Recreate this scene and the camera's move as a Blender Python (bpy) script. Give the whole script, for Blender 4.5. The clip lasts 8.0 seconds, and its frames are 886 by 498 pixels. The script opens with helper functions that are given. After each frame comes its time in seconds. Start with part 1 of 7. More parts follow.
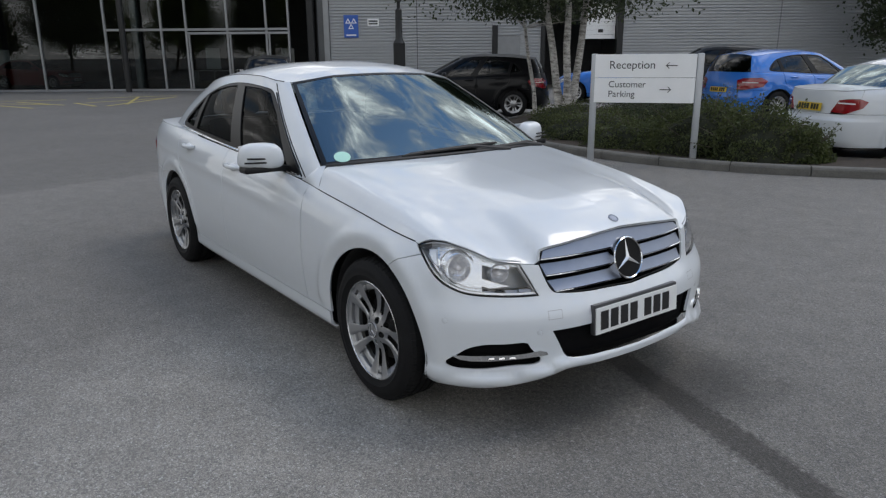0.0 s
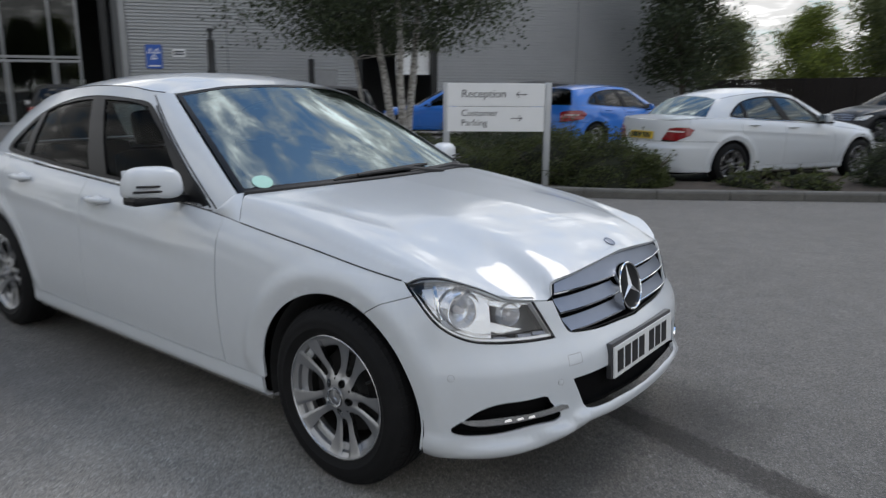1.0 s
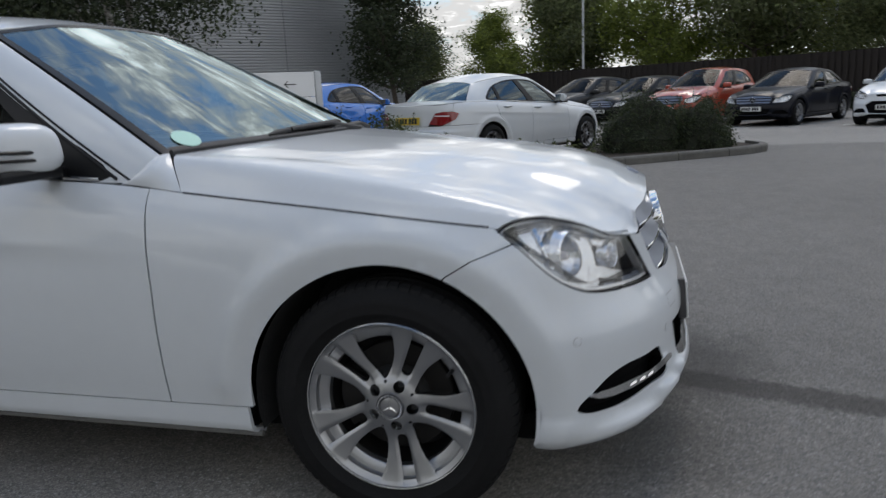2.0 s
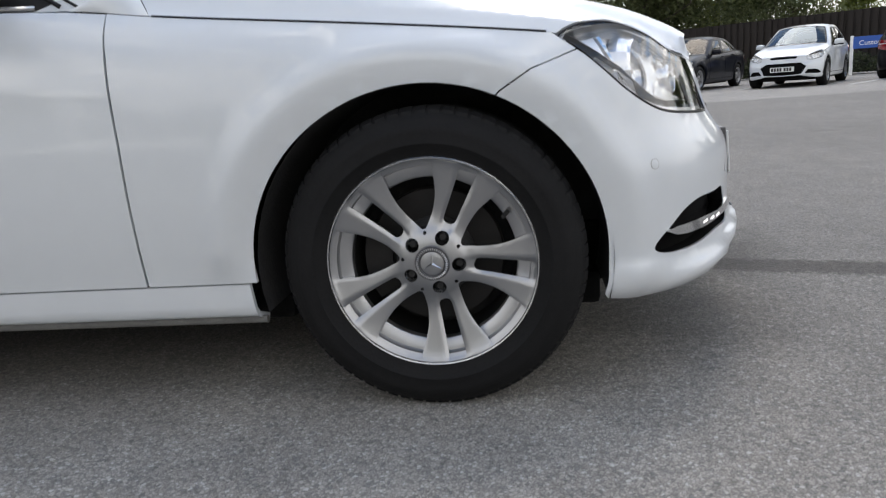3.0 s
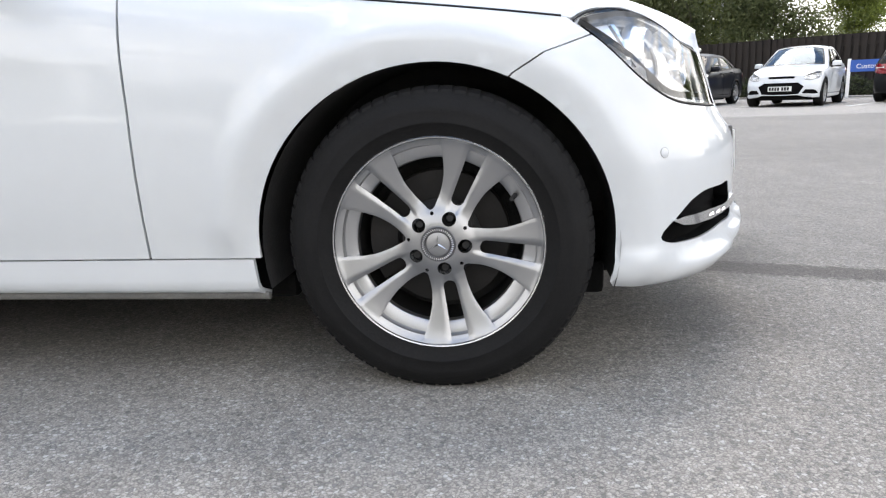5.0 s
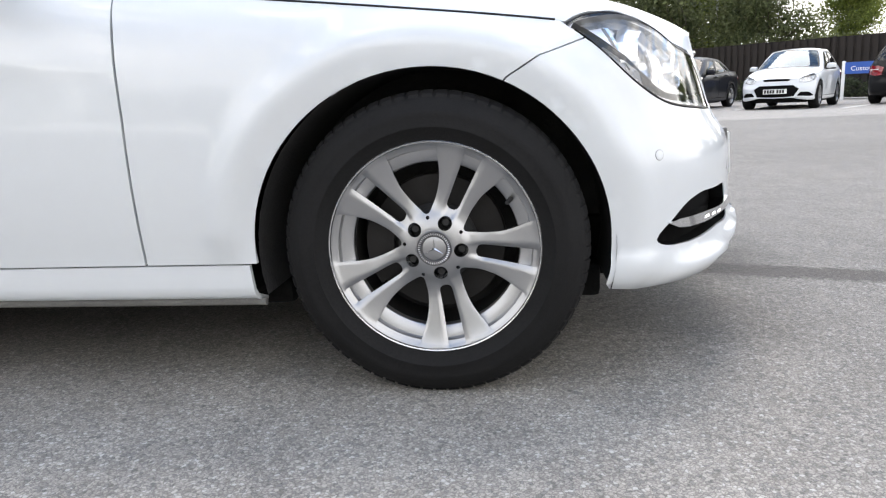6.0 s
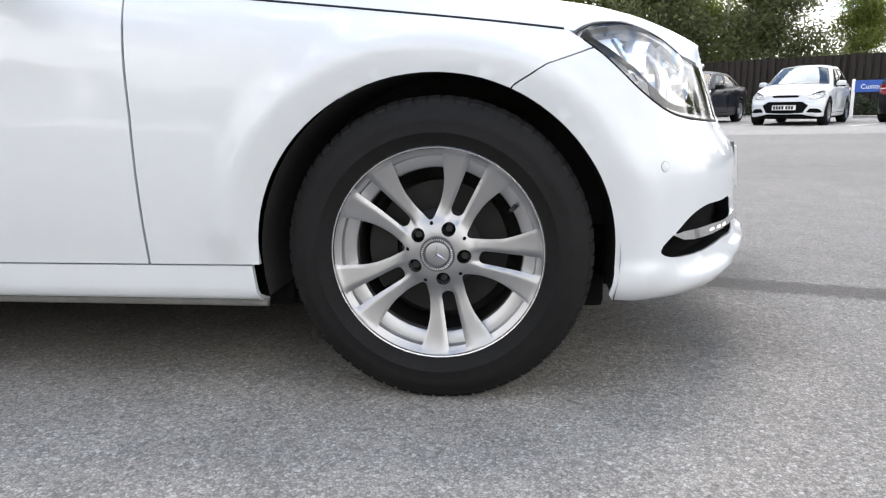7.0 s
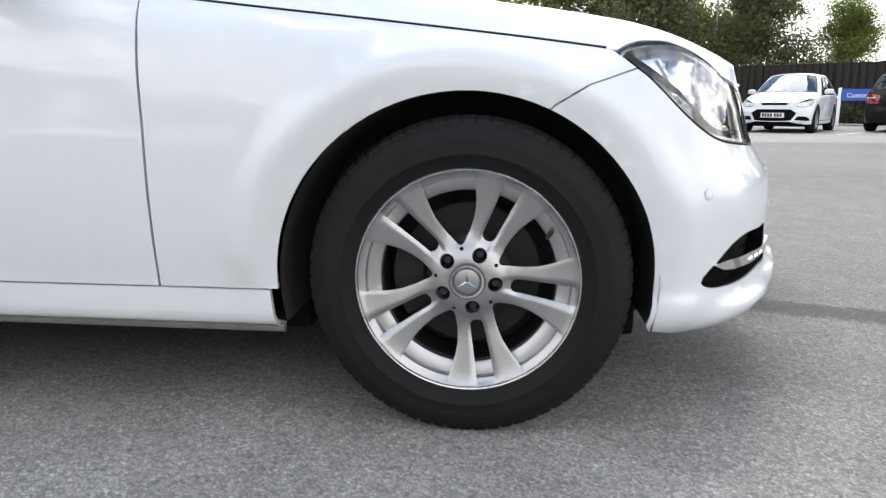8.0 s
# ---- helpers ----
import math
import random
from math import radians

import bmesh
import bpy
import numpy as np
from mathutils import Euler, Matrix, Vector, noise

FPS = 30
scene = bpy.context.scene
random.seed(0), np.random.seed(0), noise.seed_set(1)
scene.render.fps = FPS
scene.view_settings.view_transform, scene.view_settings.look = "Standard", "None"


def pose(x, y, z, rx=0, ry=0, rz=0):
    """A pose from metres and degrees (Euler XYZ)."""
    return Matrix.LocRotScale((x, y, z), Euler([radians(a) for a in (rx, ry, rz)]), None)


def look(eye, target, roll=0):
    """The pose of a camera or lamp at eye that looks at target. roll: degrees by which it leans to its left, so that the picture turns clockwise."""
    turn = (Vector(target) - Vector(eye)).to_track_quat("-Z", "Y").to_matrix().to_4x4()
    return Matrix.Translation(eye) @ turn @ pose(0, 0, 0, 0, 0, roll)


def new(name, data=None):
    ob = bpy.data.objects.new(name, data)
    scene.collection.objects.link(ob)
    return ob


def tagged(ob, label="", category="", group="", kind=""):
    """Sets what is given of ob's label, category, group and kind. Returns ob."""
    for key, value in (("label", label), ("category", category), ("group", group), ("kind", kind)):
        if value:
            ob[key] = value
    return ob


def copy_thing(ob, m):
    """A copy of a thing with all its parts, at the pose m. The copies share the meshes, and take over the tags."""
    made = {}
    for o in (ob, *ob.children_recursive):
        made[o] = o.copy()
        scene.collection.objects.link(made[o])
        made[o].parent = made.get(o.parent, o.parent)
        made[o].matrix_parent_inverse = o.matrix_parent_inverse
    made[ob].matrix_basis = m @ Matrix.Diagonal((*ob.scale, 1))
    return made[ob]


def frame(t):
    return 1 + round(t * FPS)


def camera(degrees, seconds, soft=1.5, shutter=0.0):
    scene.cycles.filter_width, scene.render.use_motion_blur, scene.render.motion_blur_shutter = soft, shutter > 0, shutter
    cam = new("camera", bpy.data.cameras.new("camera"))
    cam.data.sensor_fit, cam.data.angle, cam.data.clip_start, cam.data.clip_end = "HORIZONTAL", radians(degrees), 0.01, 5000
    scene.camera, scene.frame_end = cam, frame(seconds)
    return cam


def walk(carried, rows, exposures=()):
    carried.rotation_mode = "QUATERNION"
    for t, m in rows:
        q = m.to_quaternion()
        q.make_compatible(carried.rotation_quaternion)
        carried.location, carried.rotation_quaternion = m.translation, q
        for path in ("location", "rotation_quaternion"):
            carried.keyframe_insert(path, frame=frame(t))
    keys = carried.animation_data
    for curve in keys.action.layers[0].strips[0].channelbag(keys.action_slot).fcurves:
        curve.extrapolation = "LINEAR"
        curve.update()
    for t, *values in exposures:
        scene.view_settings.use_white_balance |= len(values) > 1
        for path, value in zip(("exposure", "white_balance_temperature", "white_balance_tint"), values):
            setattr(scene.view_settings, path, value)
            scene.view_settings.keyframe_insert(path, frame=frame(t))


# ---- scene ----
from mathutils.geometry import delaunay_2d_cdt

# ---------------------------------------------------------------- camera and its walk
cam = camera(64.1, 8.0, soft=1.25, shutter=0.35)
PATH = [
    (0, (2.529, -2.324, 1.477), (0.972, -1.184, 0.949), -0.4),
    (0.3, (2.413, -2.316, 1.444), (0.871, -1.152, 0.927), -0.4),
    (0.5, (2.243, -2.355, 1.419), (0.78, -1.089, 0.913), 0.6),
    (0.8, (1.924, -2.401, 1.396), (0.611, -0.974, 0.91), 0.3),
    (1, (1.698, -2.415, 1.342), (0.488, -0.881, 0.911), 0.3),
    (1.2, (1.471, -2.424, 1.314), (0.394, -0.789, 0.904), 0.3),
    (1.5, (1.138, -2.461, 1.249), (0.271, -0.713, 0.811), -0.9),
    (1.8, (0.771, -2.468, 1.157), (0.164, -0.603, 0.764), -2.2),
    (2, (0.575, -2.415, 1.064), (0.067, -0.526, 0.648), -2.7),
    (2.1, (0.513, -2.395, 1.004), (0.048, -0.492, 0.603), -3.3),
    (2.2, (0.424, -2.347, 0.959), (0.047, -0.44, 0.49), -3.0),
    (3.3, (0.194, -2.265, 0.626), (-0.05, -0.331, 0.177), -4.1),
    (3.5, (0.181, -2.269, 0.619), (-0.068, -0.337, 0.164), -3.2),
    (4, (0.202, -2.275, 0.602), (-0.047, -0.336, 0.18), -2.4),
    (4.5, (0.181, -2.278, 0.621), (-0.056, -0.34, 0.186), -1.9),
    (6, (0.185, -2.278, 0.619), (-0.043, -0.336, 0.201), -2.5),
    (6.5, (0.186, -2.275, 0.617), (-0.047, -0.332, 0.205), -1.8),
    (7, (0.188, -2.276, 0.616), (-0.053, -0.331, 0.218), -1.0),
    (7.5, (0.192, -2.262, 0.607), (-0.059, -0.317, 0.215), -0.4),
    (8, (0.088, -2.202, 0.656), (-0.109, -0.252, 0.254), 0.2),
]
EXPOSURE = [(0, -0.77, 7050, 13), (1.2, -0.88, 7050, 13), (2.2, -0.98, 7050, 13), (3.3, 0.10, 7450, 15), (3.7, 0.32, 7450, 15), (4.5, 0.53, 7500, 15), (6, 0.54, 7450, 15), (7, 0.54, 7450, 15), (8, 0.46, 7400, 15)]
walk(cam, [(t, look(eye, target, roll)) for t, eye, target, roll in PATH], EXPOSURE)

# ---------------------------------------------------------------- sky and sun
SUN_EL, SUN_AZ = 58.0, 80.0      # degrees; azimuth counter-clockwise from +x
world = bpy.data.worlds.new("sky")
scene.world = world
world.use_nodes = True
wt = world.node_tree
for n in list(wt.nodes):
    wt.nodes.remove(n)


def wn(kind, **kw):
    n = wt.nodes.new(kind)
    for k, v in kw.items():
        if k == "ins":
            for s, val in v.items():
                n.inputs[s].default_value = val
    return n


sky = wt.nodes.new("ShaderNodeTexSky")
sky.sky_type, sky.sun_disc = "NISHITA", False
sky.sun_elevation, sky.sun_rotation = radians(SUN_EL), radians(90 - SUN_AZ)
sky.air_density, sky.dust_density, sky.ozone_density = 1.0, 0.3, 2.5
tc = wt.nodes.new("ShaderNodeTexCoord")
# clouds lie on a level sheet high above the place
sep = wt.nodes.new("ShaderNodeSeparateXYZ")
wt.links.new(tc.outputs["Generated"], sep.inputs[0])
up = wt.nodes.new("ShaderNodeMath")
up.operation, up.inputs[1].default_value = "MAXIMUM", 0.0
wt.links.new(sep.outputs["Z"], up.inputs[0])
upb = wt.nodes.new("ShaderNodeMath")
upb.operation, upb.inputs[1].default_value = "ADD", 0.18
wt.links.new(up.outputs[0], upb.inputs[0])
dvx, dvy = wt.nodes.new("ShaderNodeMath"), wt.nodes.new("ShaderNodeMath")
for n_, k_ in ((dvx, "X"), (dvy, "Y")):
    n_.operation = "DIVIDE"
    wt.links.new(sep.outputs[k_], n_.inputs[0])
    wt.links.new(upb.outputs[0], n_.inputs[1])
mp = wt.nodes.new("ShaderNodeCombineXYZ")
wt.links.new(dvx.outputs[0], mp.inputs[0])
wt.links.new(dvy.outputs[0], mp.inputs[1])
mp.inputs[2].default_value = 3.7
nz = wn("ShaderNodeTexNoise", ins={"Scale": 4.4, "Detail": 9.0, "Roughness": 0.63, "Distortion": 0.35})
rp = wt.nodes.new("ShaderNodeValToRGB")
rp.color_ramp.elements[0].position, rp.color_ramp.elements[1].position = 0.44, 0.58
# the haze near the horizon joins the clouds
hz = wt.nodes.new("ShaderNodeMapRange")
hz.inputs["From Min"].default_value, hz.inputs["From Max"].default_value = 0.02, 0.38
hz.inputs["To Min"].default_value, hz.inputs["To Max"].default_value = 0.9, 0.0
mx = wt.nodes.new("ShaderNodeMath")
mx.operation = "MAXIMUM"
mix = wt.nodes.new("ShaderNodeMix")
mix.data_type = "RGBA"
# thick cloud tops are far brighter than the thin veils between them
core = wt.nodes.new("ShaderNodeMapRange")
core.interpolation_type = "SMOOTHSTEP"
for k_, v_ in (("From Min", 0.50), ("From Max", 0.74), ("To Min", 0.72), ("To Max", 2.6)):
    core.inputs[k_].default_value = v_
wt.links.new(nz.outputs["Fac"], core.inputs["Value"])
cb = wt.nodes.new("ShaderNodeVectorMath")
cb.operation = "SCALE"
cb.inputs[0].default_value = (20.0, 21.4, 22.6)
wt.links.new(core.outputs["Result"], cb.inputs["Scale"])
wt.links.new(cb.outputs[0], mix.inputs["B"])
bg = wt.nodes.new("ShaderNodeBackground")
bg.inputs["Strength"].default_value = 0.10
wo = wt.nodes.new("ShaderNodeOutputWorld")
wt.links.new(mp.outputs["Vector"], nz.inputs["Vector"])
cov = wt.nodes.new("ShaderNodeMath")
cov.operation, cov.inputs[1].default_value, cov.inputs[2].default_value = "MULTIPLY_ADD", -0.24, 0.175
wt.links.new(sep.outputs["Z"], cov.inputs[0])
cva = wt.nodes.new("ShaderNodeMath")
cva.operation = "ADD"
wt.links.new(nz.outputs["Fac"], cva.inputs[0])
wt.links.new(cov.outputs[0], cva.inputs[1])
wt.links.new(cva.outputs[0], rp.inputs["Fac"])
wt.links.new(sep.outputs["Z"], hz.inputs["Value"])
wt.links.new(rp.outputs["Color"], mx.inputs[0])
wt.links.new(hz.outputs["Result"], mx.inputs[1])
wt.links.new(mx.outputs[0], mix.inputs["Factor"])
bl = wt.nodes.new("ShaderNodeVectorMath")
bl.operation = "MULTIPLY"
bl.inputs[1].default_value = (2.35, 3.05, 3.3)
wt.links.new(sky.outputs[0], bl.inputs[0])
wt.links.new(bl.outputs[0], mix.inputs["A"])
# the clouds shine brighter towards the hidden sun
dv = wt.nodes.new("ShaderNodeVectorMath")
dv.operation = "DOT_PRODUCT"
dv.inputs[1].default_value = (math.cos(radians(SUN_EL)) * math.cos(radians(SUN_AZ)), math.cos(radians(SUN_EL)) * math.sin(radians(SUN_AZ)), math.sin(radians(SUN_EL)))
wt.links.new(tc.outputs["Generated"], dv.inputs[0])
cl = wt.nodes.new("ShaderNodeClamp")
wt.links.new(dv.outputs["Value"], cl.inputs["Value"])
pw = wt.nodes.new("ShaderNodeMath")
pw.operation, pw.inputs[1].default_value = "POWER", 5.0
wt.links.new(cl.outputs[0], pw.inputs[0])
ga = wt.nodes.new("ShaderNodeMath")
ga.operation, ga.inputs[1].default_value, ga.inputs[2].default_value = "MULTIPLY_ADD", 0.4, 0.92
wt.links.new(pw.outputs[0], ga.inputs[0])
sc_ = wt.nodes.new("ShaderNodeVectorMath")
sc_.operation = "SCALE"
wt.links.new(mix.outputs["Result"], sc_.inputs[0])
wt.links.new(ga.outputs[0], sc_.inputs["Scale"])
wt.links.new(sc_.outputs[0], bg.inputs["Color"])
wt.links.new(bg.outputs[0], wo.inputs["Surface"])

sun = new("sun", bpy.data.lights.new("sun", "SUN"))
sun.data.energy, sun.data.angle, sun.data.color = 1.35, radians(22), (1.0, 0.96, 0.9)
ca, sa = math.cos(radians(SUN_AZ)), math.sin(radians(SUN_AZ))
ce, se = math.cos(radians(SUN_EL)), math.sin(radians(SUN_EL))
sun.matrix_world = look((30 * ce * ca, 30 * ce * sa, 30 * se), (0, 0, 0))


# ---------------------------------------------------------------- materials
def material(name, color, rough=0.5, metal=0.0, vary=0.0, scale=4.0, color2=None, bump=0.0, bump_scale=60.0,
             coat=0.0, ior=1.5, island=0.0, speck=None, emit=0.0, stretch=(1, 1, 1), rvary=0.0):
    """Procedural surface: two scales of variation, fine relief, gloss."""
    m = bpy.data.materials.new(name)
    m.use_nodes = True
    nt = m.node_tree
    b = nt.nodes["Principled BSDF"]
    b.inputs["Base Color"].default_value = (*color, 1)
    b.inputs["Roughness"].default_value = rough
    b.inputs["Metallic"].default_value = metal
    b.inputs["IOR"].default_value = ior
    b.inputs["Coat Weight"].default_value = coat
    b.inputs["Coat Roughness"].default_value = 0.025
    L = nt.links.new
    co = nt.nodes.new("ShaderNodeTexCoord")
    vec = co.outputs["Object"]
    if stretch != (1, 1, 1):
        mpn = nt.nodes.new("ShaderNodeMapping")
        mpn.inputs["Scale"].default_value = stretch
        L(vec, mpn.inputs["Vector"])
        vec = mpn.outputs["Vector"]
    if vary > 0 or color2 is not None:
        c2 = color2 if color2 is not None else tuple(max(0.0, c * (1 - vary)) for c in color)
        n1 = nt.nodes.new("ShaderNodeTexNoise")
        n1.inputs["Scale"].default_value, n1.inputs["Detail"].default_value = scale, 6.0
        L(vec, n1.inputs["Vector"])
        n2 = nt.nodes.new("ShaderNodeTexNoise")
        n2.inputs["Scale"].default_value, n2.inputs["Detail"].default_value = scale * 14, 4.0
        L(vec, n2.inputs["Vector"])
        ad = nt.nodes.new("ShaderNodeMath")
        ad.operation = "MULTIPLY_ADD"
        ad.inputs[1].default_value, ad.inputs[2].default_value = 0.45, 0.0
        L(n2.outputs["Fac"], ad.inputs[0])
        a2 = nt.nodes.new("ShaderNodeMath")
        a2.operation = "MULTIPLY_ADD"
        a2.inputs[1].default_value = 0.55
        L(n1.outputs["Fac"], a2.inputs[0])
        L(ad.outputs[0], a2.inputs[2])
        r1 = nt.nodes.new("ShaderNodeValToRGB")
        r1.color_ramp.elements[0].position, r1.color_ramp.elements[1].position = 0.36, 0.64
        r1.color_ramp.elements[0].color, r1.color_ramp.elements[1].color = (*c2, 1), (*color, 1)
        L(a2.outputs[0], r1.inputs["Fac"])
        out = r1.outputs["Color"]
        if island > 0:
            g = nt.nodes.new("ShaderNodeNewGeometry")
            hs = nt.nodes.new("ShaderNodeHueSaturation")
            mr = nt.nodes.new("ShaderNodeMapRange")
            mr.inputs["To Min"].default_value, mr.inputs["To Max"].default_value = 1 - island, 1 + island
            L(g.outputs["Random Per Island"], mr.inputs["Value"])
            L(mr.outputs["Result"], hs.inputs["Value"])
            L(out, hs.inputs["Color"])
            out = hs.outputs["Color"]
        L(out, b.inputs["Base Color"])
        if rvary > 0:
            r3 = nt.nodes.new("ShaderNodeMapRange")
            r3.inputs["To Min"].default_value, r3.inputs["To Max"].default_value = rough - rvary, rough + rvary
            L(a2.outputs[0], r3.inputs["Value"])
            L(r3.outputs["Result"], b.inputs["Roughness"])
    if bump > 0:
        nb = nt.nodes.new("ShaderNodeTexNoise")
        nb.inputs["Scale"].default_value, nb.inputs["Detail"].default_value = bump_scale, 5.0
        L(vec, nb.inputs["Vector"])
        bn = nt.nodes.new("ShaderNodeBump")
        bn.inputs["Strength"].default_value, bn.inputs["Distance"].default_value = bump, 0.004
        L(nb.outputs["Fac"], bn.inputs["Height"])
        L(bn.outputs["Normal"], b.inputs["Normal"])
    if emit > 0:
        b.inputs["Emission Color"].default_value = (*color, 1)
        b.inputs["Emission Strength"].default_value = emit
    return m


def glass(name, tint, ior=1.5, rough=0.0, shine=(1, 1, 1), even=False):
    """A thin pane: clear or tinted, with a mirror gloss that grows at a slant."""
    m = bpy.data.materials.new(name)
    m.use_nodes = True
    nt = m.node_tree
    nt.nodes.remove(nt.nodes["Principled BSDF"])
    tr = nt.nodes.new("ShaderNodeBsdfTransparent")
    tr.inputs["Color"].default_value = (*tint, 1)
    gl = nt.nodes.new("ShaderNodeBsdfGlossy")
    gl.inputs["Roughness"].default_value = rough
    gl.inputs["Color"].default_value = (*shine, 1)
    fr = nt.nodes.new("ShaderNodeFresnel")
    fr.inputs["IOR"].default_value = ior
    ms = nt.nodes.new("ShaderNodeMixShader")
    gloss = fr.outputs[0]
    if even:
        # the same gloss from within and without
        lw = nt.nodes.new("ShaderNodeLayerWeight")
        lw.inputs["Blend"].default_value = 0.5
        pw = nt.nodes.new("ShaderNodeMath")
        pw.operation = "POWER"
        nt.links.new(lw.outputs["Facing"], pw.inputs[0])
        pw.inputs[1].default_value = 4.0
        f0 = ((ior - 1) / (ior + 1)) ** 2
        sc = nt.nodes.new("ShaderNodeMath")
        sc.operation = "MULTIPLY_ADD"
        nt.links.new(pw.outputs[0], sc.inputs[0])
        sc.inputs[1].default_value, sc.inputs[2].default_value = 1 - f0, f0
        gloss = sc.outputs[0]
    nt.links.new(gloss, ms.inputs[0])
    nt.links.new(tr.outputs[0], ms.inputs[1])
    nt.links.new(gl.outputs[0], ms.inputs[2])
    nt.links.new(ms.outputs[0], nt.nodes["Material Output"].inputs["Surface"])
    return m


def paint(name, color, coat=1.0, ior=1.5):
    return material(name, color, 0.32, 0.0, vary=0.03, scale=1.3, coat=coat, rvary=0.05, ior=ior)


M_WHITE = paint("white_paint", (0.625, 0.655, 0.680), 0.8)
M_BLUE = paint("blue_paint", (0.010, 0.165, 0.60))
M_BLACK = paint("black_paint", (0.006, 0.006, 0.007), 0.15, 1.25)
M_NAVY = paint("dark_blue_paint", (0.004, 0.005, 0.010), 0.15, 1.25)
M_ORANGE = paint("orange_paint", (0.42, 0.05, 0.02))
M_GREY = paint("grey_paint", (0.025, 0.026, 0.028), 0.2, 1.3)
M_DARKRED = paint("dark_red_paint", (0.16, 0.01, 0.012))
M_TRIM = material("black_gloss_trim", (0.009, 0.009, 0.010), 0.30, ior=1.3, vary=0.2, scale=9)
M_RUBBER = material("tyre_rubber", (0.0125, 0.0125, 0.013), 0.72, ior=1.25, vary=0.35, scale=11, bump=0.25, bump_scale=160, rvary=0.08)
M_PLASTIC = material("black_plastic", (0.016, 0.016, 0.017), 0.6, vary=0.25, scale=12, bump=0.2, bump_scale=200)
M_LINER = material("wheel_arch_felt", (0.036, 0.036, 0.037), 0.95, vary=0.4, scale=20, bump=0.6, bump_scale=120)
M_UNDER = material("underbody_tar", (0.012, 0.012, 0.012), 0.9, ior=1.2, vary=0.4, scale=14)
M_ALLOY = material("painted_alloy", (0.385, 0.39, 0.40), 0.33, 0.95, vary=0.03, scale=40, coat=0.15)
# paler copy of the alloy paints the light that bevelled edges catch
M_ALLOY_GLINT = material("highlit_alloy_edge", (0.55, 0.56, 0.57), 0.24, 1.0, vary=0.03, scale=30)
M_SILL_SHADE = material("shaded_dusty_sill", (0.17, 0.168, 0.16), 0.75, vary=0.35, scale=18)
M_VOID = material("dark_air_mesh", (0.005, 0.005, 0.0055), 0.9, ior=1.2, vary=0.4, scale=40)
M_ALLOY_IN = material("alloy_barrel", (0.42, 0.425, 0.435), 0.34, 0.9, vary=0.06, scale=30)
M_ALLOY_DARK = material("grey_alloy", (0.12, 0.12, 0.125), 0.35, 0.7, vary=0.15, scale=10)
M_STEEL = material("brake_steel", (0.022, 0.021, 0.021), 0.6, 0.5, vary=0.4, scale=18, color2=(0.018, 0.016, 0.015))
M_CHROME = material("chrome", (0.78, 0.79, 0.80), 0.07, 1.0, vary=0.05, scale=20)
M_SATIN = material("satin_silver", (0.23, 0.255, 0.31), 0.36, 0.85, vary=0.08, scale=15)
M_REFLECT = material("lamp_reflector", (0.82, 0.83, 0.85), 0.26, 0.82, vary=0.06, scale=30)
M_REFLECT2 = material("polished_badge_metal", (0.85, 0.86, 0.87), 0.3, 0.6, vary=0.05, scale=20)
M_LAMPDARK = material("lamp_housing", (0.24, 0.245, 0.255), 0.30, 0.5, vary=0.25, scale=14)
M_LED = material("lit_led", (1.0, 1.0, 1.0), 0.3, emit=1.0)
M_RED = material("red_lamp_lens", (0.26, 0.004, 0.010), 0.08, vary=0.25, scale=25, coat=1.0)
M_LENSWHITE = material("clear_lamp_lens", (0.75, 0.72, 0.72), 0.1, vary=0.1, scale=30, coat=1.0)
M_PLATE_W = material("white_plate", (0.74, 0.75, 0.74), 0.3, vary=0.04, scale=30)
M_PLATE_Y = material("yellow_plate", (0.72, 0.50, 0.06), 0.3, vary=0.05, scale=30)
M_INK = material("plate_ink", (0.012, 0.012, 0.013), 0.5, vary=0.1, scale=30)
M_SEAT = material("dark_upholstery", (0.022, 0.021, 0.021), 0.75, vary=0.25, scale=15, bump=0.3, bump_scale=220)
M_DASH = material("dark_dashboard", (0.03, 0.03, 0.031), 0.7, vary=0.2, scale=12, bump=0.3, bump_scale=300)
M_STICKER = material("green_sticker", (0.42, 0.72, 0.62), 0.5, vary=0.06, scale=60)
M_SIGNLINE = material("shut_line", (0.34, 0.34, 0.345), 0.7, vary=0.2, scale=40)
G_SCREEN = glass("windscreen_glass", (0.36, 0.43, 0.43), 2.7, shine=(0.82, 0.97, 1.0))
G_SIDE = glass("tinted_side_glass", (0.13, 0.15, 0.15), 1.13)
G_CABIN = glass("cabin_side_glass", (0.33, 0.36, 0.36), 1.09)
G_DARK = glass("dark_window_glass", (0.10, 0.12, 0.13), 1.5)
G_LAMP = glass("headlamp_cover", (0.97, 0.98, 0.99), 1.55, even=True)
G_HATCH = glass("grey_blue_car_glass", (0.20, 0.24, 0.27), 1.35, shine=(0.62, 0.75, 0.88))
G_SHOP = glass("shopfront_glass", (0.50, 0.54, 0.54), 1.45)
G_SKY = glass("blue_tinted_car_glass", (0.10, 0.13, 0.14), 1.9, shine=(0.85, 0.97, 1.0))


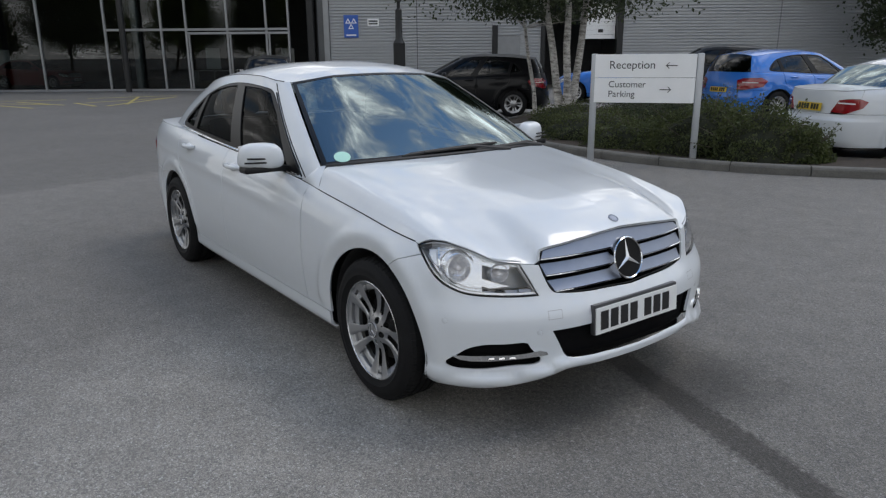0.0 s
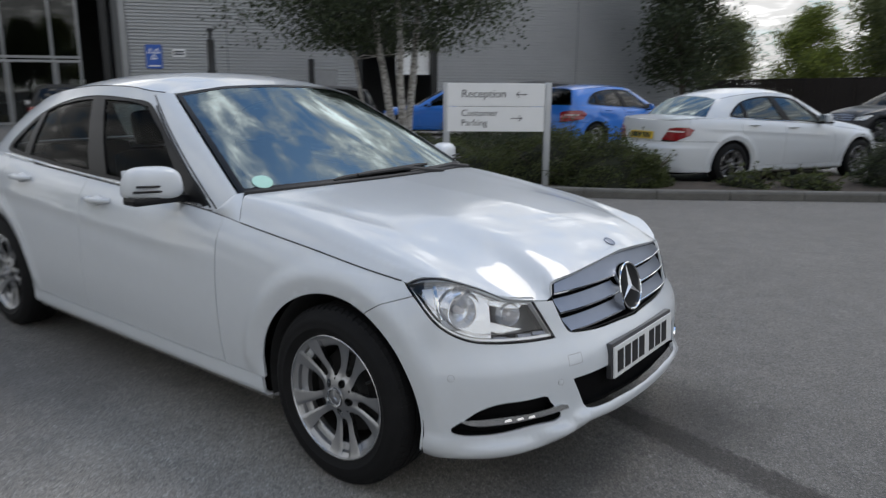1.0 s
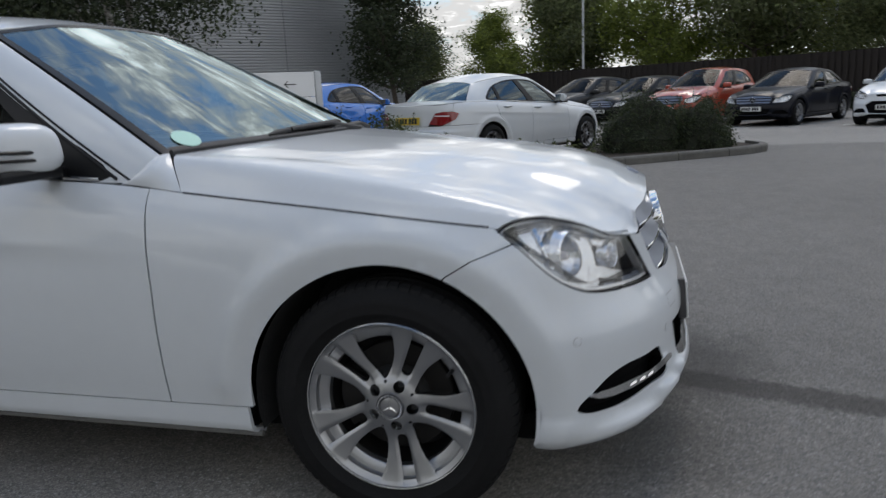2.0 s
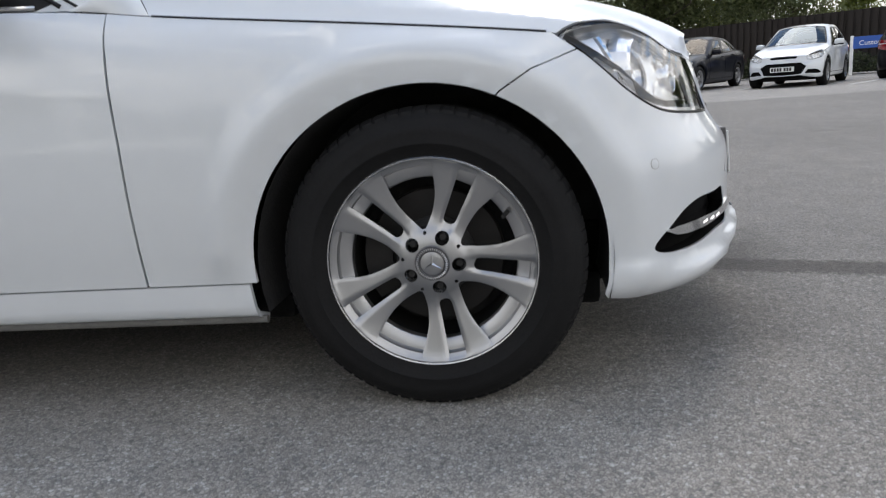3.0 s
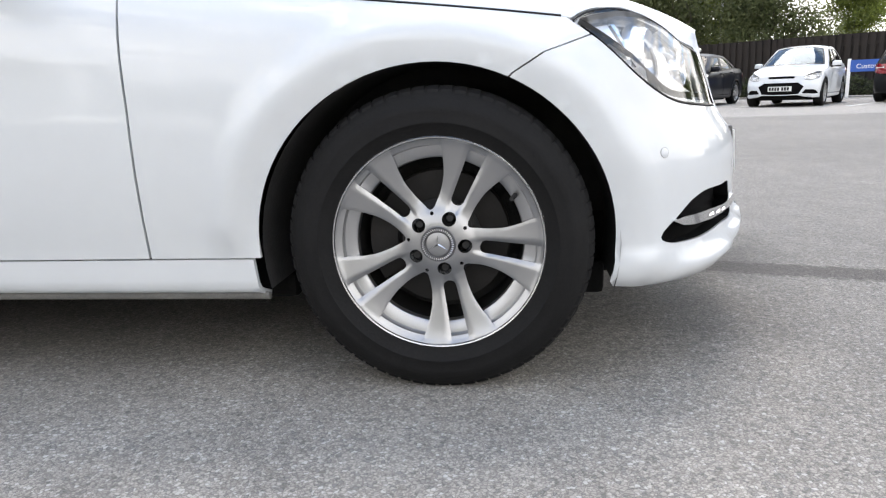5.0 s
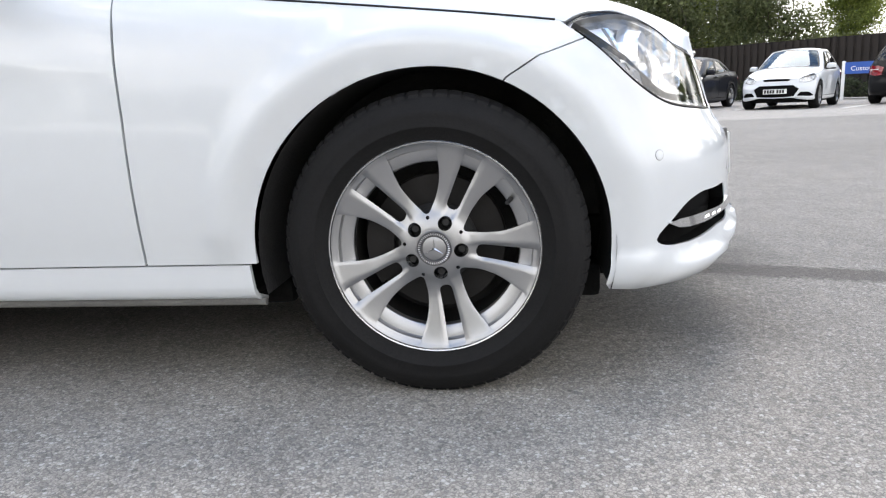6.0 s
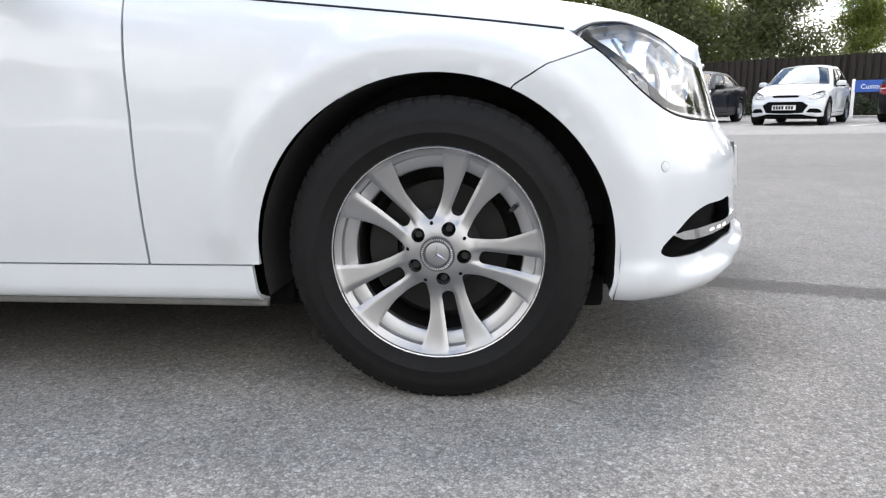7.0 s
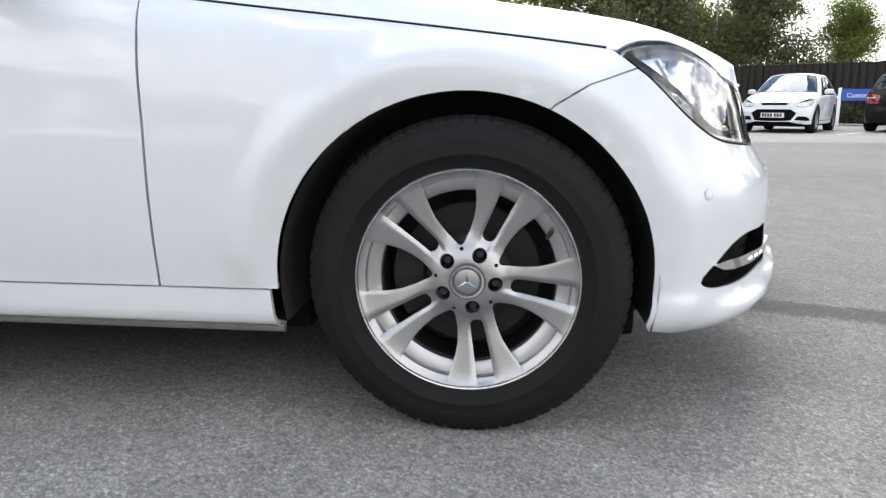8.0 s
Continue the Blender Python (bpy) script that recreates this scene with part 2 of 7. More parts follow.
# ---------------------------------------------------------------- mesh helpers
def obj(name, verts, faces, mats, parent=None, label="", smooth=True, normals=None, fmat=None):
    me = bpy.data.meshes.new(name)
    me.from_pydata([tuple(map(float, v)) for v in verts], [], [tuple(map(int, f)) for f in faces])
    for m in (mats if isinstance(mats, (list, tuple)) else [mats]):
        me.materials.append(m)
    if fmat is not None:
        me.polygons.foreach_set("material_index", np.asarray(fmat, dtype=np.int32))
    if smooth:
        me.polygons.foreach_set("use_smooth", [True] * len(me.polygons))
    if normals is not None:
        me.normals_split_custom_set_from_vertices([tuple(map(float, n)) for n in normals])
    ob = new(name, me)
    if parent is not None:
        ob.parent = parent
    if label:
        tagged(ob, label)
    return ob


def part(name, bm, mat, parent=None, label="", smooth=False):
    """Links a bmesh as one mesh object."""
    me = bpy.data.meshes.new(name)
    bmesh.ops.recalc_face_normals(bm, faces=bm.faces)
    bm.to_mesh(me)
    bm.free()
    for m in (mat if isinstance(mat, (list, tuple)) else [mat]):
        me.materials.append(m)
    if smooth:
        me.polygons.foreach_set("use_smooth", [True] * len(me.polygons))
        me.set_sharp_from_angle(angle=radians(38))
    ob = new(name, me)
    if parent is not None:
        ob.parent = parent
    if label:
        tagged(ob, label)
    return ob


def thing(name, m, label, category, group="", kind=""):
    e = new(name)
    e.empty_display_size = 0.2
    e.matrix_world = m
    return tagged(e, label, category, group, kind)


def box(bm, lo, hi, bevel=0.0, m=None):
    g = bmesh.new()
    bmesh.ops.create_cube(g, size=1.0)
    s = [hi[i] - lo[i] for i in range(3)]
    c = [(hi[i] + lo[i]) / 2 for i in range(3)]
    bmesh.ops.transform(g, matrix=Matrix.Translation(c) @ Matrix.Diagonal((*s, 1)), verts=g.verts)
    if bevel > 0:
        bmesh.ops.bevel(g, geom=list(g.edges), offset=bevel, segments=2, affect="EDGES", profile=0.6)
    merge(bm, g, m)
    return bm


def merge(bm, g, m=None):
    if m is not None:
        bmesh.ops.transform(g, matrix=m, verts=g.verts)
    tmp = bpy.data.meshes.new("tmp")
    g.to_mesh(tmp)
    g.free()
    bm.from_mesh(tmp)
    bpy.data.meshes.remove(tmp)


def tube(bm, points, radii, sides=10, cap=True):
    """A tapered round bar along points."""
    pts = [Vector(p) for p in points]
    if not isinstance(radii, (list, tuple)):
        radii = [radii] * len(pts)
    rings = []
    ref = Vector((0.31, 0.17, 0.93)).normalized()
    for i, p in enumerate(pts):
        t = (pts[min(i + 1, len(pts) - 1)] - pts[max(i - 1, 0)]).normalized()
        if abs(t.dot(ref)) > 0.97:
            ref = Vector((0.9, 0.3, 0.1)).normalized()
        a = t.cross(ref).normalized()
        b = t.cross(a).normalized()
        rings.append([bm.verts.new(p + radii[i] * (math.cos(2 * math.pi * k / sides) * a + math.sin(2 * math.pi * k / sides) * b)) for k in range(sides)])
    for r0, r1 in zip(rings, rings[1:]):
        for k in range(sides):
            bm.faces.new((r0[k], r0[(k + 1) % sides], r1[(k + 1) % sides], r1[k]))
    if cap:
        bm.faces.new(rings[0][::-1])
        bm.faces.new(rings[-1])
    return bm


def revolve(profile, n=48, axis="y"):
    """Verts and faces of a profile of (radius, along) turned round the axis."""
    v, f = [], []
    k = len(profile)
    for i in range(n):
        a = 2 * math.pi * i / n
        for r, h in profile:
            v.append((r * math.cos(a), h, r * math.sin(a)) if axis == "y" else (r * math.cos(a), r * math.sin(a), h))
    for i in range(n):
        for j in range(k - 1):
            a, b = i * k + j, ((i + 1) % n) * k + j
            f.append((a, b, b + 1, a + 1))
    return v, f


def turned(name, profile, mat, parent, label="", n=48, axis="y", at=(0, 0, 0)):
    v, f = revolve(profile, n, axis)
    bm = bmesh.new()
    vs = [bm.verts.new((p[0] + at[0], p[1] + at[1], p[2] + at[2])) for p in v]
    for q in f:
        bm.faces.new([vs[i] for i in q])
    bmesh.ops.remove_doubles(bm, verts=bm.verts, dist=1e-6)
    return part(name, bm, mat, parent, label, smooth=True)


def pchip(rows):
    """A smooth, never overshooting curve through rows (t, value, ...)."""
    a = np.array(rows, float)
    if a[0, 0] > a[-1, 0]:
        a = a[::-1]
    t, y = a[:, 0], a[:, 1:]
    h = np.diff(t)[:, None]
    dl = np.diff(y, axis=0) / h
    m = np.zeros_like(y)
    m[0], m[-1] = dl[0], dl[-1]
    for i in range(1, len(t) - 1):
        w1, w2 = 2 * h[i] + h[i - 1], h[i] + 2 * h[i - 1]
        same = dl[i - 1] * dl[i] > 0
        with np.errstate(divide="ignore", invalid="ignore"):
            v = (w1 + w2) / (w1 / dl[i - 1] + w2 / dl[i])
        m[i] = np.where(same, v, 0)

    def f(q):
        q = np.clip(np.asarray(q, float), t[0], t[-1])
        i = np.clip(np.searchsorted(t, q) - 1, 0, len(t) - 2)
        hh = (t[i + 1] - t[i])
        s = ((q - t[i]) / hh)[..., None]
        hh = hh[..., None]
        r = (2 * s**3 - 3 * s**2 + 1) * y[i] + (s**3 - 2 * s**2 + s) * hh * m[i] + (3 * s**2 - 2 * s**3) * y[i + 1] + (s**3 - s**2) * hh * m[i + 1]
        return r[..., 0] if y.shape[1] == 1 else r
    return f


def cubic(rows):
    """A natural cubic spline through rows (t, value, ...)."""
    a = np.array(rows, float)
    t, y = a[:, 0], a[:, 1:]
    n, h = len(t), np.diff(a[:, 0])
    A, r = np.eye(n), np.zeros_like(y)
    for i in range(1, n - 1):
        A[i, i - 1], A[i, i], A[i, i + 1] = h[i - 1], 2 * (h[i - 1] + h[i]), h[i]
        r[i] = 6 * ((y[i + 1] - y[i]) / h[i] - (y[i] - y[i - 1]) / h[i - 1])
    m = np.linalg.solve(A, r)

    def f(q):
        q = np.clip(np.asarray(q, float), t[0], t[-1])
        i = np.clip(np.searchsorted(t, q) - 1, 0, n - 2)
        hh = h[i][..., None]
        b = (q - t[i])[..., None]
        c = (t[i + 1] - q)[..., None]
        return m[i] * c**3 / (6 * hh) + m[i + 1] * b**3 / (6 * hh) + (y[i] / hh - m[i] * hh / 6) * c + (y[i + 1] / hh - m[i + 1] * hh / 6) * b
    return f


def inside(poly, pts):
    x, y = pts[:, 0], pts[:, 1]
    r = np.zeros(len(pts), bool)
    j = len(poly) - 1
    for i in range(len(poly)):
        xi, yi, xj, yj = *poly[i], *poly[j]
        if yi != yj:
            c = ((yi > y) != (yj > y)) & (x < (xj - xi) * (y - yi) / (yj - yi) + xi)
            r ^= c
        j = i
    return r


def dense(poly, step):
    out = []
    for a, b in zip(poly, list(poly[1:]) + [poly[0]]):
        n = max(1, int(math.ceil(math.dist(a, b) / step)))
        out += [(a[0] + (b[0] - a[0]) * k / n, a[1] + (b[1] - a[1]) * k / n) for k in range(n)]
    return out


def smooth_poly(pts, n=6, closed=True):
    """A rounded outline through pts."""
    p = np.array(pts, float)
    q = np.vstack([p[-2:], p, p[:3]]) if closed else p
    t = np.concatenate([[0], np.cumsum(np.maximum(np.linalg.norm(np.diff(q, axis=0), axis=1), 1e-6) ** 0.6)])
    f = cubic(np.column_stack([t, q]))
    if closed:
        s = np.concatenate([np.linspace(t[i], t[i + 1], n, endpoint=False) for i in range(2, 2 + len(p))])
    else:
        s = np.concatenate([np.linspace(t[i], t[i + 1], n, endpoint=False) for i in range(len(p) - 1)] + [[t[-1]]])
    return [tuple(v) for v in f(s)]


def panel(outline, holes, surf, step, depth=0.012, centre=None, flip=False, draft=None):
    """A sheet with the outline and holes given in the surface's own two coordinates, with folded edges: verts, faces, normals."""
    loops = [dense(outline, step)] + [dense(h, step) for h in holes]
    pts, edges = [], []
    for lp in loops:
        o = len(pts)
        pts += lp
        edges += [(o + i, o + (i + 1) % len(lp)) for i in range(len(lp))]
    P = np.array(pts)
    lo, hi = P.min(0), P.max(0)
    gx, gy = np.meshgrid(np.arange(lo[0] + step / 2, hi[0], step), np.arange(lo[1] + step / 2, hi[1], step))
    gx = gx + (np.arange(gx.shape[0])[:, None] % 2) * step * 0.5
    g = np.column_stack([gx.ravel(), gy.ravel()])
    ok = inside(loops[0], g)
    for h in loops[1:]:
        ok &= ~inside(h, g)
    g = g[ok]
    if len(g):
        keep = np.ones(len(g), bool)
        for k in range(0, len(P), 400):
            d2 = ((g[:, None, :] - P[None, k:k + 400, :]) ** 2).sum(2).min(1)
            keep &= d2 > (0.45 * step) ** 2
        g = g[keep]
    allp = [Vector((float(a), float(b))) for a, b in list(pts) + [tuple(q) for q in g]]
    v2, _, f2, *_ = delaunay_2d_cdt(allp, edges, [], 0, 1e-7)
    V = np.array([(v.x, v.y) for v in v2])
    F = np.array([tuple(f) for f in f2])
    c = V[F].mean(1)
    ok = inside(loops[0], c)
    for h in loops[1:]:
        ok &= ~inside(h, c)
    F = F[ok]
    p3 = surf(V[:, 0], V[:, 1])
    e = 0.004
    n3 = np.cross(surf(V[:, 0] + e, V[:, 1]) - surf(V[:, 0] - e, V[:, 1]), surf(V[:, 0], V[:, 1] + e) - surf(V[:, 0], V[:, 1] - e))
    n3 /= np.maximum(np.linalg.norm(n3, axis=1), 1e-12)[:, None]
    if centre is not None:
        s = np.sign(((p3 - centre(p3)) * n3).sum(1))
        s[s == 0] = 1
        n3 *= s[:, None]
    elif flip:
        n3 = -n3
    fn = np.cross(p3[F[:, 1]] - p3[F[:, 0]], p3[F[:, 2]] - p3[F[:, 0]])
    bad = (fn * n3[F].mean(1)).sum(1) < 0
    F[bad] = F[bad][:, ::-1]
    verts, faces, nor = [p3], [tuple(f) for f in F], [n3]
    if depth != 0:
        count = {}
        for a, b, c_ in F:
            for q in ((a, b), (b, c_), (c_, a)):
                count[tuple(sorted(q))] = None if tuple(sorted(q)) in count else q
        o = len(p3)
        ev, en = [], []
        for q in count.values():
            if q is None:
                continue
            a, b = q
            pa, pb = p3[a], p3[b]
            qa, qb = pa - n3[a] * depth, pb - n3[b] * depth
            nn = np.cross(pb - pa, n3[a])
            nn *= (1.0 if depth > 0 else -1.0) / max(np.linalg.norm(nn), 1e-12)
            if draft is not None:
                dr = draft((pa + pb) / 2)
                qa, qb = qa + nn * dr, qb + nn * dr
                nn = nn * depth + n3[a] * dr
                nn /= np.linalg.norm(nn)
            i = o + len(ev)
            ev += [pb, pa, qa, qb]
            en += [nn] * 4
            faces.append((i, i + 1, i + 2, i + 3))
        if ev:
            verts.append(np.array(ev))
            nor.append(np.array(en))
    return np.vstack(verts), faces, np.vstack(nor)


def mirrored(pan):
    v, f, n = pan
    return v * (1, -1, 1), [tuple(q[::-1]) for q in f], n * (1, -1, 1)

# ---------------------------------------------------------------- cars
# A car's own frame: x ahead from the front axle, y to its left, z up from the ground.
SALOON = dict(
    wb=2.76, zhub=0.315, arch=0.376,
    plan=[(0.738, 0), (0.732, 0.2), (0.71, 0.38), (0.65, 0.56), (0.56, 0.71), (0.45, 0.815), (0.30, 0.868), (0.05, 0.885), (-0.6, 0.888),
          (-1.5, 0.89), (-2.4, 0.888), (-3.0, 0.872), (-3.4, 0.825), (-3.64, 0.72), (-3.76, 0.52), (-3.81, 0.25), (-3.82, 0)],
    top=[(0.74, 0.70), (0.5, 0.735), (0.277, 0.76), (-0.13, 0.808), (-0.56, 0.857), (-0.72, 0.879), (-1.2, 0.91), (-1.64, 0.935), (-2.15, 0.96),
         (-2.6, 0.982), (-3.0, 0.992), (-3.3, 0.995), (-3.82, 0.965)],
    front=[(0.15, -0.06), (0.19, -0.02), (0.222, 0.016), (0.232, 0.026), (0.257, 0.028), (0.263, 0.023), (0.272, 0.009), (0.29, 0.005), (0.32, 0.002), (0.4, 0.001), (0.45, 0.0), (0.49, -0.006), (0.52, -0.02), (0.55, -0.041), (0.575, -0.054), (0.6, -0.062), (0.65, -0.075), (0.7, -0.089), (0.74, -0.099), (0.78, -0.112), (0.83, -0.16)],
    rear=[(0.15, -0.10), (0.22, -0.04), (0.30, -0.005), (0.45, 0.0), (0.56, -0.004), (0.62, -0.05), (0.75, -0.065), (0.90, -0.075), (1.0, -0.09)],
    # k, then the foot and the head of the glass line from the windscreen's middle to the rear screen's
    ring=[(0.0, -0.515, 0, 0.965, -1.27, 0, 1.378), (0.4, -0.55, 0.40, 0.962, -1.295, 0.30, 1.370), (0.73, -0.652, 0.742, 0.950, -1.354, 0.557, 1.333),
          (0.86, -0.735, 0.803, 0.883, -1.44, 0.598, 1.338), (1.3, -1.2, 0.812, 0.912, -1.66, 0.612, 1.362), (1.75, -1.64, 0.814, 0.937, -1.93, 0.612, 1.367),
          (2.3, -2.15, 0.808, 0.962, -2.28, 0.600, 1.350), (2.75, -2.6, 0.79, 0.984, -2.58, 0.575, 1.315), (3.15, -2.98, 0.745, 0.994, -2.80, 0.545, 1.275),
          (3.35, -3.15, 0.66, 1.005, -2.86, 0.52, 1.268), (3.7, -3.22, 0.35, 1.025, -2.83, 0.28, 1.30), (4.05, -3.24, 0, 1.03, -2.82, 0, 1.31)],
    roof=[(-1.27, 1.378), (-1.5, 1.418), (-1.85, 1.445), (-2.2, 1.437), (-2.55, 1.385), (-2.82, 1.31)],
    doors=[-0.63, -1.72, -2.62], bpillar=(1.66, 1.84), kend=2.95, deck=True,
    # the openings of the nose, along the girth from the middle and upwards
    grille=[(0.0, 0.7761), (0.1339, 0.7692), (0.2447, 0.761), (0.3505, 0.7514), (0.4382, 0.7437), (0.4673, 0.7379), (0.4784, 0.7258), (0.4797, 0.7064), (0.4773, 0.6832), (0.4599, 0.6354), (0.4384, 0.5945), (0.423, 0.5778), (0.3975, 0.571), (0.334, 0.5635), (0.2358, 0.5564), (0.13, 0.5531), (0.0, 0.5468)],
    intake=[(0.452, 0.4325), (0.42, 0.372), (0.400, 0.330), (0.388, 0.3165), (0.365, 0.3115), (0.258, 0.3035), (0.12, 0.2975), (0, 0.2950)],
    lamp=[(1.0688, 0.7517), (1.0288, 0.723), (0.9796, 0.6804), (0.9331, 0.6423), (0.8793, 0.613), (0.8219, 0.5928), (0.7587, 0.5821), (0.6735, 0.5754), (0.5869, 0.5709), (0.4955, 0.5690)],
    lamp_top=[(0.5694, 0.6902), (0.6275, 0.6981), (0.6774, 0.7069), (0.719, 0.7223), (0.7771, 0.7446), (0.8642, 0.7655), (0.9359, 0.7752), (1.0005, 0.7743), (1.0465, 0.7642), (1.0688, 0.7517)],
    nose=[(0.0, 0.7793), (0.1345, 0.7726), (0.2456, 0.7642), (0.3509, 0.7545), (0.4406, 0.7467), (0.4708, 0.7406), (0.482, 0.7278), (0.4835, 0.7064), (0.4848, 0.6853), (0.5433, 0.6904), (0.5693, 0.6934), (0.6278, 0.7012), (0.6776, 0.7101), (0.7189, 0.7254), (0.7772, 0.7478), (0.8642, 0.7687), (0.9358, 0.7783), (1.0005, 0.7773), (1.0465, 0.7677), (1.0717, 0.7557)],
    brow=[(0.0, 0.7793), (0.2446, 0.7703), (0.4959, 0.7578), (0.6991, 0.758), (0.901, 0.7764), (1.0005, 0.7773), (1.0717, 0.7557)],
    tail=[("x", -3.47, 0.835), ("x", -3.53, 0.75), ("y", 0.66, 0.672), ("y", 0.43, 0.685), ("y", 0.545, 0.85), ("y", 0.66, 0.865), ("x", -3.56, 0.868)],
    fog=[(0.884, 0.312), (0.842, 0.346), (0.80, 0.374), (0.755, 0.390), (0.703, 0.396), (0.623, 0.3953), (0.557, 0.3926), (0.544, 0.372), (0.502, 0.326), (0.508, 0.3084),
         (0.581, 0.304), (0.663, 0.2993), (0.742, 0.2930), (0.805, 0.2929), (0.854, 0.2967)],
    # where the bumper meets bonnet, lamp and wing
    meet=(0.6791, [(0.4836, 0.682), (0.5431, 0.6868), (0.5666, 0.6897)], (1.0327, 0.7213), [(1.0355, 0.724), (1.0713, 0.7502)]),
    plate_z=0.440, rplate_z=0.74)


def hatch(**kw):
    s = dict(SALOON)
    s.update(
        wb=2.55,
        plan=[(0.742, 0), (0.735, 0.2), (0.71, 0.38), (0.65, 0.56), (0.56, 0.71), (0.45, 0.815), (0.30, 0.868), (0.05, 0.885), (-0.6, 0.888),
              (-1.4, 0.89), (-2.2, 0.888), (-2.75, 0.872), (-3.05, 0.82), (-3.22, 0.70), (-3.31, 0.5), (-3.35, 0.25), (-3.36, 0)],
        top=[(0.74, 0.72), (0.277, 0.78), (-0.13, 0.835), (-0.56, 0.885), (-0.72, 0.905), (-1.2, 0.935), (-1.64, 0.955), (-2.15, 0.985), (-2.6, 1.01), (-3.36, 1.02)],
        ring=[(0.0, -0.40, 0, 0.985, -1.20, 0, 1.42), (0.4, -0.45, 0.40, 0.98, -1.23, 0.30, 1.412), (0.73, -0.58, 0.728, 0.965, -1.30, 0.543, 1.375),
              (0.86, -0.70, 0.803, 0.905, -1.39, 0.598, 1.38), (1.3, -1.15, 0.812, 0.935, -1.62, 0.612, 1.41), (1.75, -1.60, 0.814, 0.955, -1.88, 0.612, 1.415),
              (2.3, -2.10, 0.808, 0.983, -2.25, 0.605, 1.405), (2.75, -2.55, 0.79, 1.005, -2.62, 0.585, 1.38), (3.15, -2.95, 0.755, 1.015, -2.92, 0.555, 1.345),
              (3.35, -3.12, 0.66, 1.015, -3.0, 0.50, 1.345), (3.7, -3.22, 0.35, 1.015, -3.03, 0.28, 1.375), (4.05, -3.24, 0, 1.015, -3.04, 0, 1.385)],
        roof=[(-1.20, 1.42), (-1.45, 1.455), (-1.85, 1.478), (-2.3, 1.472), (-2.7, 1.435), (-3.04, 1.385)],
        doors=[-0.63, -1.68, -2.45], deck=False,
        rear=[(0.15, -0.12), (0.22, -0.05), (0.30, -0.005), (0.45, 0.0), (0.55, -0.004), (0.60, -0.04), (0.75, -0.05), (0.95, -0.10), (1.05, -0.13)],
        tail=[("x", -2.86, 0.84), ("x", -2.95, 0.73), ("y", 0.66, 0.672), ("y", 0.50, 0.675), ("y", 0.47, 0.86), ("y", 0.60, 0.90), ("x", -2.98, 0.91)],
        rplate_z=0.66)
    s.update(kw)
    return s


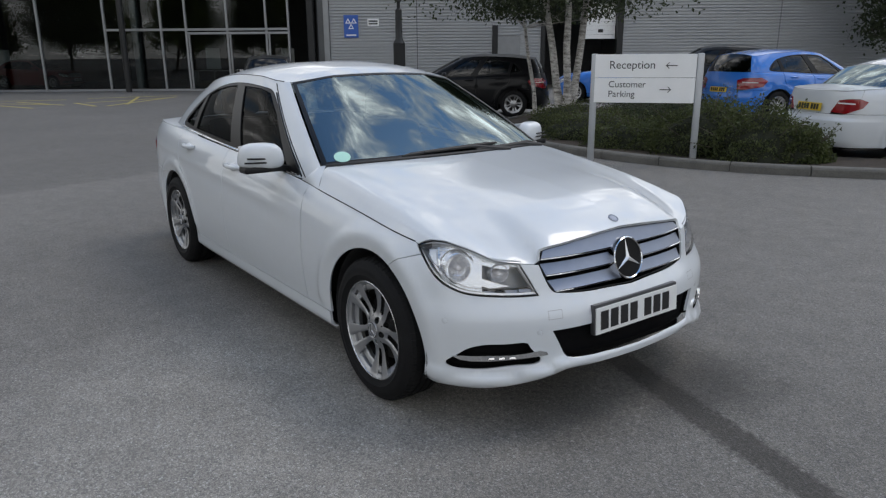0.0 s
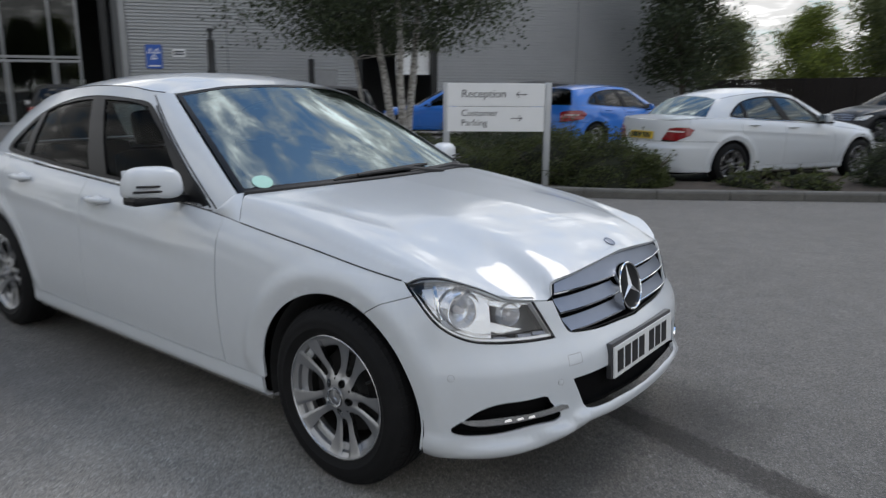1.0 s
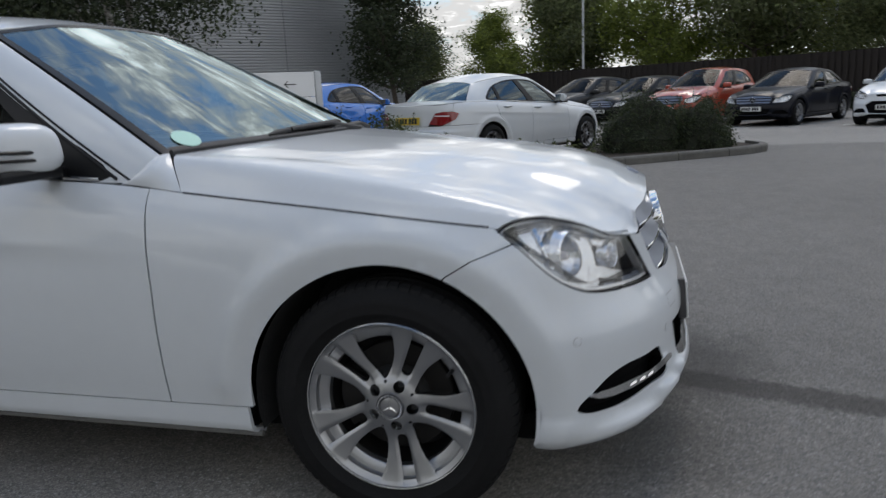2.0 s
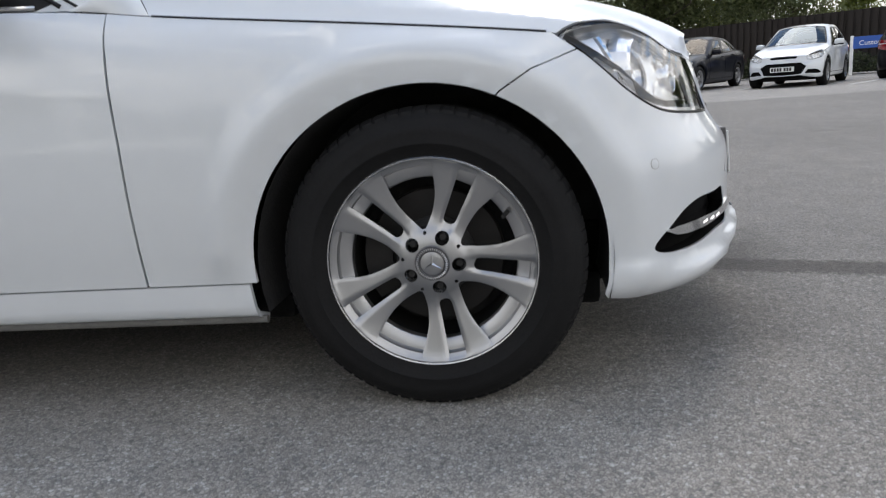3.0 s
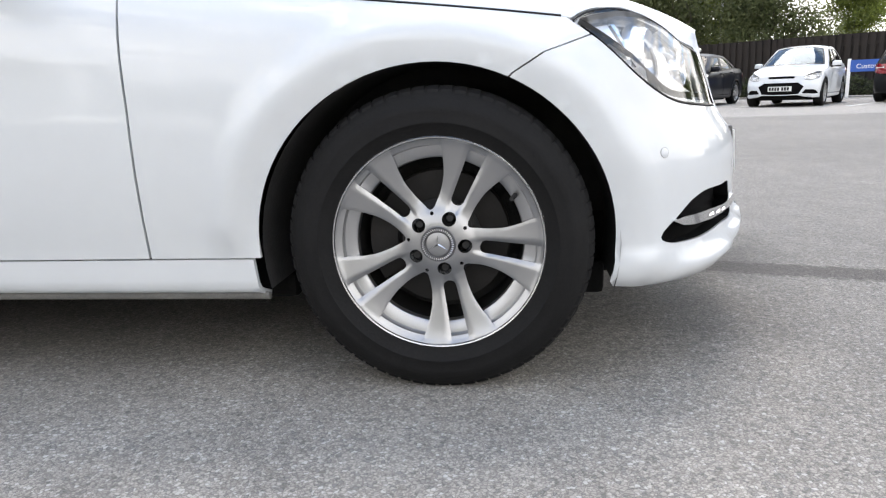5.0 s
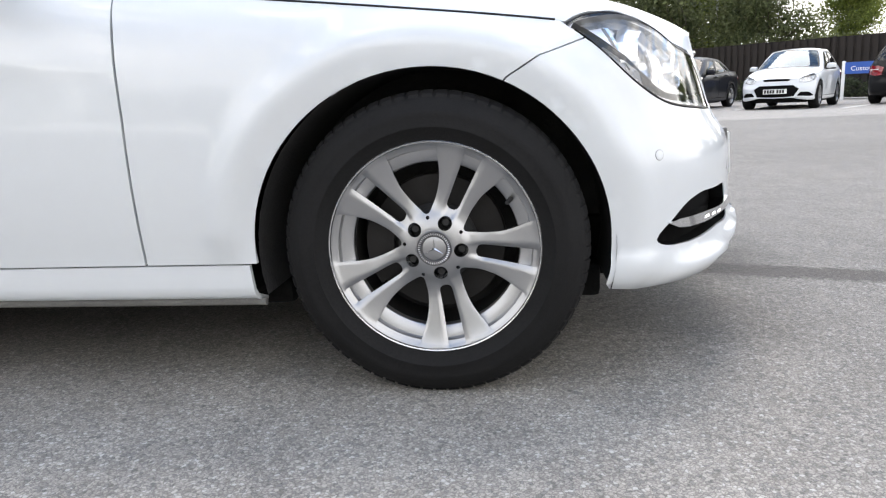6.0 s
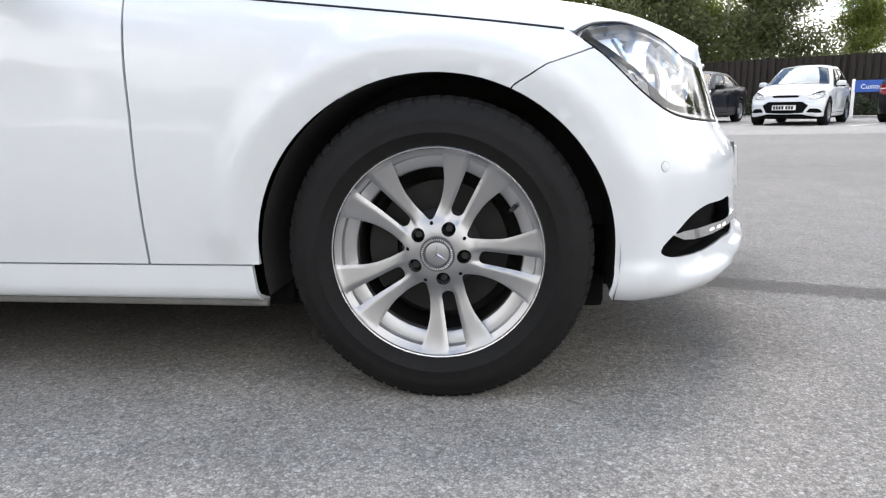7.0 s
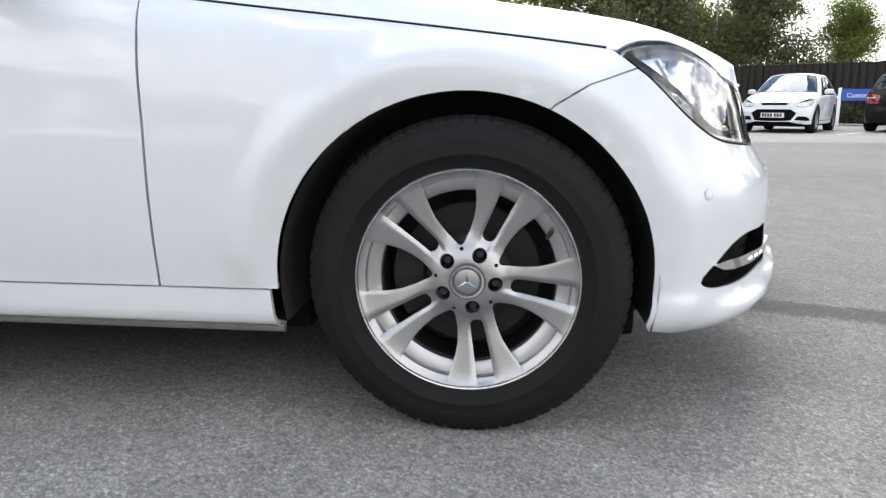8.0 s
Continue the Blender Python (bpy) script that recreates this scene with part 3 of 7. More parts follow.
class Body:
    """The smooth skin of a car: the lower shell S(u, z), the glass house G(k, v), bonnet and roof."""

    def __init__(self, sp, scale=(1, 1, 1)):
        self.sp, self.scale = sp, np.array(scale, float)
        p = np.array(sp["plan"], float)
        full = np.vstack([p[3:0:-1] * (1, -1), p, p[-2:-5:-1] * (1, -1)])
        t = np.concatenate([[0], np.cumsum(np.linalg.norm(np.diff(full, axis=0), axis=1))])
        t -= t[3]
        self.plan = cubic(np.column_stack([t, full]))
        self.end = t[2 + len(p)]
        self.tu = np.linspace(0, self.end, 900)
        self.tp = self.plan(self.tu)
        self.top = pchip(sp["top"])
        self.front, self.rear = pchip(sp["front"]), pchip(sp["rear"])
        self.below = pchip([(-0.3, -0.30), (0.0, -0.077), (0.03, -0.052), (0.08, -0.026), (0.14, -0.012), (0.22, -0.003), (0.32, 0.0), (1.2, 0.0)])
        self.low = pchip([(0.10, -0.24), (0.19, -0.090), (0.212, -0.037), (0.217, -0.033), (0.24, -0.028), (0.282, -0.026), (0.30, -0.024), (0.38, -0.012), (0.5, -0.002), (0.6, 0), (1.2, 0)])
        # the lower lip of the front bumper rises from the corner to the middle
        self.ledge = pchip([(-0.1, 0.030), (0, 0.030), (0.2, 0.034), (0.37, 0.044), (0.42, 0.036), (0.47, 0.024), (0.584, 0.008), (0.703, -0.002), (0.81, 0.002), (0.95, 0.014), (1.2, 0.0), (9, 0.0)])
        r = np.array(sp["ring"], float)
        f = r[3:0:-1] * (-1, 1, -1, 1, 1, -1, 1)
        b = r[-2:-5:-1] * (1, 1, -1, 1, 1, -1, 1)
        b[:, 0] = 2 * r[-1, 0] - b[:, 0]
        self.ring = pchip(np.vstack([f, r, b]))
        self.kend = r[-1, 0]
        self.roofc = pchip(sp["roof"])
        side = [(q[4], q[6]) for q in sp["ring"][2:9]]
        x0, x1 = sp["roof"][0][0], sp["roof"][-1][0]
        self.roofe = pchip([(x0, side[0][1] - 0.02)] + side + [(x1 - 0.06, side[-1][1] - 0.02)])
        wid = [(q[4], q[5]) for q in sp["ring"][2:9]]
        self.roofw = pchip([(x0, wid[0][1] - 0.01)] + wid + [(x1 - 0.06, wid[-1][1])])

    def U(self, x):
        return float(np.interp(-x, -self.tp[:, 0], self.tu))

    def Uy(self, y, rear=False):
        h = len(self.tu) // 2
        if rear:
            return float(np.interp(y, self.tp[::-1, 1][:h], self.tu[::-1][:h]))
        k = int(np.argmax(self.tp[:h, 1] > 0.8)) + 60
        return float(np.interp(y, self.tp[:k, 1], self.tu[:k]))

    def at(self, q, rear=False):
        return (self.U(q[1]), q[2]) if q[0] == "x" else (self.Uy(q[1], rear), q[2])

    def S(self, u, z, off=0.0):
        u, z = np.asarray(u, float), np.asarray(z, float)
        s = np.where(u < 0, -1.0, 1.0)
        a = np.abs(u)
        P = self.plan(a)
        T = self.plan(a + 0.004) - self.plan(a - 0.004)
        N = np.stack([T[..., 1], -T[..., 0]], -1)
        N /= np.linalg.norm(N, axis=-1)[..., None]
        x, nx = P[..., 0], N[..., 0]
        wf, wr = np.clip(nx, 0, 1) ** 1.3, np.clip(-nx, 0, 1) ** 1.3
        ws = 1 - np.maximum(wf, wr)
        zf = z - self.ledge(a) * np.clip((0.42 - z) / 0.10, 0, 1)
        dtop = self.top(x) - z
        d = ws * (self.below(dtop) + self.low(z)) + wf * self.front(zf) + wr * self.rear(z)
        # crease that rises along the doors
        zc = 0.705 + (-0.5 - x) * 0.052
        fade = np.clip((-0.55 - x) / 0.5, 0, 1) * np.clip((x + 3.5) / 0.4, 0, 1)
        d = d + ws * fade * (0.004 * np.exp(-((z - zc) / 0.022) ** 2) - 0.003 * np.exp(-((z - zc + 0.055) / 0.04) ** 2))
        for xc in (0.0, -self.sp["wb"]):
            rho = np.hypot(x - xc + 0.006, z - self.sp["zhub"] + 0.010)
            g = rho - self.sp["arch"]
            keep = np.where((x < 0) & (x > -self.sp["wb"]), np.clip((z - 0.285) / 0.07, 0, 1), 1.0)
            d = d + ws * keep * (0.0125 * np.exp(-((g - 0.068) / 0.034) ** 2) - 0.010 * np.clip(1 - g / 0.050, 0, 1.2) ** 2 + 0.0035 * np.exp(-(g / 0.008) ** 2))
        d = d + off
        return np.stack([x + N[..., 0] * d, -s * (P[..., 1] + N[..., 1] * d), z], -1) * self.scale

    def G(self, k, v, off=0.0):
        k, v = np.asarray(k, float), np.asarray(v, float)
        r = self.ring(k)
        b, t = r[..., 0:3], r[..., 3:6]
        e = 0.02
        tg = self.ring(k + e)[..., 0:2] - self.ring(k - e)[..., 0:2]
        n = np.stack([tg[..., 1], -tg[..., 0]], -1)
        n /= np.maximum(np.linalg.norm(n, axis=-1), 1e-9)[..., None]
        vv = v[..., None]
        p = b + (t - b) * vv
        bul = (0.020 * 4 * v * (1 - v) + off)[..., None] if np.ndim(v) else 0.02 * 4 * v * (1 - v) + off
        p = p.copy()
        p[..., 0:2] += n * bul
        p[..., 1] *= -1
        return p * self.scale

    def R(self, x, y, off=0.0):
        x, y = np.asarray(x, float), np.asarray(y, float)
        c, e, w = self.roofc(x), self.roofe(x), self.roofw(x)
        r = np.clip(np.abs(y) / w, 0, 1.1)
        return np.stack([x, y, c + (e - c) * r**2.6 + off], -1) * self.scale

    def make_bonnet(self):
        """The bonnet's edges: the nose line, the same without the dip over the lamps, the wing's edge and the scuttle."""
        nz = np.array(self.sp["nose"], float)
        us = nz[:, 0]
        br = pchip(self.sp["brow"])

        def row(u, z):
            p = self.S(u, z) / self.scale
            p[:, 1] *= -1
            return p
        F, D = row(us, nz[:, 1]), row(us, br(us))
        xs = np.linspace(float(F[-1, 0]), -0.556, 9)
        E = row(np.array([self.U(x) for x in xs]), self.top(xs))
        E[0] = F[-1]
        g = self.ring([0.0, 0.25, 0.5, 0.70])[:, 0:3]
        C = np.vstack([g + (0.02, 0, -0.004), E[-1]])
        fs = us / us[-1]
        cs = np.concatenate([[0], np.cumsum(np.linalg.norm(np.diff(C, axis=0), axis=1))])
        cs /= cs[-1]
        self.bD = pchip(np.column_stack([fs, F - D]))
        af = np.linspace(0, 1, 201)
        ker = np.exp(-0.5 * ((af[:, None] - af[None, :]) / 0.034) ** 2)
        self.bDs = pchip(np.column_stack([af, (ker / ker.sum(1)[:, None]) @ self.bD(af)]))
        self.bF = pchip(np.column_stack([fs, D]))
        self.bC = pchip(np.column_stack([cs, C]))
        self.bE = pchip(np.column_stack([np.linspace(0, 1, len(E)), E]))
        self.bs = [float(f) for f in fs]
        self.bulge2 = pchip([(0, 0), (0.04, 0.004), (0.10, 0.012), (0.22, 0.026), (0.37, 0.034), (0.62, 0.029), (0.87, 0.010), (1, 0)])
        self.bulge = pchip([(0, 0), (0.03, 0.014), (0.08, 0.031), (0.15, 0.047), (0.24, 0.055), (0.37, 0.053), (0.62, 0.032), (0.87, 0.010), (1, 0)])

    def B(self, s, q, off=0.0):
        """Bonnet: s from -0.9 to 0.9 across, q from 0 to 1.2 from nose to windscreen."""
        s, q = np.asarray(s, float) / 0.9, np.asarray(q, float) / 1.2
        a = np.clip(np.abs(s), 0, 1)
        qq = np.clip(q, 0, 1)
        f, c, e = self.bF(a), self.bC(a), self.bE(qq)
        f1, c1 = self.bF(np.ones_like(a)), self.bC(np.ones_like(a))
        w = qq[..., None]
        ab = np.clip((a - 0.36) / 0.30, 0, 1)
        ab = ab * ab * (3 - 2 * ab)
        p = f * (1 - w) + c * w + (e - (f1 * (1 - w) + c1 * w)) * (a**3)[..., None] + self.bD(a) * np.exp(-w / 0.03) + self.bDs(a) * (np.exp(-w / 0.22) - np.exp(-w / 0.03)) * (1 - w)
        p[..., 2] += (self.bulge(qq) * (1 - ab) + self.bulge2(qq) * ab) * (1 - a**4)
        cr = 0.52 + 0.36 * qq
        p[..., 2] += 0.0035 * np.exp(-((a - cr) / 0.06) ** 2) * np.clip(qq * 8, 0, 1) * np.clip((1 - qq) * 8, 0, 1) + off
        p[..., 1] *= -np.where(s < 0, -1.0, 1.0)
        return p * self.scale


def mid_line(p):
    c = p.copy()
    c[:, 0] = np.clip(p[:, 0], -2.9, -0.1)
    c[:, 1] *= 0.25
    c[:, 2] = np.minimum(0.5, p[:, 2])
    return c


def arc(xc, zc, r, a0, a1, n=26):
    return [(xc + r * math.cos(radians(a0 + (a1 - a0) * i / n)), zc + r * math.sin(radians(a0 + (a1 - a0) * i / n))) for i in range(n + 1)]


def star_shape(name, r, thick, mat, parent, m):
    """A flat three-bladed shape, raised along its ridges."""
    bm = bmesh.new()
    top = bm.verts.new((0, 0, thick))
    ring = []
    for i in range(6):
        a = radians(90 + 60 * i)
        rr = r if i % 2 == 0 else r * 0.13
        ring.append(bm.verts.new((rr * math.cos(a), rr * math.sin(a), 0)))
    for i in range(6):
        bm.faces.new((top, ring[i], ring[(i + 1) % 6]))
    bm.faces.new(ring[::-1])
    bmesh.ops.transform(bm, matrix=m, verts=bm.verts)
    return part(name, bm, mat, parent)


def make_wheel(name, parent, r_tyre=0.316, fine=True, mat=None, bladed=True):
    """A wheel whose outer face looks to -y, its hub at the origin."""
    mat = mat or M_ALLOY
    e = new(name)
    e.parent = parent
    k = r_tyre / 0.316
    n = 96 if fine else 36
    prof = [(0.2185, 0.012), (0.2215, 0.0), (0.2245, -0.003), (0.229, -0.004), (0.236, -0.010), (0.246, -0.0145), (0.2475, -0.0165), (0.252, -0.0165), (0.2535, -0.0155),
            (0.268, -0.0165), (0.280, -0.014), (0.2815, -0.0125), (0.290, -0.008), (0.300, 0.000), (0.307, 0.010), (0.312, 0.020), (0.3150, 0.032), (0.3160, 0.045)]
    for g in (0.062, 0.098, 0.134):
        prof += [(0.316, g - 0.006), (0.309, g - 0.004), (0.309, g + 0.004), (0.316, g + 0.006)]
    prof += [(0.316, 0.150), (0.3150, 0.165), (0.310, 0.180), (0.298, 0.196), (0.270, 0.207), (0.235, 0.205), (0.215, 0.190)]
    turned("tyre", [((r + max(0.0, r - 0.2245) * 0.05) * k, h) for r, h in prof], M_RUBBER, e, "black rubber tyre", n)
    if fine:
        # shoulder blocks of the tread
        vs, fs = [], []
        for i in range(70):
            a0, a1 = 2 * math.pi * (i + 0.12) / 70, 2 * math.pi * (i + 0.88) / 70
            o = len(vs)
            for r, y in ((0.296, 0.0005), (0.309, 0.0085), (0.3165, 0.024), (0.3175, 0.052)):
                for a in (a0, a1):
                    vs.append(((r + 0.0045) * k * math.cos(a), y, (r + 0.0045) * k * math.sin(a)))
            for r, y in ((0.290, 0.012), (0.308, 0.056)):
                for a in (a0, a1):
                    vs.append(((r + 0.0045) * k * math.cos(a), y, (r + 0.0045) * k * math.sin(a)))
            fs += [(o, o + 1, o + 3, o + 2), (o + 2, o + 3, o + 5, o + 4), (o + 4, o + 5, o + 7, o + 6), (o + 6, o + 7, o + 11, o + 10),
                   (o, o + 2, o + 4, o + 6, o + 10, o + 8), (o + 1, o + 9, o + 11, o + 7, o + 5, o + 3), (o, o + 8, o + 9, o + 1)]
        tagged(obj("tyre_tread", vs, fs, M_RUBBER, e, smooth=False), kind="stuff")
    turned("rim_barrel", [(0.2190 * k, 0.004), (0.2160 * k, 0.006), (0.2060 * k, 0.015), (0.2045 * k, 0.0155), (0.2030 * k, 0.020), (0.2020 * k, 0.0305), (0.1800 * k, 0.0355), (0.1768 * k, 0.039), (0.1755 * k, 0.060)], M_ALLOY_IN, e, n=n)
    turned("rim_well", [(0.1757 * k, 0.056), (0.174 * k, 0.075), (0.173 * k, 0.19)], M_STEEL, e, n=n)
    holes = []
    slots = (65, -7, -79, -151, 137)
    widen = pchip([(0.066, 2.5), (0.075, 5.5), (0.087, 9.8), (0.10, 13.2), (0.116, 15.4), (0.142, 16.8), (0.165, 16.3), (0.185, 15.4), (0.21, 14.4)])
    for a0 in slots:
        c, s = math.cos(radians(a0)), math.sin(radians(a0))

        def pt(r, w):
            return (r * c - w * s, r * s + w * c)
        half = [(0.097, 0.0135), (0.13, 0.0150), (0.165, 0.0165), (0.199, 0.0182), (0.2090, 0.0186), (0.2115, 0.0172)]
        slot = [pt(r, -w) for r, w in half] + [pt(r, w) for r, w in half[::-1]] + [pt(0.0905, 0.0115), pt(0.0868, 0.0062), pt(0.0855, 0.0), pt(0.0868, -0.0062), pt(0.0905, -0.0115)]
        holes.append(slot)
        # the wide opening to the next pair
        am = a0 + 36

        def pol(r, da):
            return (r * math.cos(radians(am + da)), r * math.sin(radians(am + da)))
        wide = [(float(r), float(widen(r))) for r in np.linspace(0.076, 0.2095, 19)]
        holes.append([pol(0.0715, 2.4)] + [pol(r, w) for r, w in wide] + [pol(0.2135, w) for w in (12.6, 8, 4, 0, -4, -8, -12.6)] + [pol(r, -w) for r, w in wide[::-1]] + [pol(0.0715, -2.4)])
        if fine:
            holes.append([(0.0555 * c + 0.0148 * math.cos(t), 0.0555 * s + 0.0148 * math.sin(t)) for t in np.linspace(0, 2 * math.pi, 16, endpoint=False)])
            cm, sm = math.cos(radians(am)), math.sin(radians(am))
            holes.append([(0.064 * cm + 0.004 * math.cos(t), 0.064 * sm + 0.004 * math.sin(t)) for t in np.linspace(0, 2 * math.pi, 8, endpoint=False)])
    dish = pchip([(0, 0.010), (0.03, 0.010), (0.035, 0.010), (0.06, 0.016), (0.08, 0.024), (0.10, 0.026), (0.15, 0.019), (0.19, 0.010), (0.208, 0.004), (0.217, 0.0), (0.2215, 0.001)])
    sl = np.radians(slots)

    def face(x, z):
        r = np.hypot(x, z)
        a = np.arctan2(z, x)
        da = np.abs((a[..., None] - sl + math.pi) % (2 * math.pi) - math.pi).min(-1)
        w = r * np.sin(da)
        # each arm is crowned and falls off to the slot
        inner_w = np.interp(r, [0.06, 0.1, 0.2], [0.006, 0.0137, 0.0182])
        outer_w = r * np.sin(np.radians(36 - widen(r)))
        t = np.clip((w - inner_w) / np.maximum(outer_w - inner_w, 1e-3), 0, 1)
        di, do = np.clip(w - inner_w, 0, 1), np.clip(outer_w - w, 0, 1)
        crown = 0.0045 * np.clip((0.26 - t) / 0.26, 0, 1) ** 1.3 + 0.0030 * np.clip((t - 0.26) / 0.74, 0, 1) + 0.0016 * (np.exp(-di / 0.0012) + np.exp(-do / 0.0012))
        crown = crown * np.clip((r - 0.058) / 0.035, 0, 1) * np.clip((0.2185 - r) / 0.006, 0, 1)
        return np.stack([x * k, dish(r) + crown, z * k], -1)
    circ = [(0.2205 * math.cos(t), 0.2205 * math.sin(t)) for t in np.linspace(0, 2 * math.pi, 120 if fine else 48, endpoint=False)]
    v, f, nn = panel(circ, holes, face, 0.0048 if fine else 0.03, 0.016, centre=lambda p: p + (0, 1.0, 0), draft=lambda p: 0.0045 if 0.0745 < math.hypot(p[0], p[2]) / k < 0.208 else 0.0008)
    obj("rim_face", v, f, [mat, M_ALLOY_GLINT], e, "silver five twin-spoke alloy rim" if bladed else "", normals=nn, fmat=[len(q) - 3 for q in f])
    turned("rim_lip", [(0.2165 * k, 0.001), (0.2180 * k, -0.0025), (0.2205 * k, -0.0035), (0.2225 * k, -0.002), (0.2230 * k, 0.004)], M_ALLOY_GLINT, e, "bright rim flange", n=n)
    turned("brake_disc", [(0.02, 0.085), (0.145 * k, 0.085), (0.148 * k, 0.088), (0.148 * k, 0.11), (0.05, 0.115)], M_STEEL, e, n=40)
    turned("hub_back", [(0.001, 0.05), (0.075, 0.05), (0.085, 0.07), (0.09, 0.12), (0.180 * k, 0.15)], M_LINER, e, n=32)
    turned("centre_cap", [(0.0005, 0.003), (0.023, 0.003), (0.0265, 0.005), (0.028, 0.0025), (0.0350, 0.004), (0.0375, 0.008), (0.0375, 0.018)], M_ALLOY if bladed else mat, e, "round silver hub cap", n=40)
    if fine:
        star_shape("cap_emblem", 0.0235, 0.003, M_CHROME, e, Matrix.Translation((0, 0.002, 0)) @ Matrix.Rotation(radians(90), 4, "X"))
        turned("cap_ring", [(0.0258, 0.0022), (0.0266, 0.0012), (0.0352, 0.0016), (0.0362, 0.0040)], M_ALLOY_DARK, e, "dark ring of the hub cap", n=40)
        # a wreath of small leaves pressed into the ring
        vs, fs = [], []
        for i in range(44):
            a, da = 2 * math.pi * i / 44, 0.045
            o = len(vs)
            for r, q in ((0.0278, 0.0), (0.0310, 1.0), (0.0345, 0.6), (0.0312, -0.6)):
                vs.append((r * math.cos(a + da * q), 0.0009, r * math.sin(a + da * q)))
            vs.append((0.0311 * math.cos(a), -0.0006, 0.0311 * math.sin(a)))
            fs += [(o, o + 1, o + 4), (o + 1, o + 2, o + 4), (o + 2, o + 3, o + 4), (o + 3, o, o + 4)]
        tagged(obj("cap_wreath", vs, fs, M_REFLECT2, e, "pressed wreath on the hub cap", smooth=False), kind="stuff")
        for a0 in slots:
            c, s = math.cos(radians(a0)), math.sin(radians(a0))
            turned("wheel_bolt", [(0.0005, 0.030), (0.007, 0.030), (0.0085, 0.032), (0.0088, 0.045), (0.0125, 0.048)], M_PLASTIC, e, n=12, at=(0.0555 * c, 0, 0.0555 * s))
        a = radians(31)
        bm = bmesh.new()
        tube(bm, [(0.186 * math.cos(a), 0.030, 0.186 * math.sin(a)), (0.178 * math.cos(a), 0.004, 0.178 * math.sin(a))], [0.0055, 0.0045], 10)
        part("valve_cap", bm, M_PLASTIC, e, "black valve cap", True)
        bm = bmesh.new()
        a0, a1 = radians(150), radians(215)
        prof = [(0.095, 0.07), (0.155, 0.07), (0.158, 0.082), (0.158, 0.13), (0.095, 0.13)]
        rings = [[bm.verts.new((r * math.cos(a0 + (a1 - a0) * i / 10), h, r * math.sin(a0 + (a1 - a0) * i / 10))) for r, h in prof] for i in range(11)]
        for q0, q1 in zip(rings, rings[1:]):
            for j in range(len(prof)):
                bm.faces.new((q0[j], q1[j], q1[(j + 1) % 5], q0[(j + 1) % 5]))
        bm.faces.new(rings[0]), bm.faces.new(rings[-1][::-1])
        part("brake_caliper", bm, M_STEEL, e)
    return e


def plate(name, parent, m, mat, groups):
    """A number plate in its own plane, the characters as plain bars."""
    bm = bmesh.new()
    box(bm, (-0.26, -0.0555, 0), (0.26, 0.0555, 0.006), 0.002)
    bmesh.ops.transform(bm, matrix=m, verts=bm.verts)
    pl = part(name, bm, mat, parent)
    x = -0.235
    for n in groups:
        for _ in range(n):
            bm = bmesh.new()
            box(bm, (x, -0.039, 0.0055), (x + 0.046, 0.039, 0.0075))
            bmesh.ops.transform(bm, matrix=m, verts=bm.verts)
            part("plate_bar", bm, M_INK, pl)
            x += 0.0605
        x += 0.03
    return pl


def frame_at(o, n, up=(0, 0, 1)):
    """A matrix at o whose z looks along n."""
    z = Vector(n).normalized()
    x = Vector(up).cross(z).normalized()
    y = z.cross(x)
    return Matrix(((x.x, y.x, z.x, o[0]), (x.y, y.y, z.y, o[1]), (x.z, y.z, z.z, o[2]), (0, 0, 0, 1)))


def lathe_x(name, profile, mat, parent, at, axis, label="", n=28, smooth=True):
    """A dish or lens turned about the given axis."""
    v, f = revolve(profile, n, "z")
    m = frame_at(at, axis)
    bm = bmesh.new()
    vs = [bm.verts.new(m @ Vector(p)) for p in v]
    for q in f:
        bm.faces.new([vs[i] for i in q])
    bmesh.ops.remove_doubles(bm, verts=bm.verts, dist=1e-6)
    return part(name, bm, mat, parent, label, smooth=smooth)


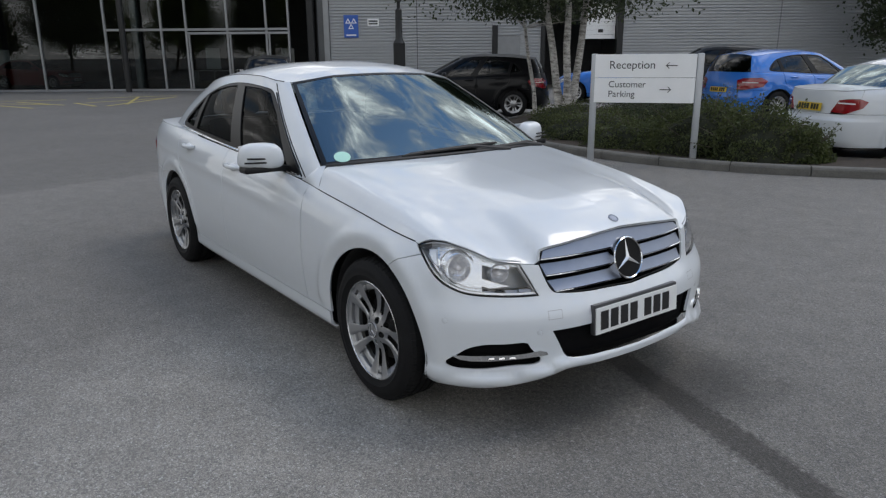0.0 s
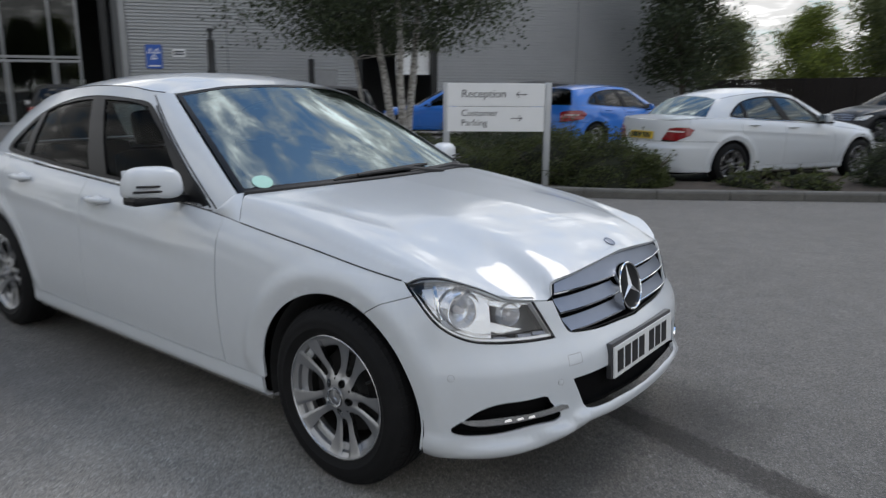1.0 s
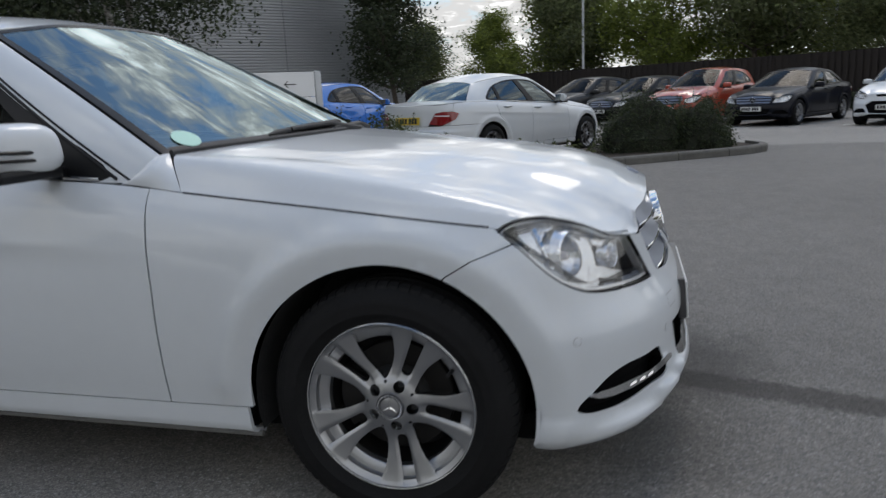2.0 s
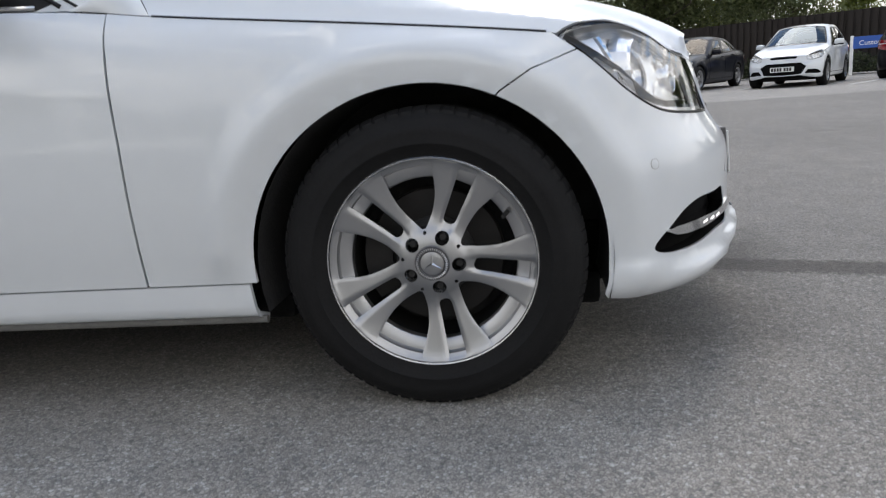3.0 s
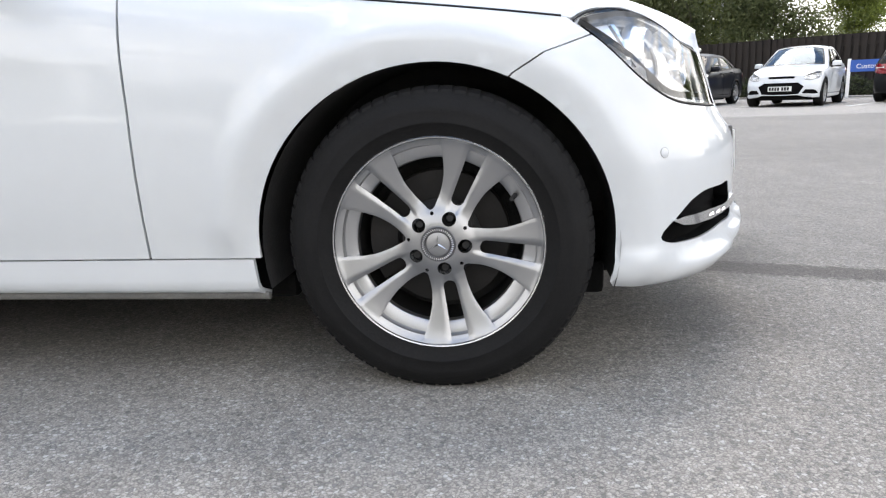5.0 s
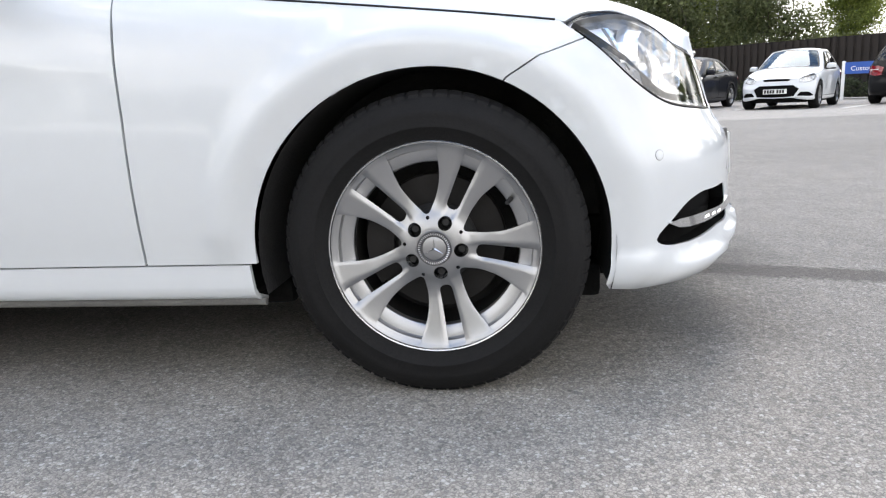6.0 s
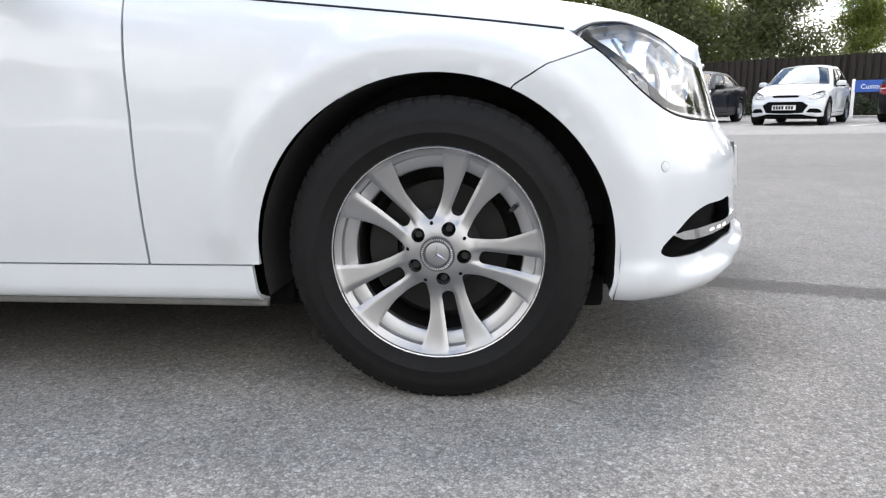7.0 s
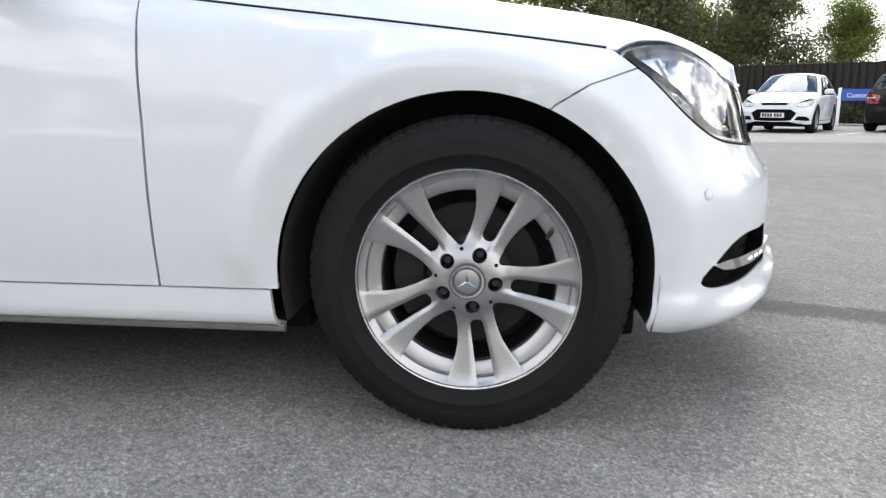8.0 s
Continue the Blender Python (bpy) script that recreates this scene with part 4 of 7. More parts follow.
def build_car(name, m, label, sp, body_mat, fine=False, scale=(1, 1, 1), group="", wheel_mat=None, face="wide", chrome=True, side_glass=None, screen_glass=None):
    b = Body(sp, scale)
    b.make_bonnet()
    car = thing(name, m, label, "car", group)
    st = 0.022 if fine else 0.075
    wb, zh, R = sp["wb"], sp["zhub"], sp["arch"]
    za, xo = zh - 0.010, -0.006          # centre of the arch edge against the hub
    screen_glass = screen_glass or G_SIDE
    side_glass = side_glass or (G_CABIN if fine else G_DARK)
    g = 0.0019 if fine else 0.005
    U = b.U

    def add(nm, outline, holes, surf, mat, lab="", both=True, depth=0.012, step=None, parent=car):
        pn = panel(outline, holes, surf, step or st, depth, centre=lambda p: mid_line(p / b.scale) * b.scale)
        o = obj(nm, *pn[:2], mat, parent, lab, normals=pn[2])
        if both:
            pm = mirrored(pn)
            return o, obj(nm, *pm[:2], mat, parent, lab, normals=pm[2])
        return o

    def uz(pts):
        return [(U(x), z) for x, z in pts]

    def both_sides(half):
        """From a half outline with u > 0 that starts and ends on the middle line, the whole one."""
        return list(half) + [(-u, z) for u, z in half[::-1] if abs(u) > 1e-9]

    d0, d1, d2 = sp["doors"]
    top = b.top
    zs = 0.288
    # ---- front wing
    lower = smooth_poly(sp["lamp"], 4, False)
    inner_edge = [tuple((np.array(sp["lamp"][-1]) + np.array(sp["lamp_top"][0])) / 2)]
    zmeet, meet, seam, corner = sp["meet"]
    lamp = lower + inner_edge + smooth_poly(sp["lamp_top"], 4, False)[:-1]
    tip_x = 0.2745
    xs = np.linspace(tip_x, d0 - 0.016, 14)
    o = [(float(x), float(top(x)) - g) for x in xs]
    o += [(d0 + g - 0.006, 0.78), (d0 + g + 0.003, 0.6), (d0 + g + 0.001, zs + g)]
    a_end = math.degrees(math.asin((zs + g - za) / R))
    o += arc(xo, za, R, 180 - a_end, 65.5)
    o += [(0.158, 0.655), (0.22, 0.692)]
    add("front_wing", uz(o) + corner, [], b.S, body_mat)
    # ---- front bumper with lamp, grille and intake openings
    gr = smooth_poly([(-u, z) for u, z in sp["grille"][:0:-1]] + sp["grille"], 3, False)
    gr = [(max(u, 0.0), z) for u, z in gr[len(gr) // 2 - 4:] if u > -1e-6]
    half = [(u + 0.003 * min(1, u / 0.2), z - 0.0035) for u, z in gr[::-1] if z < zmeet] + meet
    half += [(u - 0.003, z) for u, z in inner_edge] + [(lower[-1][0] - 0.003, lower[-1][1] - 0.0025)]
    half += [(u, z - 0.003) for u, z in lower[-2:4:-1]] + [seam]
    half += uz([(0.2225, 0.6900), (0.1605, 0.6528)])
    half += uz(arc(xo, za, R, 65.0, -math.degrees(math.asin((za - 0.225) / R)), 22))
    half += [(0.985, 0.2125), (0.92, 0.2085), (0.862, 0.2065), (0.749, 0.2065), (0.624, 0.2205), (0.494, 0.241), (0.442, 0.254), (0.410, 0.2655), (0.319, 0.269), (0.213, 0.267), (0.0, 0.263)]
    fog = smooth_poly(sp["fog"], 3)
    intake = sp["intake"]
    intake = [(0.0, sp["intake"][0][1])] + intake
    holes = [both_sides(intake), fog, [(-u, z) for u, z in fog]]
    add("front_bumper", both_sides(half), holes, b.S, body_mat, "", False)
    # ---- openings in the nose
    add("grille_backing", both_sides(gr), [], lambda u, z: b.S(u, z, -0.060), M_VOID, "black grille backing", False, -0.040)
    add("lower_intake", both_sides([(u * 1.01, z) for u, z in intake]), [], lambda u, z: b.S(u, z, -0.03), M_VOID, "black lower air intake", False, -0.028)
    add("fog_recess", fog, [], lambda u, z: b.S(u, z, -0.035), M_VOID, "black fog lamp recess", True, -0.033)
    whole = both_sides(gr)
    cu = np.array(whole).mean(0)
    inner = [(u * 0.993, cu[1] + (z - cu[1]) * 0.978) for u, z in whole]
    add("grille_frame", whole, [inner], lambda u, z: b.S(u, z, -0.006 if fine else -0.003), M_SATIN if chrome and not fine else M_TRIM, "dark grille surround" if fine else "grille surround", False, 0.03)
    if face == "wide":
        for zc, hh, ua, ub in ((0.7220, 0.0205, 0.462, 0.470), (0.6590, 0.0205, 0.468, 0.452), (0.5940, 0.0195, 0.438, 0.414)):

            def slat(u, z, zc=zc, hh=hh):
                s = (z - zc) / hh
                t = np.minimum(s, 2.4)
                return b.S(u, z, -0.010 - 0.010 * t + 0.001 * t * t)
            up = [(ua, zc + hh), (-ua, zc + hh)]
            if zc > 0.7:
                gu, gz = zip(*sp["grille"][:6])
                up = [(float(u), float(np.interp(abs(u), gu, gz)) - 0.012) for u in np.linspace(ua - 0.012, 0.012 - ua, 25)]
            add("grille_slat", [(-ub, zc - hh), (ub, zc - hh)] + up, [], slat, M_SATIN, "satin silver grille slat", False, 0.010, 0.02 if fine else 0.08)
            if fine:
                for u0, u1 in ((-ub, -0.085), (0.085, ub)):
                    bm = bmesh.new()
                    tube(bm, [slat(u, zc - hh) for u in np.linspace(u0, u1, 12)], 0.0028, 6)
                    part("slat_lip", bm, M_CHROME, car, "bright slat edge", True)
    # ---- badge on the grille
    if face == "wide":
        zc = 0.648
        p = np.array(b.S(0.0, zc)) + (0.004, 0, 0)
        q = np.array(b.S(0.0, zc + 0.04)) - np.array(b.S(0.0, zc - 0.04))
        ax = (q[2], 0, -q[0])
        r = 0.090 if fine else 0.075
        lathe_x("badge_disc", [(0.0005, 0.006), (r * 0.9, 0.006), (r * 0.92, 0.0), (r * 0.92, -0.03)], M_TRIM, car, p, ax, "round black grille badge", 40)
        lathe_x("badge_ring", [(r * 0.90, 0.004), (r * 0.91, 0.011), (r * 0.95, 0.014), (r * 0.99, 0.011), (r, 0.002), (r, -0.03)], M_CHROME, car, p, ax, "chrome ring", 48)
        star_shape("badge_blades", r * 0.93, 0.010, M_REFLECT2, car, frame_at(p, ax) @ Matrix.Translation((0, 0, 0.007)))
    # ---- headlamps
    lw = lamp
    add("headlamp_housing", lw, [], lambda u, z: b.S(u, z - 0.45 * np.maximum(0, z - 0.66), -0.092 if fine else -0.050), M_LAMPDARK if fine else M_REFLECT2, "dark grey lamp housing" if fine else "silver lamp housing", True, -0.084 if fine else -0.042)
    for o in add("headlamp_cover", lw, [], lambda u, z: b.S(u, z, 0.0), G_LAMP, "clear lamp cover", True, 0):
        o.visible_shadow = False
    cl = np.array(lw).mean(0)
    rim_in = [(cl[0] + (u - cl[0]) * 0.989, cl[1] + (z - cl[1]) * 0.970) for u, z in lw]
    add("headlamp_seal", lw, [rim_in], lambda u, z: b.S(u, z, 0.001), M_TRIM, "black lamp seal", True, 0.012)
    if fine:
        lip = [(cl[0] + (u - cl[0]) * 0.955, cl[1] + (z - cl[1]) * 0.90) for u, z in lw]
        add("lamp_inner_rim", rim_in, [lip], lambda u, z: b.S(u, z, -0.010), M_REFLECT2, "bright rim inside the lamp", True, 0.020)
    for sgn in (1, -1):
        for uu, zz, rr in ((0.843, 0.674, 0.058), (0.658, 0.652, 0.034)):
            p = np.array(b.S(uu * sgn, zz, -0.034))
            ax = (0.9, -sgn * 0.36, 0.10)
            lathe_x("lamp_bowl", [(0.010, -0.040), (rr * 0.35, -0.037), (rr * 0.65, -0.026), (rr * 0.88, -0.008), (rr, 0.010), (rr * 1.04, 0.012), (rr * 1.12, 0.006), (rr * 1.30, -0.012), (rr * 1.32, -0.03)], M_REFLECT, car, p, ax, "bright faceted reflector bowl", 22, False)
            lathe_x("lamp_bulb", [(0.0005, 0.002), (0.008, 0.000), (0.012, -0.012), (0.014, -0.036)], M_LENSWHITE, car, p, ax, "", 14)
        if fine:
            def fold(nm, pts, off, mat, lab=""):
                add(nm, [(u * sgn, z) for u, z in pts], [], lambda u, z: b.S(u, z, off), mat, lab, False, 0.014, 0.03)
            tp = [(u, z) for u, z in smooth_poly(sp["lamp_top"], 3, False) if u < 1.0]
            fold("lamp_brow", [(u, z - 0.010) for u, z in tp] + [(u, z - 0.026 - 0.010 * math.sin(8 * u)) for u, z in tp[::-1]], -0.022, M_REFLECT, "bright brow inside the lamp")
            # bright shell round the large bowl, with the bowl's opening in it
            ring = [(0.843 + 0.057 * math.cos(a), 0.674 + 0.050 * math.sin(a)) for a in np.linspace(0, 2 * math.pi, 24, endpoint=False)]
            us = np.linspace(0.735, 1.015, 24)
            lu, lz = zip(*sorted(lower))
            tu_, tz = zip(*sorted(smooth_poly(sp["lamp_top"], 3, False)))
            shell = [(float(u), float(np.interp(u, lu, lz)) + 0.006) for u in us] + [(float(u), float(np.interp(u, tu_, tz)) - 0.006) for u in us[::-1]]
            add("lamp_shell", [(u * sgn, z) for u, z in shell], [[(u * sgn, z) for u, z in ring]], lambda u, z: b.S(u, z, -0.030), M_REFLECT, "bright shell round the main lamp", False, 0.006, 0.02)
            fold("corner_reflector", [(1.016, 0.738), (0.978, 0.742), (0.957, 0.70), (0.942, 0.672), (0.976, 0.694)], -0.018, M_REFLECT2, "silver corner reflector")
            fold("lamp_rib", [(0.974, 0.752), (0.950, 0.705), (0.925, 0.656), (0.918, 0.658), (0.941, 0.706), (0.962, 0.752)], -0.015, M_CHROME, "bright rib inside the lamp")
            for u0, u1 in ((0.520, 0.575), (0.582, 0.635), (0.680, 0.730)):
                fold("lamp_strip", [(u0, 0.577), (u1, 0.581), (u1, 0.592), (u0, 0.588)], -0.020, M_SATIN, "grey marker lamp strip")
            fold("lamp_divider", [(0.775, 0.618), (0.70, 0.598), (0.61, 0.603), (0.66, 0.614), (0.72, 0.632), (0.765, 0.642)], -0.028, M_REFLECT, "bright divider inside the lamp")
            fold("lamp_blade", [(0.735, 0.702), (0.640, 0.686), (0.606, 0.676), (0.619, 0.668), (0.685, 0.676), (0.735, 0.688)], -0.024, M_REFLECT, "bright blade over the small lamp")
    # ---- bonnet
    ss = [0.8985 * (f0 + (f1 - f0) * i / 3) for f0, f1 in zip(b.bs, b.bs[1:]) for i in range(3)] + [0.8985]
    br = [(s, 0.001) for s in [-v for v in ss[:0:-1]] + ss]
    bo = br + [(0.8985, 1.2), (0.86, 1.2), (0, 1.2), (-0.86, 1.2), (-0.8985, 1.2)]
    pn = panel(bo, [], b.B, st, 0.014, centre=lambda p: p - (0, 0, 1))
    obj("bonnet", *pn[:2], body_mat, car, normals=pn[2])
    if fine:
        for sg in (1, -1):
            bm = bmesh.new()
            tube(bm, [b.S(sg * U(x), float(top(x)) - 0.001, -0.001) for x in np.linspace(tip_x - 0.01, -0.55, 30)], 0.0032, 6)
            part("bonnet_seam", bm, M_TRIM, car, "dark gap beside the bonnet", True)
    # ---- doors, sills, rear wings
    def fdoor():
        o = [(float(x), float(top(x)) - 0.003) for x in np.linspace(d0 - g - 0.016, d1 + g, 14)]
        return o + [(d1 + g, 0.6), (d1 + g, zs + g), (d0 - g - 0.001, zs + g), (d0 - g + 0.001, 0.6), (d0 - g - 0.008, 0.78)]
    add("front_door", uz(fdoor()), [], b.S, body_mat)
    o = [(float(x), float(top(x)) - 0.003) for x in np.linspace(d1 - g, d2 + g, 12)]
    Rd = R + 0.075
    a0 = math.degrees(math.acos(min(1, (d2 + g + 0.05 + wb) / Rd)))
    o += [(d2 + g + 0.005, 0.85)] + [(x, z) for x, z in arc(-wb, zh + 0.02, Rd, a0, 18, 12)] + [(-wb + Rd - 0.005, zs + g)]
    o += [(d1 - g, zs + g), (d1 - g, 0.6)]
    add("rear_door", uz(o), [], b.S, body_mat)
    xs0 = xo - math.sqrt(R * R - (za - 0.21) ** 2)
    o = [(xs0 - 0.029, zs - g), (d0, zs - g), (d1, zs - g), (-wb + R + 0.0, zs - g), (-wb + R - 0.015, 0.195), (d1, 0.184), (d0, 0.184), (xs0 - 0.021, 0.188)]
    add("sill", uz(o), [], b.S, body_mat)
    if fine:
        # lip added in grey: paints the shade and dust where the sill tucks under
        for sg in (1, -1):
            bm = bmesh.new()
            tube(bm, [b.S(sg * U(x), 0.196, 0.012) for x in np.linspace(xs0 - 0.012, -wb + R + 0.01, 16)], 0.0085, 8)
            part("sill_lip", bm, M_SILL_SHADE, car, "grey lower sill lip, shade and dust in its colour", True)
    xe = sp["plan"][-1][0]
    tl = [b.at(q, True) for q in sp["tail"]]
    xw = min(-wb - R - 0.02, xe + 0.62)
    o = [(float(x), float(top(x)) - 0.003) for x in np.linspace(d2 - g, xe + 0.30, 12)]
    wing = uz(o) + [tuple(q) for q in (tl[-1], tl[0], tl[1])] + [(tl[2][0], tl[2][1] - 0.003)] + uz([(xw, 0.665)]) + uz(arc(-wb + xo, za, R, 112, math.degrees(math.asin((zs + g - za) / R)), 24))
    wing += uz([(-wb + Rd - 0.010, zs + g)] + [(x, z) for x, z in arc(-wb, zh + 0.02, Rd - 0.006, 18, a0, 12)] + [(d2 - g + 0.003, 0.85)])
    add("rear_wing", wing, [], b.S, body_mat)
    half = [(b.end, 0.655)] + [(b.Uy(y, True), 0.655) for y in (0.2, 0.4, 0.60)] + [(tl[2][0], tl[2][1] - 0.008)] + uz([(xw, 0.660)]) + uz(arc(-wb + xo, za, R, 113, 180 + math.degrees(math.asin((za - 0.235) / R)), 22))
    half += [(U(-wb - R - 0.03), 0.215)] + [(b.Uy(y, True), 0.215) for y in (0.7, 0.4, 0.2)] + [(b.end, 0.215)]
    add("rear_bumper", half, [], b.S, body_mat)
    # tailgate skin below the lid or glass
    zt = float(top(xe))
    half = [(b.end, 0.66)] + [(b.Uy(y, True), 0.66) for y in (0.2, 0.4)] + [(tl[3][0] + 0.003, tl[3][1]), (tl[4][0] + 0.003, tl[4][1]), (tl[5][0], tl[5][1] + 0.003), (tl[-1][0], tl[-1][1] + 0.003)]
    half += [(U(xe + 0.30) + 0.005, float(top(xe + 0.30)) - 0.004)] + [(b.Uy(y, True), zt) for y in (0.6, 0.4, 0.2)] + [(b.end, zt)]
    add("tailgate", half, [], b.S, body_mat)
    add("tail_lamp", tl, [], lambda u, z: b.S(u, z, 0.012), M_RED, "red tail lamp", True, 0.02, 0.015)
    ct = np.array(tl).mean(0)
    tu = [u for u, z in tl]
    add("tail_lamp_window", [(min(tu) + (max(tu) - min(tu)) * q, ct[1] + zz) for q, zz in ((0.30, 0.006), (0.80, 0.012), (0.80, 0.030), (0.30, 0.024))], [], lambda u, z: b.S(u, z, 0.0165), M_LENSWHITE, "pale band in the tail lamp", True, 0.006, 0.015)
    # ---- boot lid or glass
    if sp["deck"]:
        gx = [float(q[1]) for q in sp["ring"][-3:]]

        def deck(x, y):
            x, y = np.asarray(x, float), np.asarray(y, float)
            e = top(x) + 0.001
            r = np.clip(np.abs(y) / 0.80, 0, 1)
            return np.stack([x, y, e + (0.037 - 0.05 * np.clip((-x - 3.3) / 0.5, 0, 1)) * (1 - r**4) + 0.006 * np.exp(-((x + 3.70) / 0.05) ** 2) * (1 - r**6)], -1) * b.scale
        fr = [(float(v[0]), float(v[1])) for v in b.ring(np.linspace(b.kend, 2.5, 26))[:, 0:2]]
        edge = []
        for u in np.linspace(U(-2.36), b.end, 30):
            xx = float(b.plan(u)[0])
            p = b.S(float(u), float(top(xx)) - 0.002) / b.scale
            edge.append((float(p[0]), -float(p[1])))
        edge[-1] = (edge[-1][0], 0.0)
        fr[0] = (fr[0][0], 0.0)
        half = fr + edge
        full = half + [(x, -y) for x, y in half[::-1] if y > 1e-6]
        pn = panel(full, [], deck, st, 0.01, centre=lambda p: p - (0, 0, 1))
        obj("boot_lid", *pn[:2], body_mat, car, normals=pn[2])
    # ---- glass house
    ks, ke = 0.735, sp["ring"][-3][0]
    kq = sp["kend"]
    grf = smooth_poly([(0.878, 0.035), (1.3, 0.03), (1.8, 0.03), (2.3, 0.035), (kq - 0.2, 0.045), (kq - 0.03, 0.08), (kq, 0.17), (kq - 0.10, 0.46), (kq - 0.28, 0.70), (kq - 0.6, 0.835), (2.0, 0.885), (1.5, 0.895), (1.15, 0.888), (0.97, 0.868), (0.903, 0.45)], 4)
    add("side_frame", [(ks, 0.0), (1.6, 0.0), (2.5, 0.0), (ke, 0.0), (ke, 1.0), (2.5, 1.0), (1.6, 1.0), (ks, 1.0)], [grf], b.G, body_mat, "", True, 0.02)
    b0, b1 = sp["bpillar"]
    fw = [(1.03, 0.075), (b0, 0.07), (b0, 0.855), (1.3, 0.855), (1.05, 0.838), (0.985, 0.60)]
    rw = [(b1, 0.07), (2.58, 0.08), (2.58, 0.73), (2.4, 0.795), (2.1, 0.84), (b1, 0.852)]
    qw = [(2.66, 0.09), (kq - 0.08, 0.13), (kq - 0.06, 0.20), (kq - 0.16, 0.45), (2.66, 0.675)]
    add("window_trim", [(u, v) for u, v in grf], [fw, rw, qw], lambda k, v: b.G(k, v, -0.004), M_TRIM, "gloss black window surround", True, 0.02)
    for nm, w in (("front_window", fw), ("rear_window", rw), ("quarter_window", qw)):
        add(nm, w, [], lambda k, v: b.G(k, v, -0.012), side_glass, "tinted side window", True, 0, 0.06)
    if fine:
        bm = bmesh.new()
        pts = [b.G(k, v, 0.001) for k, v in [(q, 0.018) for q in np.linspace(0.93, kq, 24)]]
        tube(bm, pts, 0.006, 8)
        part("belt_moulding", bm, M_CHROME, car, "bright belt moulding", True)
        bm = bmesh.new()
        tube(bm, [b.G(0.866 + 0.022 * (v / 0.45 if v < 0.45 else 1.0 + 2.4 * (v - 0.45)), v, 0.001) for v in np.linspace(0.02, 0.86, 16)], 0.005, 8)
        part("pillar_moulding", bm, M_TRIM, car, "dark pillar moulding", True)
        for sg in (1, -1):
            bm = bmesh.new()
            pts = [np.array(b.G(0.835 + 0.05 * v, v, 0.0005)) * (1, sg, 1) for v in np.linspace(0.0, 0.97, 18)]
            tube(bm, pts, 0.0034, 6)
            part("door_gap", bm, M_TRIM, car, "dark gap round the front door", True)
    sc = [(-0.722, 0.0), (-0.4, 0.0), (0, 0.0), (0.4, 0.0), (0.722, 0.0), (0.715, 1.0), (0.4, 1.0), (0, 1.0), (-0.4, 1.0), (-0.715, 1.0)]
    cs = [(u * 0.955, 0.035 + v * 0.94) for u, v in sc]
    add("screen_border", sc, [cs], lambda k, v: b.G(k, v, -0.001), M_TRIM, "black windscreen border", False, 0.01)
    o = add("windscreen", [(u * 0.998, 0.002 + v * 0.996) for u, v in sc], [], lambda k, v: b.G(k, v, -0.004), G_SCREEN if fine else screen_glass, "windscreen with sky reflections", False, 0, 0.05)
    o.visible_shadow = False
    kr = [(ke + 0.01, 0.02), (3.7, 0.02), (b.kend, 0.02), (2 * b.kend - 3.7, 0.02), (2 * b.kend - ke - 0.01, 0.02), (2 * b.kend - ke - 0.01, 0.99), (2 * b.kend - 3.7, 0.99), (b.kend, 0.99), (3.7, 0.99), (ke + 0.01, 0.99)]
    o = add("rear_screen", kr, [], lambda k, v: b.G(k, v, -0.004), G_SCREEN if fine else G_DARK, "rear screen", False, 0, 0.06)
    o.visible_shadow = False
    # ---- roof
    kk = np.concatenate([np.linspace(0, ke, 40), np.linspace(ke, b.kend, 12)[1:]])
    rt = b.ring(kk)[:, 3:5]
    poly = [(float(x), float(y)) for x, y in rt]
    poly = poly + [(x, -y) for x, y in poly[-2:0:-1]]
    pn = panel(poly, [], b.R, st * 1.4, 0.012, centre=lambda p: p - (0, 0, 1))
    obj("roof", *pn[:2], body_mat, car, normals=pn[2])
    for s in (1, -1):
        bm = bmesh.new()
        pts = b.ring(np.linspace(0.80, 3.1, 20))[:, 3:6] * (1, s, 1) + (0, -s * 0.006, 0.002)
        tube(bm, [tuple(p * b.scale) for p in pts], 0.0035, 6)
        part("roof_strip", bm, M_TRIM, car, "black roof drip strip", True)
        # filler between bonnet, screen and pillar
        nt, nw = 12, 8
        tt = np.linspace(0, 1, nt)
        lowr = np.array([b.S(s * U(x), float(top(x))) for x in -0.556 - 0.179 * tt]) / b.scale
        uppr = b.ring(0.70 + 0.16 * tt)[:, 0:3] * (1, -s, 1)
        vv = []
        for w in np.linspace(0, 1, nw):
            bul = 0.016 * math.sin(math.pi * w) * np.sin(math.pi * np.clip(tt * 0.9 + 0.1, 0, 1))[:, None]
            vv += list(lowr * (1 - w) + uppr * w + bul * np.array((0.25, -0.75 * s, 0.6)))
        ff = [(r * nt + i, r * nt + i + 1, (r + 1) * nt + i + 1, (r + 1) * nt + i) for r in range(nw - 1) for i in range(nt - 1)]
        if s > 0:
            ff = [f[::-1] for f in ff]
        obj("pillar_foot", [v * b.scale for v in vv], ff, body_mat, car, smooth=True)
    # ---- door mirrors
    for s in (1, -1):
        bm = bmesh.new()
        gq = bmesh.new()
        bmesh.ops.create_uvsphere(gq, u_segments=28, v_segments=16, radius=1.0)
        for v in gq.verts:
            p = v.co.copy()
            p = Vector([math.copysign(abs(c) ** 0.62, c) for c in p])
            p.x = p.x * (0.075 if p.x > 0 else 0.030)
            p.y *= 0.106 - 0.012 * p.z
            p.z *= 0.068
            p.x -= 0.03 * (p.y / 0.118) * -s * 1.0
            v.co = p
        mc = Vector((-0.955, -s * 0.935, 0.985))
        merge(bm, gq, Matrix.Translation(mc))
        bmesh.ops.transform(bm, matrix=Matrix.Diagonal((*b.scale, 1)), verts=bm.verts)
        hs = part("mirror_housing", bm, body_mat, car, "", True)
        bm = bmesh.new()
